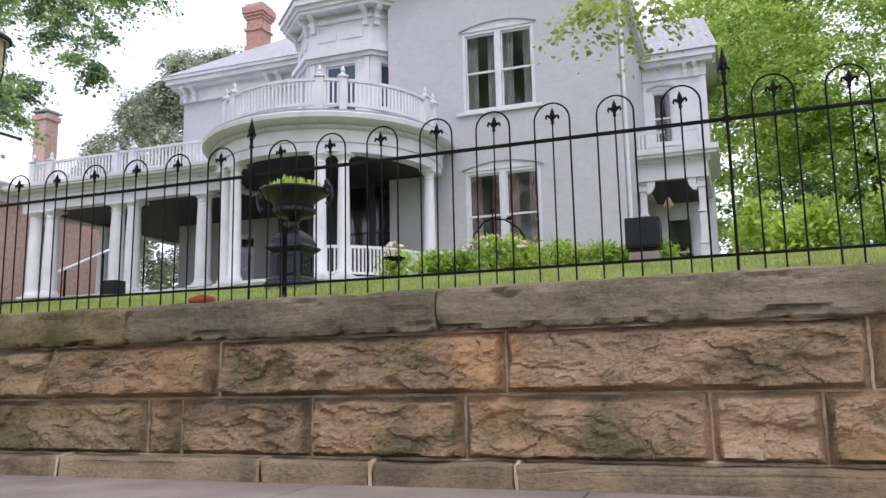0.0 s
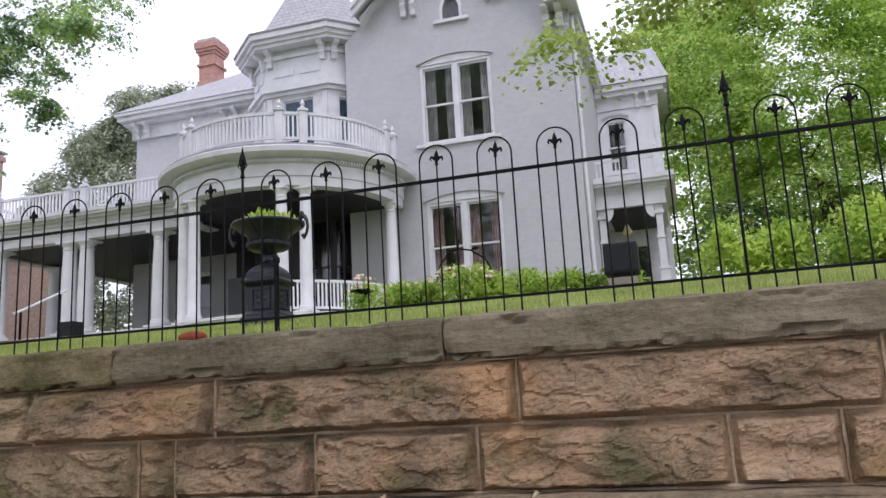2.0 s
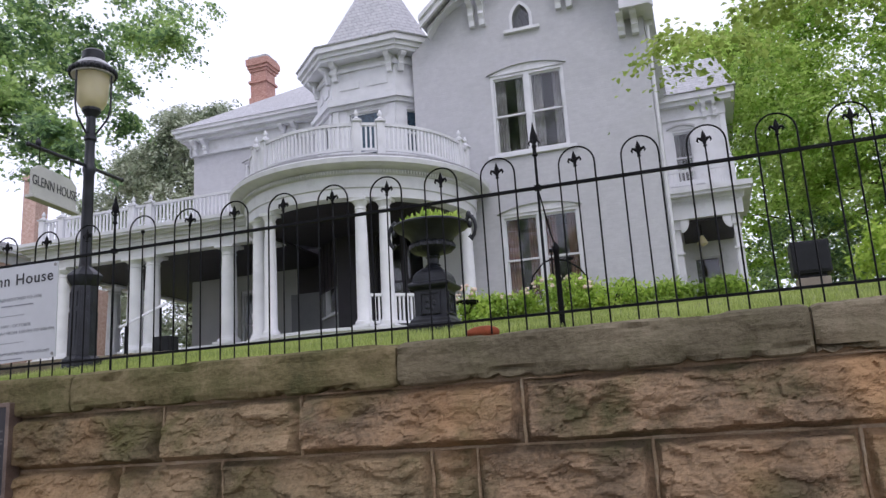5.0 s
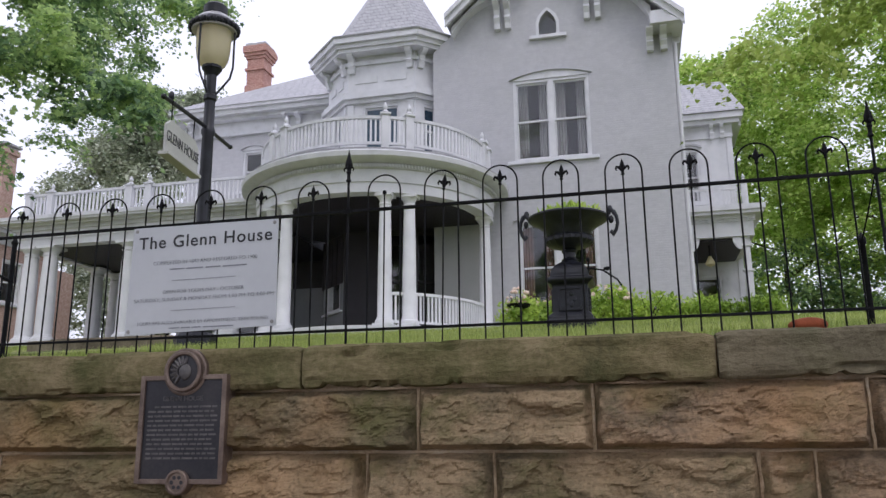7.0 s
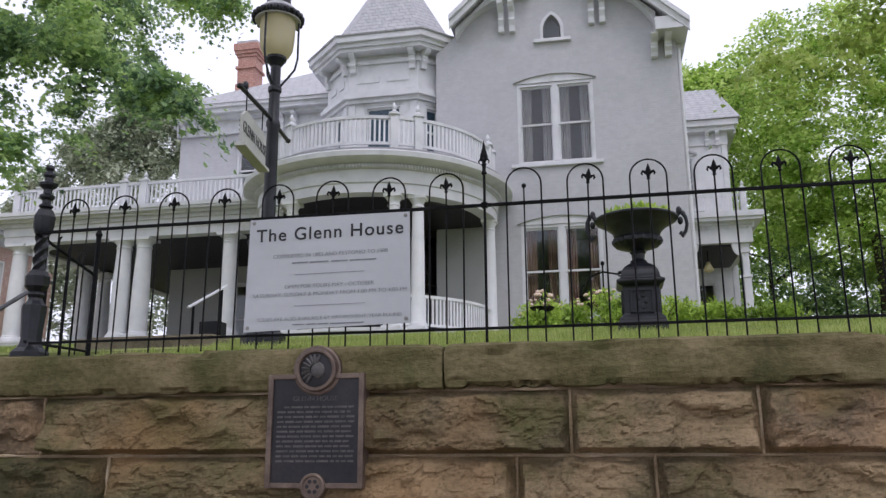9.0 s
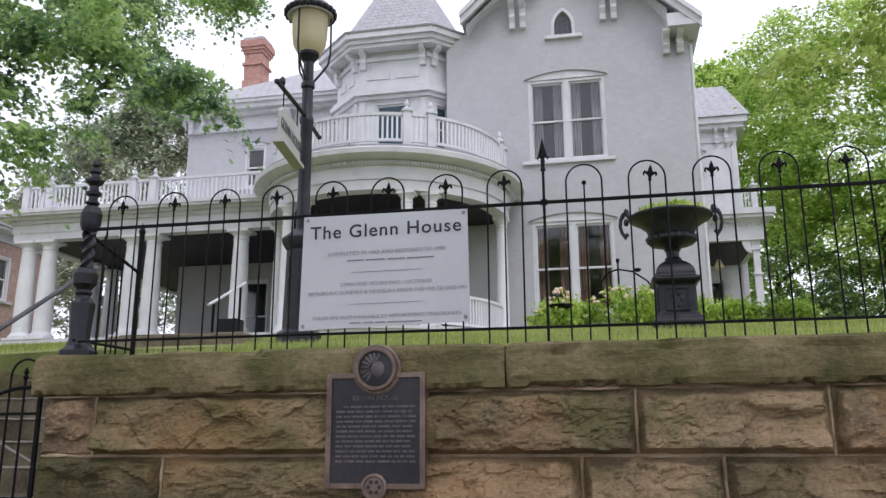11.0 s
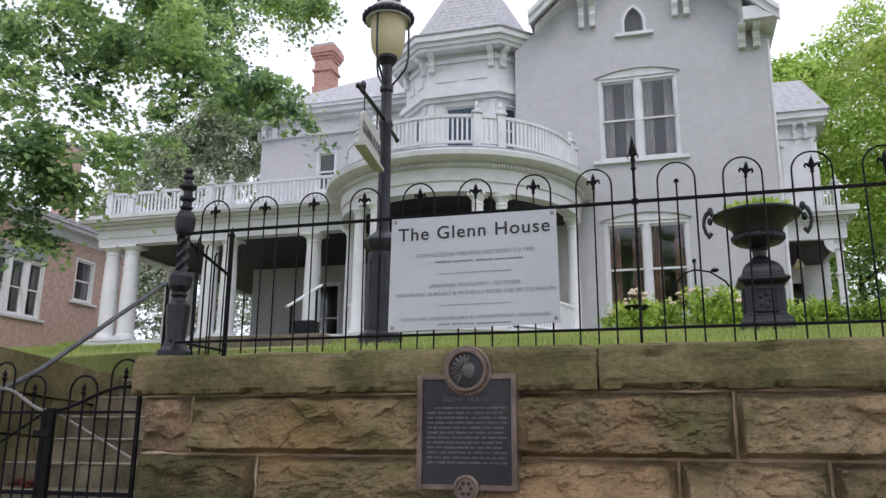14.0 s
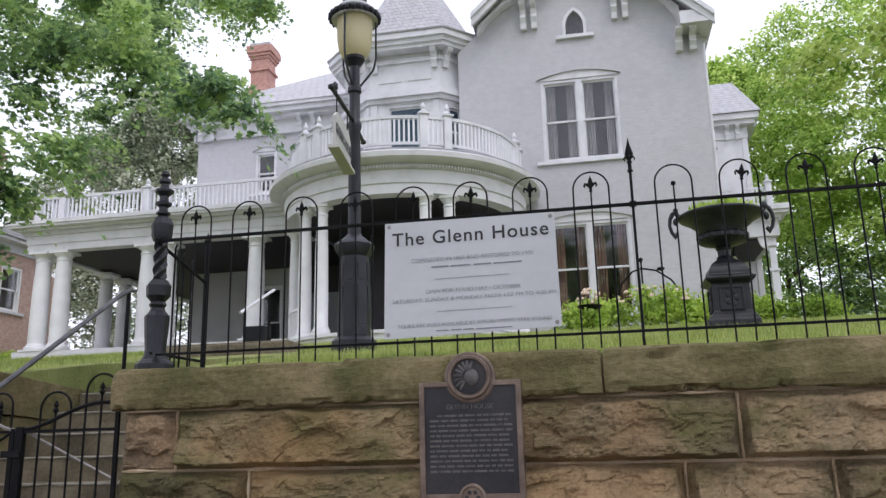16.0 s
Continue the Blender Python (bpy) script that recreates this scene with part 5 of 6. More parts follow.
for k in range(-3, 3):
    x = 0.02 + PANEL * k
    panel = thing("iron_fence", (x, FY, CAP), "black wrought-iron fence panel with hoops and fleur-de-lis on the capstone", "fence", "iron fence on the wall")
    put("top_rail", top_rail, panel)
    put("bottom_rail", bottom_rail, panel)
    if k > -3:
        post = put("post", linepost, panel)
        put("spear", spear, post, pose(0, 0, 0.98), "cast spear finial")
        if k not in (-2, 0):
            put("brace", brace, panel, None, "stub post and rod bracing the fence")
    for i in range(8):
        u = 0.227 + 0.3475 * i
        put("hoop", hoop, panel, pose(u, random.uniform(-0.003, 0.003), 0, random.uniform(-0.5, 0.5), 0, 0))
        lean = random.uniform(-1.2, 1.2)
        tip = (finial, "")
        if k == -2 and i == 0:
            tip = (knob, "broken stub where the finial is lost")
        if k == -2 and i == 1:
            lean = 2.5
        pk = put("picket", picket, panel, pose(u, 0.0, 0, 0, lean * 0.4, 0))
        put("finial", tip[0], pk, pose(0, 0, 0.885, 0, lean * 2, random.uniform(-12, 12)), tip[1])

# the short return beside the steps
ret = thing("fence_return", (-8.67, FY, CAP), "short black iron fence return beside the steps", "fence")
bm = bmesh.new()
tube(bm, [(-8.67, FY, 1.9), (-8.64, 4.9, 1.74)], 0.011, 6)
part("top_rail", bm, IRON, ret)
bm = bmesh.new()
tube(bm, [(-8.67, FY, 1.2), (-8.64, 4.9, 1.2)], 0.01, 6)
part("bottom_rail", bm, IRON, ret)
bm = bmesh.new()
tube(bm, [(-8.64, 4.9, 1.08), (-8.64, 4.9, 2.02)], 0.018, 8)
lathe(bm, [(0.018, 0), (0.026, 0.02), (0.012, 0.05), (0.0, 0.09)], 8, (-8.64, 4.9, 2.02))
part("post", bm, IRON, ret)
for i in range(4):
    y = FY + 0.1 + 0.11 * i
    bm = bmesh.new()
    z = 1.9 - 0.27 * (y - FY)
    tube(bm, [(-8.66, y, 1.1), (-8.66, y, z), (-8.66, y, z + 0.06), (-8.66, y + 0.02, z + 0.09)], 0.0065, 6)
    part("picket", bm, IRON, ret)

# ornate gate post
gpost = thing("gate_post", (-8.68, 4.37, CAP), "ornate black cast-iron gate post with a twisted shaft", "post")
gx, gy = -8.68, 4.37


def octo(prof, nm, label=""):
    bm = bmesh.new()
    lathe(bm, [(r * 0.98, z) for r, z in prof], 8, (gx, gy, CAP), turn=22.5)
    part(nm, bm, PAINTEDIRON, gpost, label, True, 20)


octo([(0.12, 0.0), (0.12, 0.03), (0.1, 0.05), (0.085, 0.06), (0.07, 0.085), (0.064, 0.12), (0.078, 0.3), (0.078, 0.33), (0.05, 0.36), (0.042, 0.38)], "base", "flared octagonal base")
octo([(0.042, 0.38), (0.055, 0.4), (0.045, 0.42), (0.075, 0.455), (0.078, 0.52), (0.055, 0.555), (0.04, 0.565)], "lower_knop")
bm = bmesh.new()
n, k = 40, 12
rows = []
for i in range(n + 1):
    z = CAP + 0.565 + 0.235 * i / n
    row = []
    for j in range(k):
        a = 2 * math.pi * j / k + i * 0.16
        r = 0.037 + 0.008 * math.cos(3 * (2 * math.pi * j / k))
        row.append(bm.verts.new((gx + r * math.cos(a), gy + r * math.sin(a), z)))
    rows.append(row)
for a, b in zip(rows, rows[1:]):
    for j in range(k):
        bm.faces.new((a[j], a[(j + 1) % k], b[(j + 1) % k], b[j]))
part("twisted_shaft", bm, PAINTEDIRON, gpost, "spirally twisted shaft", True)
octo([(0.038, 0.8), (0.055, 0.815), (0.066, 0.85), (0.07, 0.92), (0.05, 0.965), (0.03, 0.98)], "upper_knop")
octo([(0.03, 0.98), (0.046, 0.99), (0.046, 1.0), (0.03, 1.01), (0.028, 1.035), (0.05, 1.05), (0.052, 1.065), (0.03, 1.08), (0.028, 1.11), (0.06, 1.135), (0.062, 1.15), (0.03, 1.165), (0.026, 1.19), (0.04, 1.205), (0.036, 1.225), (0.018, 1.24), (0.03, 1.255), (0.025, 1.275), (0.0, 1.285)], "finial", "turned finial")

# gate: two leaves that meet at a middle stile
def crest_at(u, top, end):
    """Height of the swept rail at u from the meeting stile: up to the peak, then level or down again."""
    if u <= top:
        return 0.765 + 0.15 * (0.5 - 0.5 * math.cos(math.pi * u / top))
    return 0.915 - (0.14 * (0.5 - 0.5 * math.cos(math.pi * (u - top) / (end - top))) if end > 0.72 else 0.0)


for s, x0, span, top, hoops in ((1, -9.555, 0.69, 0.57, ((0.25, 0.105, 0.99), (0.56, 0.105, 1.09))), (-1, -9.57, 0.78, 0.39, ((0.125, 0.085, 0.995), (0.385, 0.085, 1.09), (0.62, 0.085, 0.99)))):
    gate = thing("iron_gate", (x0, 4.33, 0.08), "closed black iron gate leaf with swept top rail and hoops", "gate", "pair of gate leaves")
    bm = bmesh.new()
    if s > 0:
        box(bm, x0 - 0.012, x0 + 0.045, 4.312, 4.348, 0.09, 0.785, 0.006)
    else:
        box(bm, x0 - 0.03, x0 - 0.002, 4.314, 4.344, 0.09, 0.775, 0.005)
    part("meeting_stile", bm, IRON, gate)
    bm = bmesh.new()
    box(bm, min(x0 + s * (span - 0.022), x0 + s * span), max(x0 + s * (span - 0.022), x0 + s * span), 4.32, 4.34, 0.1, 0.93, 0.003)
    part("hinge_stile", bm, IRON, gate)
    bm = bmesh.new()
    tube(bm, [(x0 + s * span * i / 20, 4.33, crest_at(span * i / 20, top, span)) for i in range(21)], 0.012, 6)
    part("top_rail", bm, IRON if s > 0 else STEEL, gate, "swept curved top rail", True)
    for z, r in ((0.755, 0.009), (0.25, 0.014)):
        bm = bmesh.new()
        box(bm, min(x0, x0 + s * span), max(x0, x0 + s * span), 4.322, 4.338, z - r, z + r)
        part("rail", bm, IRON, gate)
    bm = bmesh.new()
    tube(bm, [(x0 + s * 0.03, 4.345, 0.76), (x0 + s * span, 4.345, 0.45 if s > 0 else 0.32)], 0.008, 6)
    part("diagonal_brace", bm, STEEL if s > 0 else IRON, gate, "worn bare steel brace" if s > 0 else "")
    for u, half, zt in hoops:
        c = x0 + s * u
        bm = bmesh.new()
        tube(bm, [(c - half, 4.33, 0.1)] + [(c - half * math.cos(a), 4.33, zt - half + half * math.sin(a)) for a in np.linspace(0, math.pi, 15)] + [(c + half, 4.33, 0.1)], 0.0072, 6)
        part("hoop", bm, IRON, gate)
        bm = bmesh.new()
        tube(bm, [(c, 4.33, 0.1), (c, 4.33, zt - 0.1)], 0.0072, 6)
        lathe(bm, [(0.007, 0), (0.02, 0.02), (0.008, 0.035), (0.018, 0.05), (0.0, 0.085)], 6, (c, 4.33, zt - 0.13))
        part("picket", bm, IRON, gate)
    if s == 1:
        bm = bmesh.new()
        box(bm, x0 - 0.08, x0 + 0.05, 4.29, 4.312, 0.6, 0.64, 0.004)
        part("latch", bm, IRON, gate)

hr = thing("stair_handrail", (-10.2, 6.4, 1.3), "grey steel pipe handrail beside the stone steps", "handrail")
bm = bmesh.new()
tube(bm, [(-10.2, 4.2, 0.74), (-10.2, 4.9, 1.09), (-10.2, 6.3, 2.0), (-10.2, 6.42, 2.06), (-10.2, 6.5, 2.06)], 0.021, 8)
part("rail", bm, PIPE, hr, "", True)
bm = bmesh.new()
tube(bm, [(-10.2, 6.4, 1.2), (-10.2, 6.4, 2.05)], 0.018, 8)
part("post", bm, IRON, hr)
bm = bmesh.new()
tube(bm, [(-10.2, 4.45, 0.05), (-10.2, 4.45, 0.86)], 0.018, 8)
part("post", bm, IRON, hr)

# ---------------------------------------------------------------- street lamp with hanging sign
LX, LY, LZ = -8.13, 6.67, 1.455
lamp = thing("street_lamp", (LX, LY, LZ), "black iron lamp post with a cream glass lantern", "street lamp")
bm = bmesh.new()
lathe(bm, [(0.2, -0.12), (0.2, 0.06), (0.17, 0.09), (0.15, 0.1), (0.15, 0.13), (0.135, 0.82), (0.15, 0.84), (0.175, 0.88), (0.185, 0.93), (0.17, 0.95), (0.13, 0.98), (0.07, 1.03), (0.06, 1.06)], 8, (LX, LY, LZ), turn=22.5)
lbase = part("base", bm, PAINTEDIRON, lamp, "panelled octagonal iron base", True, 20)
for a in range(8):
    bm = bmesh.new()
    box(bm, -0.035, 0.035, 0.13, 0.139, 0.2, 0.55, 0.004)
    box(bm, -0.032, 0.032, 0.127, 0.135, 0.6, 0.76, 0.004)
    bmesh.ops.transform(bm, matrix=pose(LX, LY, LZ, 0, 0, a * 45), verts=bm.verts[:])
    part("panel", bm, PAINTEDIRON, lbase)
bm = bmesh.new()
lathe(bm, [(0.066, 1.0), (0.062, 1.1), (0.056, 2.05), (0.068, 2.08), (0.068, 2.12), (0.054, 2.15), (0.052, 2.42), (0.066, 2.44), (0.066, 2.48), (0.05, 2.5), (0.05, 2.7), (0.08, 2.74), (0.1, 2.77), (0.1, 2.8)], 12, (LX, LY, LZ))
part("pole", bm, PAINTEDIRON, lamp, "", True, 30)
bm = bmesh.new()
lathe(bm, [(0.09, 2.79), (0.125, 2.82), (0.155, 2.88), (0.168, 2.97), (0.174, 3.12), (0.17, 3.21)], 24, (LX, LY, LZ))
part("lantern_glass", bm, LAMPGLASS, lamp, "cream frosted glass cylinder", True)
bm = bmesh.new()
lathe(bm, [(0.205, 3.285), (0.165, 3.33), (0.125, 3.36), (0.11, 3.37)], 24, (LX, LY, LZ))
part("lantern_roof", bm, PALEMETAL, lamp, "pale weathered sloping lantern roof", True)
bm = bmesh.new()
lathe(bm, [(0.1, 3.36), (0.12, 3.37), (0.12, 3.46), (0.09, 3.49), (0.0, 3.52)], 24, (LX, LY, LZ))
part("vent_cap", bm, PAINTEDIRON, lamp, "", True)
bm = bmesh.new()
lathe(bm, [(0.17, 3.19), (0.235, 3.2), (0.248, 3.24), (0.21, 3.28), (0.2, 3.285), (0.16, 3.25)], 24, (LX, LY, LZ))
for i in range(24):
    a = 2 * math.pi * i / 24
    blob(bm, (LX + 0.24 * math.cos(a), LY + 0.24 * math.sin(a), LZ + 3.22), (0.024, 0.024, 0.04), 1)
part("lantern_rim", bm, PAINTEDIRON, lamp, "black scalloped lantern rim", True)
bm = bmesh.new()
lathe(bm, [(0.172, 3.188), (0.222, 3.182), (0.226, 3.196), (0.172, 3.2)], 24, (LX, LY, LZ), closed=True)
part("lantern_collar", bm, PALEMETAL, lamp, "pale weathered ring under the rim", True)
for a in (20, 140, 260):
    c, s = math.cos(radians(a)), math.sin(radians(a))
    bm = bmesh.new()
    tube(bm, [(LX + c * r, LY + s * r, LZ + z) for r, z in ((0.05, 2.5), (0.11, 2.58), (0.18, 2.68), (0.205, 2.8), (0.205, 3.21))], 0.011, 6)
    part("bracket", bm, PAINTEDIRON, lamp, "", True)
bm = bmesh.new()
tube(bm, [(-8.05, 5.78, 3.54), (-8.13, 6.6, 3.59), (-8.24, 7.3, 3.64)], 0.02, 8)
for p in ((-8.05, 5.77, 3.54), (-8.24, 7.31, 3.64)):
    blob(bm, p, (0.03, 0.03, 0.03), 1)
blob(bm, (-8.06, 5.9, 3.6), (0.03, 0.03, 0.05), 1)
part("sign_arm", bm, PAINTEDIRON, lamp, "black iron cross arm", True)
hs = thing("hanging_sign", (-8.07, 6.12, 3.05), "cream hanging house sign under the lamp arm", "sign")
dirv = Vector((-8.13 + 8.03, 6.5 - 5.72, 0)).normalized()
rz = math.degrees(math.atan2(dirv.y, dirv.x))
sm = pose(-8.075, 6.14, 3.2, 0, 0, rz) @ Matrix.Diagonal((0.84, 1, 0.8, 1))
bm = bmesh.new()
prism(bm, [(-0.4, -0.2), (0.4, -0.2), (0.4, 0.12), (0.3, 0.2), (-0.3, 0.2), (-0.4, 0.12)], sm @ Matrix.Translation((0, -0.014, 0)) @ UPRIGHT, 0.028)
part("board", bm, HANGSIGN, hs)
bm = bmesh.new()
box(bm, -0.42, 0.42, -0.05, 0.05, -0.24, -0.2, 0.006)
bmesh.ops.transform(bm, matrix=sm, verts=bm.verts[:])
part("ledge", bm, HANGSIGN, hs)
for u in (-0.28, 0.28):
    bm = bmesh.new()
    p = sm @ Vector((u, 0, 0.19))
    tube(bm, [p, (p.x, p.y, 3.56)], 0.006, 5)
    part("chain", bm, IRON, hs)
for sgn, r in ((1, rz), (-1, rz + 180)):
    q = sm @ Vector((0, -0.018 * sgn, -0.01))
    lettering("GLENN HOUSE", 0.14, PIPE, hs, tuple(q), rz=r, wide=0.72)

# ---------------------------------------------------------------- banner on the fence
bn = thing("sign_banner", (-6.7, 4.28, 1.2), "white printed visitor sign tied to the iron fence", "sign")
bm = bmesh.new()
pts = [(-7.19, 1.206), (-6.18, 1.232), (-6.19, 1.884), (-7.18, 1.888)]
prism(bm, pts, Matrix.Translation((0, 4.276, 0)) @ UPRIGHT, 0.008)
part("panel", bm, SIGNWHITE, bn)
for u, v in ((-7.155, 1.866), (-6.212, 1.862), (-6.205, 1.255), (-7.165, 1.23)):
    bm = bmesh.new()
    lathe(bm, [(0.004, 0), (0.012, 0.001), (0.012, 0.003), (0.004, 0.004)], 10)
    bmesh.ops.transform(bm, matrix=pose(u, 4.276, v, 90), verts=bm.verts[:])
    part("grommet", bm, STEEL, bn)
SY = 4.274
tilt = 0.5
def line(text, u, v, size, mat=GREYINK, wide=1.0, bold=0.0, gap=1.0):
    o = lettering(text, size, mat, bn, (u, SY, v), wide=wide, bold=bold, gap=gap, thick=0.0008)
    o.rotation_euler = (radians(90), radians(-tilt), 0)
line("The Glenn House", -6.68, 1.785, 0.11, INK, 1.03, 0.0011, 1.12)
line("COMPLETED IN 1883 AND RESTORED TO 1900", -6.67, 1.654, 0.033, wide=1.03, bold=-0.0004)
line("OPEN FOR TOURS MAY - OCTOBER", -6.67, 1.468, 0.033, wide=1.03, bold=-0.0004)
line("SATURDAY, SUNDAY & MONDAY FROM 1:00 PM TO 4:00 PM", -6.67, 1.421, 0.033, wide=1.06, bold=-0.0004)
line("TOURS ARE ALSO AVAILABLE BY APPOINTMENT, YEAR ROUND", -6.67, 1.277, 0.03, wide=1.03, bold=-0.0004)


def strip(u, v, w, h, nm, mat=GREYINK, y=SY, owner=bn):
    bm = bmesh.new()
    box(bm, u - w / 2, u + w / 2, y - 0.0008, y + 0.001, v - h / 2, v + h / 2)
    bmesh.ops.rotate(bm, verts=bm.verts[:], cent=(u, y, v), matrix=Euler((0, radians(-tilt) if owner is bn else 0, 0)).to_matrix())
    part(nm, bm, mat, owner)


for u, w in ((-6.855, 0.1), (-6.735, 0.115), (-6.61, 0.1), (-6.465, 0.16)):
    strip(u, 1.61, w, 0.008, "text_bar")
for u, w in ((-6.85, 0.07), (-6.77, 0.06), (-6.7, 0.06), (-6.555, 0.2)):
    strip(u, 1.242, w, 0.007, "text_bar")
strip(-6.67, 1.54, 0.43, 0.0025, "rule")
strip(-6.665, 1.353, 0.43, 0.0025, "rule")

# ---------------------------------------------------------------- bronze plaque on the wall
PY = 4.165
plq = thing("bronze_plaque", (-6.69, 4.2, 0.35), "dark bronze historical plaque with a round relief on the stone wall", "plaque")
bm = bmesh.new()
box(bm, -6.955, -6.42, PY, 4.27, 0.345, 0.935, 0.006)
part("plate", bm, BRONZE, plq)
bm = bmesh.new()
for x0, x1, z0, z1 in ((-6.965, -6.935, 0.335, 0.945), (-6.44, -6.41, 0.335, 0.945), (-6.936, -6.439, 0.335, 0.363), (-6.936, -6.439, 0.917, 0.945)):
    box(bm, x0, x1, PY - 0.012, 4.265, z0, z1, 0.004)
part("rim", bm, BRONZERIM, plq, "raised brown bronze rim")


def disc(r, prof, at, nm, mat, label=""):
    bm = bmesh.new()
    lathe(bm, prof, 32)
    bmesh.ops.transform(bm, matrix=pose(*at, 90), verts=bm.verts[:])
    return part(nm, bm, mat, plq, label, True, 30)


disc(0, [(0.118, -0.09), (0.118, 0.014), (0.112, 0.02), (0.1, 0.02), (0.094, 0.012), (0.094, -0.02)], (-6.685, PY - 0.016, 0.965), "medallion_rim", BRONZERIM, "round bronze medallion rim")
disc(0, [(0.095, 0.0), (0.095, 0.004), (0.07, 0.008), (0.0, 0.01)], (-6.685, PY - 0.016, 0.965), "medallion", BRONZE)
disc(0, [(0.138, -0.09), (0.138, 0.0), (0.13, 0.005), (0.0, 0.005)], (-6.685, PY - 0.003, 0.965), "medallion_flange", BRONZERIM, "round bronze flange behind the medallion")
bm = bmesh.new()
blob(bm, (-6.67, PY - 0.027, 0.962), (0.045, 0.014, 0.052), 3, 0.25)
for i in range(9):
    a = radians(70 + i * 21)
    tube(bm, [(-6.69 + r * math.cos(a), PY - 0.026, 0.968 + r * 1.1 * math.sin(a)) for r in (0.03, 0.055, 0.078)], [0.007, 0.011, 0.005], 6)
part("relief", bm, LETTERBRONZE, plq, "plain raised relief", True)
disc(0, [(0.07, -0.09), (0.07, 0.012), (0.064, 0.016), (0.056, 0.016), (0.05, 0.008), (0.0, 0.008)], (-6.685, PY - 0.014, 0.345), "emblem_rim", BRONZERIM, "small round wheel emblem")
for i in range(6):
    a = i * math.pi / 3
    disc(0, [(0.011, 0.006), (0.011, 0.01), (0.0, 0.01)], (-6.685 + 0.03 * math.cos(a), PY - 0.014, 0.345 + 0.03 * math.sin(a)), "stud", BRONZE)
lettering("GLENN HOUSE", 0.038, LETTERBRONZE, plq, (-6.69, PY - 0.002, 0.81))
random.seed(8)
for i in range(12):
    z = 0.765 - 0.0262 * i
    x = -6.91 + (0.04 if i == 0 else 0)
    while x < -6.49:
        w = random.uniform(0.02, 0.07)
        w = min(w, -6.465 - x)
        if w > 0.01:
            strip(x + w / 2, z, w, 0.011, "text_bar", LETTERBRONZE, PY - 0.001, plq)
        x += w + 0.009

# fallen clay lump on the capstone
bm = bmesh.new()
blob(bm, (-3.27, 4.36, CAP + 0.02), (0.09, 0.06, 0.04), 3, 0.5)
solo("clay_shard", bm, TERRACOTTA, "rust-red clay shard lying on the capstone", "shard", smooth=True)

# ---------------------------------------------------------------- iron urn
UX, UY = -4.74, 8.0
UZ = 1.74
urn = thing("planter_urn", (UX, UY, UZ), "large black cast-iron garden urn on a panelled pedestal", "urn")
bm = bmesh.new()
lathe(bm, [(w * 1.414, z) for w, z in ((0.27, -0.15), (0.27, -0.05), (0.25, -0.03), (0.25, -0.01), (0.22, 0.02), (0.2, 0.04), (0.2, 0.3), (0.21, 0.315), (0.245, 0.33), (0.265, 0.35), (0.265, 0.372), (0.235, 0.385), (0.215, 0.4), (0.212, 0.43), (0.2, 0.47), (0.17, 0.51), (0.13, 0.54), (0.1, 0.555), (0.075, 0.58))], 4, (UX, UY, UZ), turn=45)
bmesh.ops.bevel(bm, geom=bm.edges[:], offset=0.005, segments=1, affect="EDGES")
ped = part("pedestal", bm, PAINTEDIRON, urn, "square panelled iron pedestal")
for a in range(4):
    bm = bmesh.new()
    for x0, x1, z0, z1 in ((-0.13, -0.11, 0.05, 0.28), (0.11, 0.13, 0.05, 0.28), (-0.11, 0.11, 0.05, 0.07), (-0.11, 0.11, 0.26, 0.28)):
        box(bm, x0, x1, -0.217, -0.196, z0, z1, 0.003)
    for i in range(5):
        blob(bm, (0.05 * math.cos(i * 1.257), -0.2, 0.165 + 0.06 * math.sin(i * 1.257)), (0.03, 0.014, 0.035), 1)
    bmesh.ops.transform(bm, matrix=pose(UX, UY, UZ, 0, 0, 90 * a), verts=bm.verts[:])
    part("relief_panel", bm, PAINTEDIRON, ped)
bm = bmesh.new()
lathe(bm, [(0.08, 0.575), (0.095, 0.59), (0.07, 0.61), (0.075, 0.66), (0.095, 0.68), (0.075, 0.695), (0.13, 0.71), (0.23, 0.735), (0.275, 0.775), (0.278, 0.81), (0.25, 0.83), (0.262, 0.85), (0.28, 0.89), (0.36, 0.95), (0.455, 0.995), (0.475, 1.015), (0.475, 1.03), (0.455, 1.04), (0.41, 1.0), (0.0, 0.98)], 36, (UX, UY, UZ))
for v in bm.verts:
    # gadroons round the lower bowl
    if 0.72 < v.co.z - UZ < 0.83:
        a = math.atan2(v.co.y - UY, v.co.x - UX)
        f = 1 + 0.05 * math.cos(18 * a)
        v.co.x, v.co.y = UX + (v.co.x - UX) * f, UY + (v.co.y - UY) * f
part("bowl", bm, PAINTEDIRON, urn, "wide fluted bowl", True, 35)
for s in (-1, 1):
    bm = bmesh.new()
    tube(bm, [(UX + s * r, UY, UZ + z) for r, z in ((0.43, 1.0), (0.5, 1.1), (0.53, 1.07), (0.56, 1.02), (0.57, 0.95), (0.55, 0.88), (0.51, 0.83), (0.49, 0.86), (0.505, 0.88))], [0.022, 0.03, 0.028, 0.022, 0.02, 0.02, 0.026, 0.022, 0.01], 8)
    blob(bm, (UX + s * 0.49, UY, UZ + 1.1), (0.035, 0.03, 0.045), 2, 0.4)
    blob(bm, (UX + s * 0.5, UY, UZ + 0.99), (0.03, 0.025, 0.04), 2, 0.4)
    part("handle", bm, PAINTEDIRON, urn, "scrolled figurehead handle", True)

urn.scale = (0.87, 0.87, 1.0)

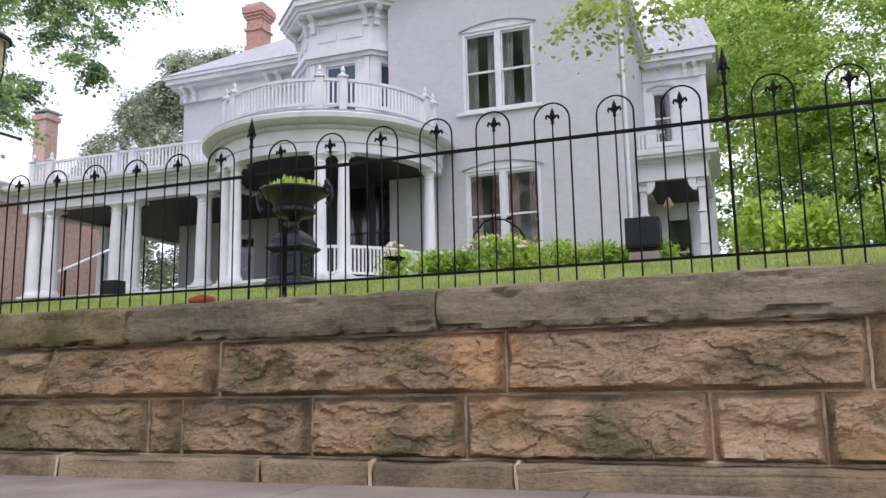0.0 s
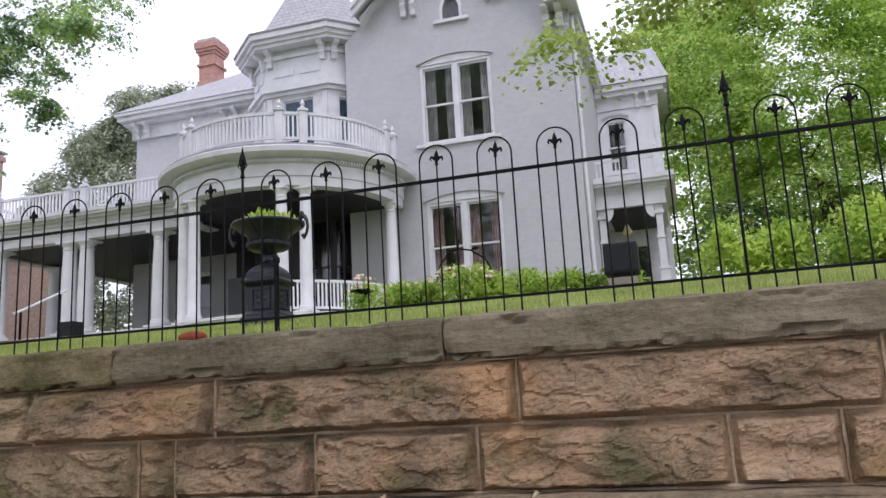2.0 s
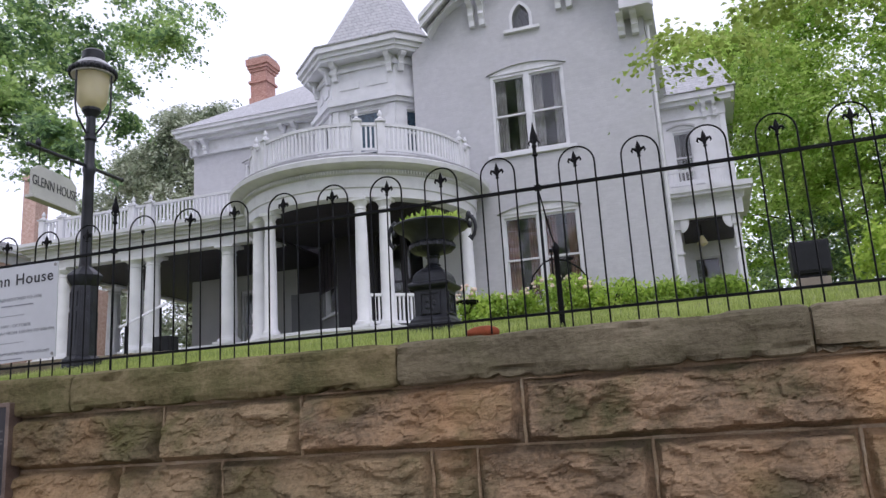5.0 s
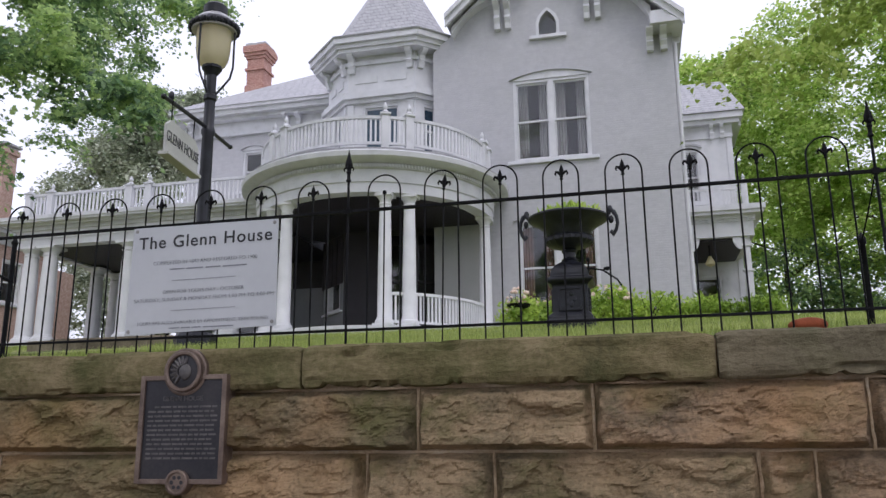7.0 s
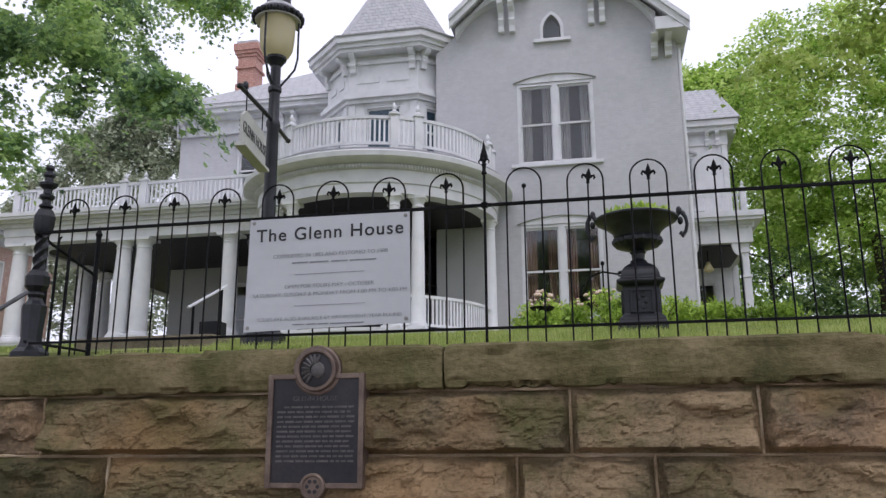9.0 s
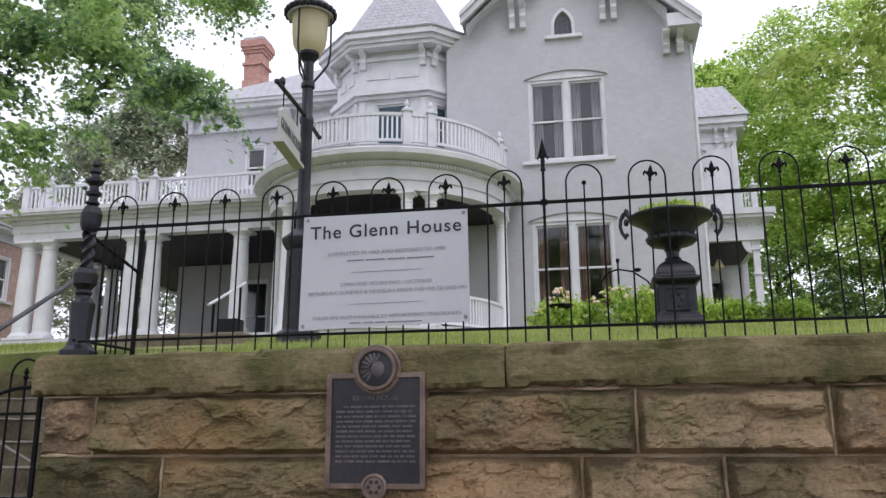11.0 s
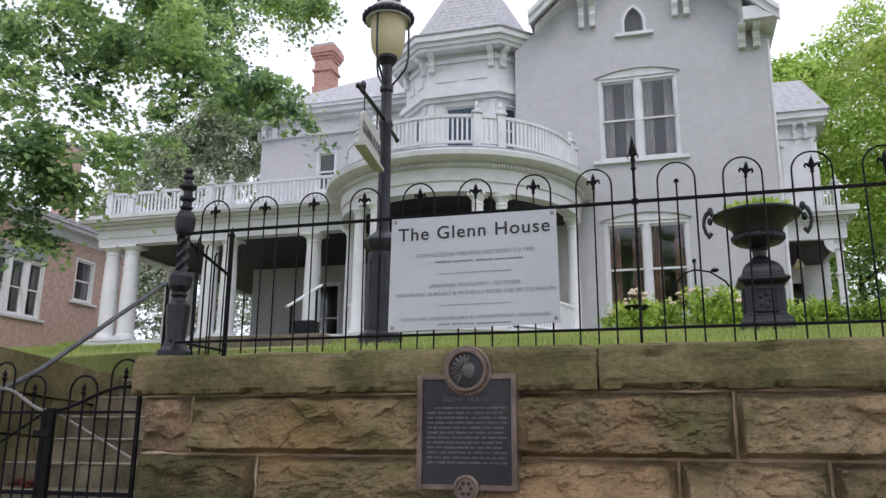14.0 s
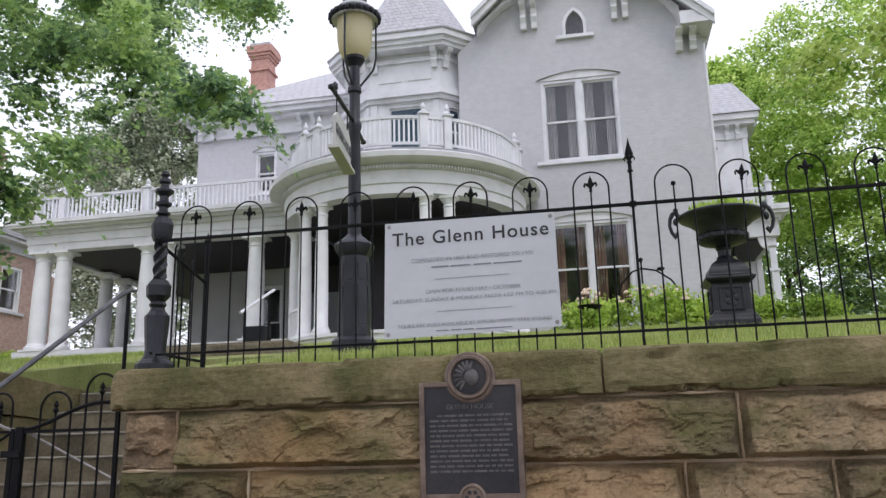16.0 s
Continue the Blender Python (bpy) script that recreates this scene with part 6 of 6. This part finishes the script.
# black flood light on its block, and the box by the path
for x, y, w, h, nm, lb, cat in ((-0.93, 9.15, 0.19, 0.38, "flood_light", "black boxed garden flood light on a stone block", "light"), (-11.93, 13.05, 0.19, 0.4, "utility_box", "black plastic utility box beside the garden path", "box")):
    z = rise(y) - 0.03
    b = thing(nm, (x, y, z), lb, cat)
    up = 0.0
    if nm == "flood_light":
        up = 0.17
        bm = bmesh.new()
        box(bm, x - 0.16, x + 0.16, y - 0.14, y + 0.14, z - 0.05, z + 0.16, 0.012)
        part("block", bm, CONCRETE, b, "rough stone block")
    bm = bmesh.new()
    box(bm, x - w, x + w, y - w * 0.8, y + w * 0.8, z + up + 0.03, z + up + h, 0.02)
    box(bm, x - w * 0.7, x + w * 0.7, y - w * 0.5, y + w * 0.5, z + up - 0.03, z + up + 0.03)
    part("housing", bm, BLACKBOX, b)
    bm = bmesh.new()
    box(bm, x - w * 0.9, x + w * 0.9, y - w * 0.8 - 0.012, y - w * 0.8, z + up + 0.06, z + up + h - 0.03, 0.004)
    part("face", bm, BLACKBOX, b)

# garden rail beside the path
gr = thing("garden_handrail", (-11.3, 11.6, 2.3), "pale pipe handrail on dark posts beside the garden path", "handrail")
bm = bmesh.new()
tube(bm, [(-11.3, 11.0, 2.6), (-11.3, 11.1, 2.64), (-11.28, 12.2, 3.16)], 0.024, 8)
part("rail", bm, TRIM, gr, "white painted rail", True)
for y, z in ((11.15, 2.64), (12.05, 3.1)):
    bm = bmesh.new()
    tube(bm, [(-11.29, y, rise(y) - 0.05), (-11.29, y, z)], 0.022, 8)
    part("post", bm, IRON, gr)

# shepherd's hook and planter dish
bm = bmesh.new()
hx, hy, hz = -5.08, 17.3, rise(17.3)
tube(bm, [(hx, hy, hz - 0.1), (hx, hy, hz + 1.45)], 0.02, 6)
tube(bm, [(hx - 0.55, hy, hz + 0.6), (hx - 0.45, hy, hz + 0.95), (hx - 0.2, hy, hz + 1.22), (hx, hy, hz + 1.28), (hx + 0.3, hy, hz + 1.22), (hx + 0.6, hy, hz + 1.0), (hx + 0.75, hy, hz + 0.75)], 0.02, 6)
blob(bm, (hx, hy, hz + 1.47), (0.05, 0.05, 0.06), 1)
blob(bm, (hx + 0.4, hy, hz + 1.25), (0.1, 0.05, 0.05), 1)
solo("garden_hook", bm, IRON, "thin black iron plant hook among the shrubs", "plant hook", smooth=True)
bm = bmesh.new()
lathe(bm, [(0.05, 0.0), (0.04, 0.35), (0.05, 0.4), (0.2, 0.46), (0.22, 0.5), (0.19, 0.5), (0.0, 0.47)], 18, (-6.18, 14.2, rise(14.2) - 0.05))
solo("planter_dish", bm, IRON, "dark shallow dish planter on a stem", "planter", smooth=True)

# ---------------------------------------------------------------- neighbouring house
nb = thing("neighbour_house", (-32, 26, 3.4), "brown brick neighbouring house with white sash windows", "house")
bm = bmesh.new()
wins = [(21.6, 24.05, 4.85, 6.95), (25.62, 26.72, 5.85, 7.58)]
holed(bm, 15, 28.4, 2.5, 8.5, wins, lambda a, b, c, d: box(bm, -28.35, -28, a, b, c, d))
box(bm, -40, -28.351, 15, 15.35, 2.5, 8.5)
box(bm, -40, -28.351, 28.05, 28.4, 2.5, 8.5)
box(bm, -39.9, -28.4, 15.4, 28, 8.3, 8.45)
box(bm, -31.5, -31.4, 15.4, 28, 2.6, 8.3)
pieces("wall", bm, NBRICK, nb, "brown brick wall")
bm = bmesh.new()
a = [(14.3, -27.4), (29.1, -27.4), (29.1, -40.6), (14.3, -40.6)]
lo = [bm.verts.new((x, y, 8.55)) for y, x in a]
mid = [bm.verts.new((x, y, 8.75)) for y, x in a]
hi = [bm.verts.new((x, y, 10.6)) for y, x in ((19, -33.5), (24.5, -33.5), (24.5, -34.5), (19, -34.5))]
bm.faces.new(lo), bm.faces.new(hi[::-1])
for p, q in ((lo, mid), (mid, hi)):
    for i in range(4):
        bm.faces.new((p[i], p[(i + 1) % 4], q[(i + 1) % 4], q[i]))
part("roof", bm, ROOF, nb, "grey hipped roof")
bm = bmesh.new()
box(bm, -40.5, -27.5, 14.4, 29.0, 8.42, 8.56)
box(bm, -28.0, -27.93, 15, 28.4, 8.1, 8.42)
part("eave", bm, TRIM, nb, "white boxed eave")
for y0, y1, z0, z1 in wins:
    m = pose(-28, y0, 0, 0, 0, 90)
    sash(0, y1 - y0, z0, z1, 0.0, 3 if y1 - y0 > 2 else 1, CURTAIN, m=m, owner=nb, mull=0.2, paint=NWHITE)
bm = bmesh.new()
box(bm, -27.999, -27.95, 21.6, 24.05, 6.96, 7.36, 0.01)
part("transom_panel", bm, SLATEPAINT, nb, "grey painted panel over the triple window")
bm = bmesh.new()
box(bm, -27.87, -27.5, 0.0, 0.16, 8.3, 8.419, 0.01)
block = mesh_of("modillion", bm, TRIM)
for i in range(17):
    put("modillion", block, nb, pose(0, 15.4 + 0.78 * i, 0))
bm = bmesh.new()
box(bm, -40, -33, 28.41, 36, 2.5, 9.2)
part("rear_wing", bm, NBRICK, nb, "brown brick rear wing")
bm = bmesh.new()
box(bm, -37.4, -36.5, 34.05, 34.95, 9.0, 15.75, 0.01)
box(bm, -37.5, -36.4, 33.95, 35.05, 15.75, 16.05, 0.01)
part("chimney", bm, NBRICK, nb, "tall brown brick chimney")
bm = bmesh.new()
box(bm, -37.55, -36.35, 33.9, 35.1, 16.2, 16.32, 0.01)
for x in (-37.35, -36.55):
    box(bm, x - 0.08, x + 0.08, 34.1, 34.9, 16.05, 16.21)
part("chimney_cap", bm, ROOF, nb, "flat dark chimney cap")

# ---------------------------------------------------------------- plants
rng = np.random.default_rng(11)


def leaf_axes(pts, ups, droop):
    """For each leaf a direction, a side and an upper face; leaves of a fan lie roughly in the fan's plane."""
    n = len(pts)
    up = ups + rng.normal(size=(n, 3)) * 0.42
    up /= np.linalg.norm(up, axis=1)[:, None]
    d = rng.normal(size=(n, 3))
    d[:, 2] -= droop
    d -= up * np.sum(d * up, axis=1)[:, None]
    d /= np.linalg.norm(d, axis=1)[:, None]
    return d, np.cross(up, d), up


def leaves(name, pts, ups, size, mat, shape, droop=0.3):
    """Single leaves of one outline (along, across), slightly folded, each its own island."""
    n, k = len(pts), len(shape)
    d, s, up = leaf_axes(pts, ups, droop)
    L = (size * rng.uniform(0.6, 1.25, n))[:, None]
    vs = np.stack([pts + L * (d * u + s * v + up * (abs(v) * 0.28 - u * u * 0.15)) for u, v in shape], 1).reshape(-1, 3)
    me = bpy.data.meshes.new(name)
    me.vertices.add(k * n)
    me.vertices.foreach_set("co", vs.astype(np.float32).ravel())
    me.loops.add(k * n)
    me.loops.foreach_set("vertex_index", np.arange(k * n, dtype=np.int32))
    me.polygons.add(n)
    me.polygons.foreach_set("loop_start", np.arange(0, k * n, k, dtype=np.int32))
    me.update(calc_edges=True)
    me.materials.append(mat)
    return me


LOBED = [(0, 0), (0.08, 0.42), (0.32, 0.24), (0.56, 0.5), (0.6, 0.16), (1, 0), (0.6, -0.16), (0.56, -0.5), (0.32, -0.24), (0.08, -0.42)]


def oval(wide):
    return [(0, 0), (0.22, wide * 0.42), (0.5, wide * 0.5), (1, 0), (0.5, -wide * 0.5), (0.22, -wide * 0.42)]


def sprays(blobs, per, spread, gap=-0.22, flat=0.3):
    """Leaf places and their upper sides: flat fans set mostly in the outer part of each ellipsoid, thinned by noise so that gaps stay."""
    out, ups, hubs = [], [], []
    for cx, cy, cz, rx, ry, rz, k in blobs:
        made = 0
        while made < k:
            v = rng.normal(size=3)
            v /= np.linalg.norm(v)
            w = v * rng.uniform(0.25, 1.0) ** 0.5
            p = np.array([cx, cy, cz]) + w * np.array([rx, ry, rz])
            if noise.noise(Vector(p * (1.6 / max(1.0, rx * 0.5)))) < gap and rng.random() < 0.92:
                made += 0.3
                continue
            made += 1
            hubs.append(p)
            m = int(per * rng.uniform(0.5, 1.4))
            n = np.array([0, 0, 1.0]) + 0.4 * v + rng.normal(size=3) * 0.22
            n /= np.linalg.norm(n)
            q = rng.normal(size=(m, 3)) * spread * rng.uniform(0.75, 1.25)
            q -= n * (q @ n)[:, None] * (1 - flat)
            q[:, 2] -= 0.35 * (q ** 2).sum(1) / spread * 0.5
            out.append(p + q)
            ups.append(np.repeat(n[None], m, 0))
    return np.concatenate(out), np.concatenate(ups), hubs


def tree(name, base, fork, hubs, pts, ups, size, mat, label, r=0.3, limbs=14, droop=0.3, wide=0.55, twigs=30, lobed=False):
    t = thing(name, base, label, "tree")
    bm = bmesh.new()
    b, f = Vector(base), Vector(fork)
    mid = (b + f) / 2 + Vector((0.15, 0.1, 0))
    tube(bm, [b - Vector((0, 0, 0.3)), b + Vector((0, 0, 0.3)), mid, f], [r * 1.5, r * 1.1, r * 0.9, r * 0.7], 10)
    # limbs grow outwards, each from the nearest point of the wood already there
    pick = [Vector(hubs[int(i)]) for i in np.linspace(0, len(hubs) - 1, limbs + twigs)]
    pick.sort(key=lambda h: (h - f).length)
    wood = [(f, r * 0.55)]
    for h in pick:
        k, g = min(wood, key=lambda w: (w[0] - h).length + 0.25 * (w[0] - f).length)
        run_ = (h - k).length
        g = min(g, 0.03 + 0.02 * run_)
        path = [k]
        for i in range(1, 6):
            p = k.lerp(h, i / 5) + noise.noise_vector(h * 1.7 + Vector((i * 0.6, 0, 0))) * 0.09 * run_ * (1 - i / 5 * 0.6)
            p.z += 0.1 * run_ * math.sin(math.pi * i / 5)
            path.append(p)
        thick = [g * (1 - 0.15 * i) for i in range(6)]
        tube(bm, path, thick, 5)
        wood += [(p, q * 0.8) for p, q in zip(path[2:], thick[2:])]
    part("trunk", bm, BARK, t, "", True)
    crown = new("crown", leaves("crown", pts, ups, size, mat, LOBED if lobed else oval(wide), droop))
    crown.parent = t
    crown.matrix_parent_inverse = place(t).inverted()
    tagged(crown, "crown of many single leaves")
    return t


pts, ups, hubs = sprays([
    (-16.5, 10.5, 9.6, 3.6, 3.4, 2.4, 130), (-13.6, 10.0, 7.6, 1.7, 1.7, 1.2, 80), (-11.15, 8.7, 5.25, 0.8, 0.8, 0.34, 24), (-12.5, 9.3, 6.2, 1.1, 1.1, 0.5, 36),
    (-14.2, 8.6, 5.3, 1.3, 1.0, 0.8, 36), (-13.0, 8.2, 4.25, 0.9, 0.8, 0.5, 30), (-14.6, 8.0, 4.15, 0.9, 0.7, 0.35, 13), (-13.6, 8.5, 3.95, 0.6, 0.6, 0.3, 9), (-14.5, 8.5, 3.5, 0.6, 0.5, 0.22, 7), (-14.6, 9.0, 6.7, 1.6, 1.2, 0.75, 36), (-16.6, 9.4, 6.4, 1.6, 1.2, 0.9, 22), (-10.35, 8.7, 4.68, 0.4, 0.3, 0.14, 7), (-13.85, 8.5, 3.2, 0.35, 0.35, 0.18, 5),
    (-15.6, 16.0, 12.2, 2.2, 2.6, 1.5, 56), (-13.4, 11.8, 9.6, 1.2, 1.5, 0.7, 24), (-10.5, 1.5, 9.5, 4.5, 3.2, 1.3, 150), (-5.0, 0.5, 9.8, 3.5, 2.6, 1.0, 50),
    (-14.8, 15.0, 8.4, 0.55, 0.5, 0.35, 11), (-15.3, 15.0, 8.9, 0.5, 0.5, 0.25, 7), (-17.2, 16.0, 9.9, 0.9, 0.6, 0.35, 13), (-16.7, 17.0, 10.6, 0.8, 0.6, 0.3, 13),
    (-17.5, 16.5, 10.9, 0.8, 0.6, 0.5, 18), (-15.5, 15.0, 10.4, 1.0, 0.6, 0.35, 16), (-12.1, 13.5, 9.15, 0.6, 0.5, 0.25, 9), (-12.9, 13.5, 9.5, 0.7, 0.5, 0.3, 12), (-16.8, 15.0, 8.2, 0.5, 0.5, 0.4, 12), (-16.2, 14.0, 6.9, 0.5, 0.5, 0.3, 8), (-16.9, 15.0, 10.7, 0.8, 0.6, 0.4, 14)], 84, 0.19, 0.05)
tree("maple_tree", (-19.0, 7.2, rise(7.2)), (-18.5, 7.8, 6.0), hubs, pts, ups, 0.1, MAPLE, "leafy green street maple overhanging the stone steps", 0.14, 22, twigs=190, lobed=True)
pts, ups, hubs = sprays([(-1.6, 13.6, 6.8, 1.0, 0.7, 0.4, 10), (0.6, 14.0, 7.9, 1.5, 1.2, 0.7, 30), (2.8, 14.3, 9.2, 2.2, 1.8, 1.4, 60), (6.0, 14.5, 11.0, 3.0, 2.5, 2.3, 60)], 75, 0.27)
tree("shade_tree", (9.0, 14.5, rise(14.5)), (8.4, 14.5, 7.5), hubs, pts, ups, 0.12, OAK, "olive green shade tree reaching over the lawn", 0.1, 14, wide=0.8, twigs=60)
pts, ups, hubs = sprays([(4.5, 31.5, 12.5, 4.6, 3.0, 5.5, 300), (5.0, 31.5, 8.0, 4.6, 2.0, 2.2, 40)], 190, 0.5)
tree("linden_tree", (5, 31.5, rise(31.5)), (5, 31.5, 8), hubs, pts, ups, 0.15, BRIGHT, "tall pale green tree beside the house wing", 0.3, 34, wide=0.75, twigs=70)
# lower foliage of the tall tree, darker leaves painting in its shade
pts, ups, hubs = sprays([(1.8, 32.5, 6.2, 1.8, 1.6, 2.4, 46), (4.6, 33, 5.6, 2.4, 1.8, 2.2, 60), (8.6, 32.5, 5.6, 2.6, 1.8, 2.2, 60)], 130, 0.42, -0.1)
tree("shaded_lower_foliage", (4.8, 33, rise(33)), (4.8, 33, 5.0), hubs, pts, ups, 0.15, MAPLE, "lower foliage under the tall tree, in darker leaves for its shade", 0.12, 24, wide=0.7, twigs=40)
pts, ups, hubs = sprays([(12.5, 30, 11.0, 5.0, 3.5, 6.0, 220), (12, 29, 5.5, 5, 2.0, 2.0, 80)], 170, 0.52)
tree("linden_tree", (12.5, 30, rise(30)), (12.5, 30, 7.5), hubs, pts, ups, 0.16, BRIGHT, "broad pale green tree at the edge of the lawn", 0.22, 12, wide=0.75, twigs=60)
pts, ups, hubs = sprays([(0.4, 42, 18.3, 3.0, 2.0, 2.6, 80), (1.0, 41, 12.5, 5, 3, 6.5, 210), (14, 42, 10, 9, 3, 6, 240)], 110, 0.6)
tree("linden_tree", (3, 41, rise(41)), (3, 41, 8), hubs, pts, ups, 0.24, BRIGHT, "pale green trees closing the garden behind", 0.22, 12, wide=0.75)
pts, ups, hubs = sprays([(-29.9, 38.2, 18.9, 1.7, 1.6, 1.6, 90), (-27.2, 38.4, 18.6, 2.0, 1.6, 1.4, 90), (-33.0, 38.2, 16.7, 2.0, 1.7, 1.5, 110), (-35.6, 38.2, 14.6, 1.7, 1.6, 1.3, 80), (-30.6, 38.2, 15.2, 2.6, 1.8, 2.4, 150), (-26, 38.6, 15.5, 3.4, 2.0, 2.6, 150), (-34.0, 38.2, 11.8, 3.2, 2.0, 2.6, 140), (-28.5, 38, 8.4, 7.5, 2.5, 4.4, 460), (-31.3, 38.2, 17.4, 1.8, 1.5, 1.5, 80), (-28.6, 38.2, 17.0, 2.0, 1.5, 1.6, 80), (-36.8, 38.2, 13.0, 1.6, 1.5, 1.2, 60)], 62, 0.3, -0.12, 0.8)
tree("magnolia_tree", (-29.3, 38.2, rise(38)), (-29.3, 38.2, 9), hubs, pts, ups, 0.24, MAGNOLIA, "dark glossy magnolia behind the house", 0.4, 20, 0.0, 0.5)

for x, y, zc, rx, rz, k in ((-16.0, -9.5, 20.0, 5.5, 7.5, 170), (-6.5, -11.0, 10.5, 6.0, 4.5, 150)):
    pts, ups, hubs = sprays([(x, y, zc, rx, 3.0, rz, k)], 40, 0.6)
    tree("street_tree", (x, y - 0.5, -0.35), (x, y - 0.5, zc - rz * 0.5), hubs, pts, ups, 0.42, MAPLE, "leafy green tree across the road, mirrored in the windows", 0.3, 12, wide=0.8)


def shrub(x, y, r, h, label, mat=SHRUB, flowers=0, n=60, nm="shrub"):
    z = rise(y)
    s = thing(nm, (x, y, z), label, "shrub", "flower bed shrubs")
    bm = bmesh.new()
    for i in range(7):
        a = i * 0.9
        tube(bm, [(x, y, z - 0.05), (x + 0.3 * r * math.cos(a), y + 0.3 * r * math.sin(a), z + h * 0.5), (x + 0.7 * r * math.cos(a), y + 0.7 * r * math.sin(a), z + h * 0.85)], [0.015, 0.01, 0.004], 5)
    part("stem", bm, BARK, s)
    pts, ups, hubs = sprays([(x, y, z + h * 0.5, r, r * 0.8, h * 0.5, n)], 55, 0.12, flat=0.8)
    ups = ups * 0.5 + rng.normal(size=ups.shape) * 0.7
    c = new("foliage", leaves("foliage", pts, ups, 0.11, mat, oval(0.42), -0.7))
    c.parent = s
    c.matrix_parent_inverse = place(s).inverted()
    if flowers:
        bm = bmesh.new()
        for i in range(flowers):
            v = rng.normal(size=3)
            v /= np.linalg.norm(v)
            blob(bm, (x + v[0] * r * 0.9, y - abs(v[1]) * r * 0.7, z + h * 0.6 + abs(v[2]) * h * 0.4), (0.045, 0.045, 0.035), 1, 0.6)
        tagged(part("blossoms", bm, PETAL, s, "pale pink blossoms"), kind="stuff")


shrub(-6.25, 17.2, 0.7, 0.6, "bushy green shrub with a few pale pink blossoms", flowers=9)
shrub(-4.95, 17.0, 0.85, 0.85, "bushy green shrub with pale pink blossoms", flowers=30)
shrub(-3.9, 17.4, 0.8, 0.66, "bright green rounded garden shrub")
shrub(-2.7, 17.8, 0.6, 0.5, "bright green rounded garden shrub")
shrub(-1.6, 17.6, 0.5, 0.42, "bright green rounded garden shrub", n=40)
shrub(-6.18, 14.2, 0.24, 0.75, "small white-flowered plant in the dish planter", flowers=14, n=14)
shrub(0.75, 12.2, 0.75, 0.85, "dense bright green lawn shrub", n=80)
shrub(2.6, 13.0, 0.9, 1.0, "dense bright green lawn shrub", n=70)
shrub(4.6, 14.0, 1.0, 1.1, "dense bright green lawn shrub", n=70)
shrub(-26.4, 24.4, 0.8, 0.7, "green shrub beside the neighbouring house", n=50)

# plants in the urn
pts, ups, hubs = sprays([(UX, UY, UZ + 1.03, 0.29, 0.29, 0.05, 60)], 34, 0.05, flat=1.0)
ok = (np.hypot(pts[:, 0] - UX, pts[:, 1] - UY) < 0.35) & (pts[:, 2] > UZ + 0.98)
pts, ups = pts[ok], rng.normal(size=(int(ok.sum()), 3)) * np.array([1, 1, 0.2])
tagged(new("urn_plants", leaves("urn_plants", pts, ups, 0.08, SHRUB, oval(0.4), -2.5)), "low fresh green plants filling the urn", "plants", kind="stuff")

# grass blades along the wall
n = 90000
gx_ = rng.uniform(-14.5, 3.5, n)
gy_ = 4.62 + rng.random(n) ** 1.6 * 8
walkx = -0.45 * (gy_ - 7.1)
keep = ~((gx_ < -8.4) & (gx_ > -10.74) & (gy_ < 6.6)) & ~((gy_ >= 6.6) & (gx_ > -10.4 + walkx) & (gx_ < -8.85 + walkx))
gx_, gy_ = gx_[keep], gy_[keep]
gz_ = np.array([rise(y) for y in gy_])
P = np.stack([gx_, gy_, gz_], 1)
m = len(P)
h = rng.uniform(0.025, 0.07, m)
ang = rng.uniform(0, 2 * np.pi, m)
w = 0.004
sx, sy = np.cos(ang) * w, np.sin(ang) * w
tilt_ = rng.normal(size=(m, 2)) * 0.02
vs = np.stack([P + np.stack([sx, sy, -0.01 + 0 * sx], 1), P - np.stack([sx, sy, 0.01 + 0 * sx], 1), P + np.stack([tilt_[:, 0], tilt_[:, 1], h], 1)], 1).reshape(-1, 3)
me = bpy.data.meshes.new("grass")
me.vertices.add(3 * m)
me.vertices.foreach_set("co", vs.astype(np.float32).ravel())
me.loops.add(3 * m)
me.loops.foreach_set("vertex_index", np.arange(3 * m, dtype=np.int32))
me.polygons.add(m)
me.polygons.foreach_set("loop_start", np.arange(0, 3 * m, 3, dtype=np.int32))
me.update(calc_edges=True)
me.materials.append(BLADE)
tagged(new("grass", me), "short bright green grass blades behind the wall", "grass", kind="stuff")
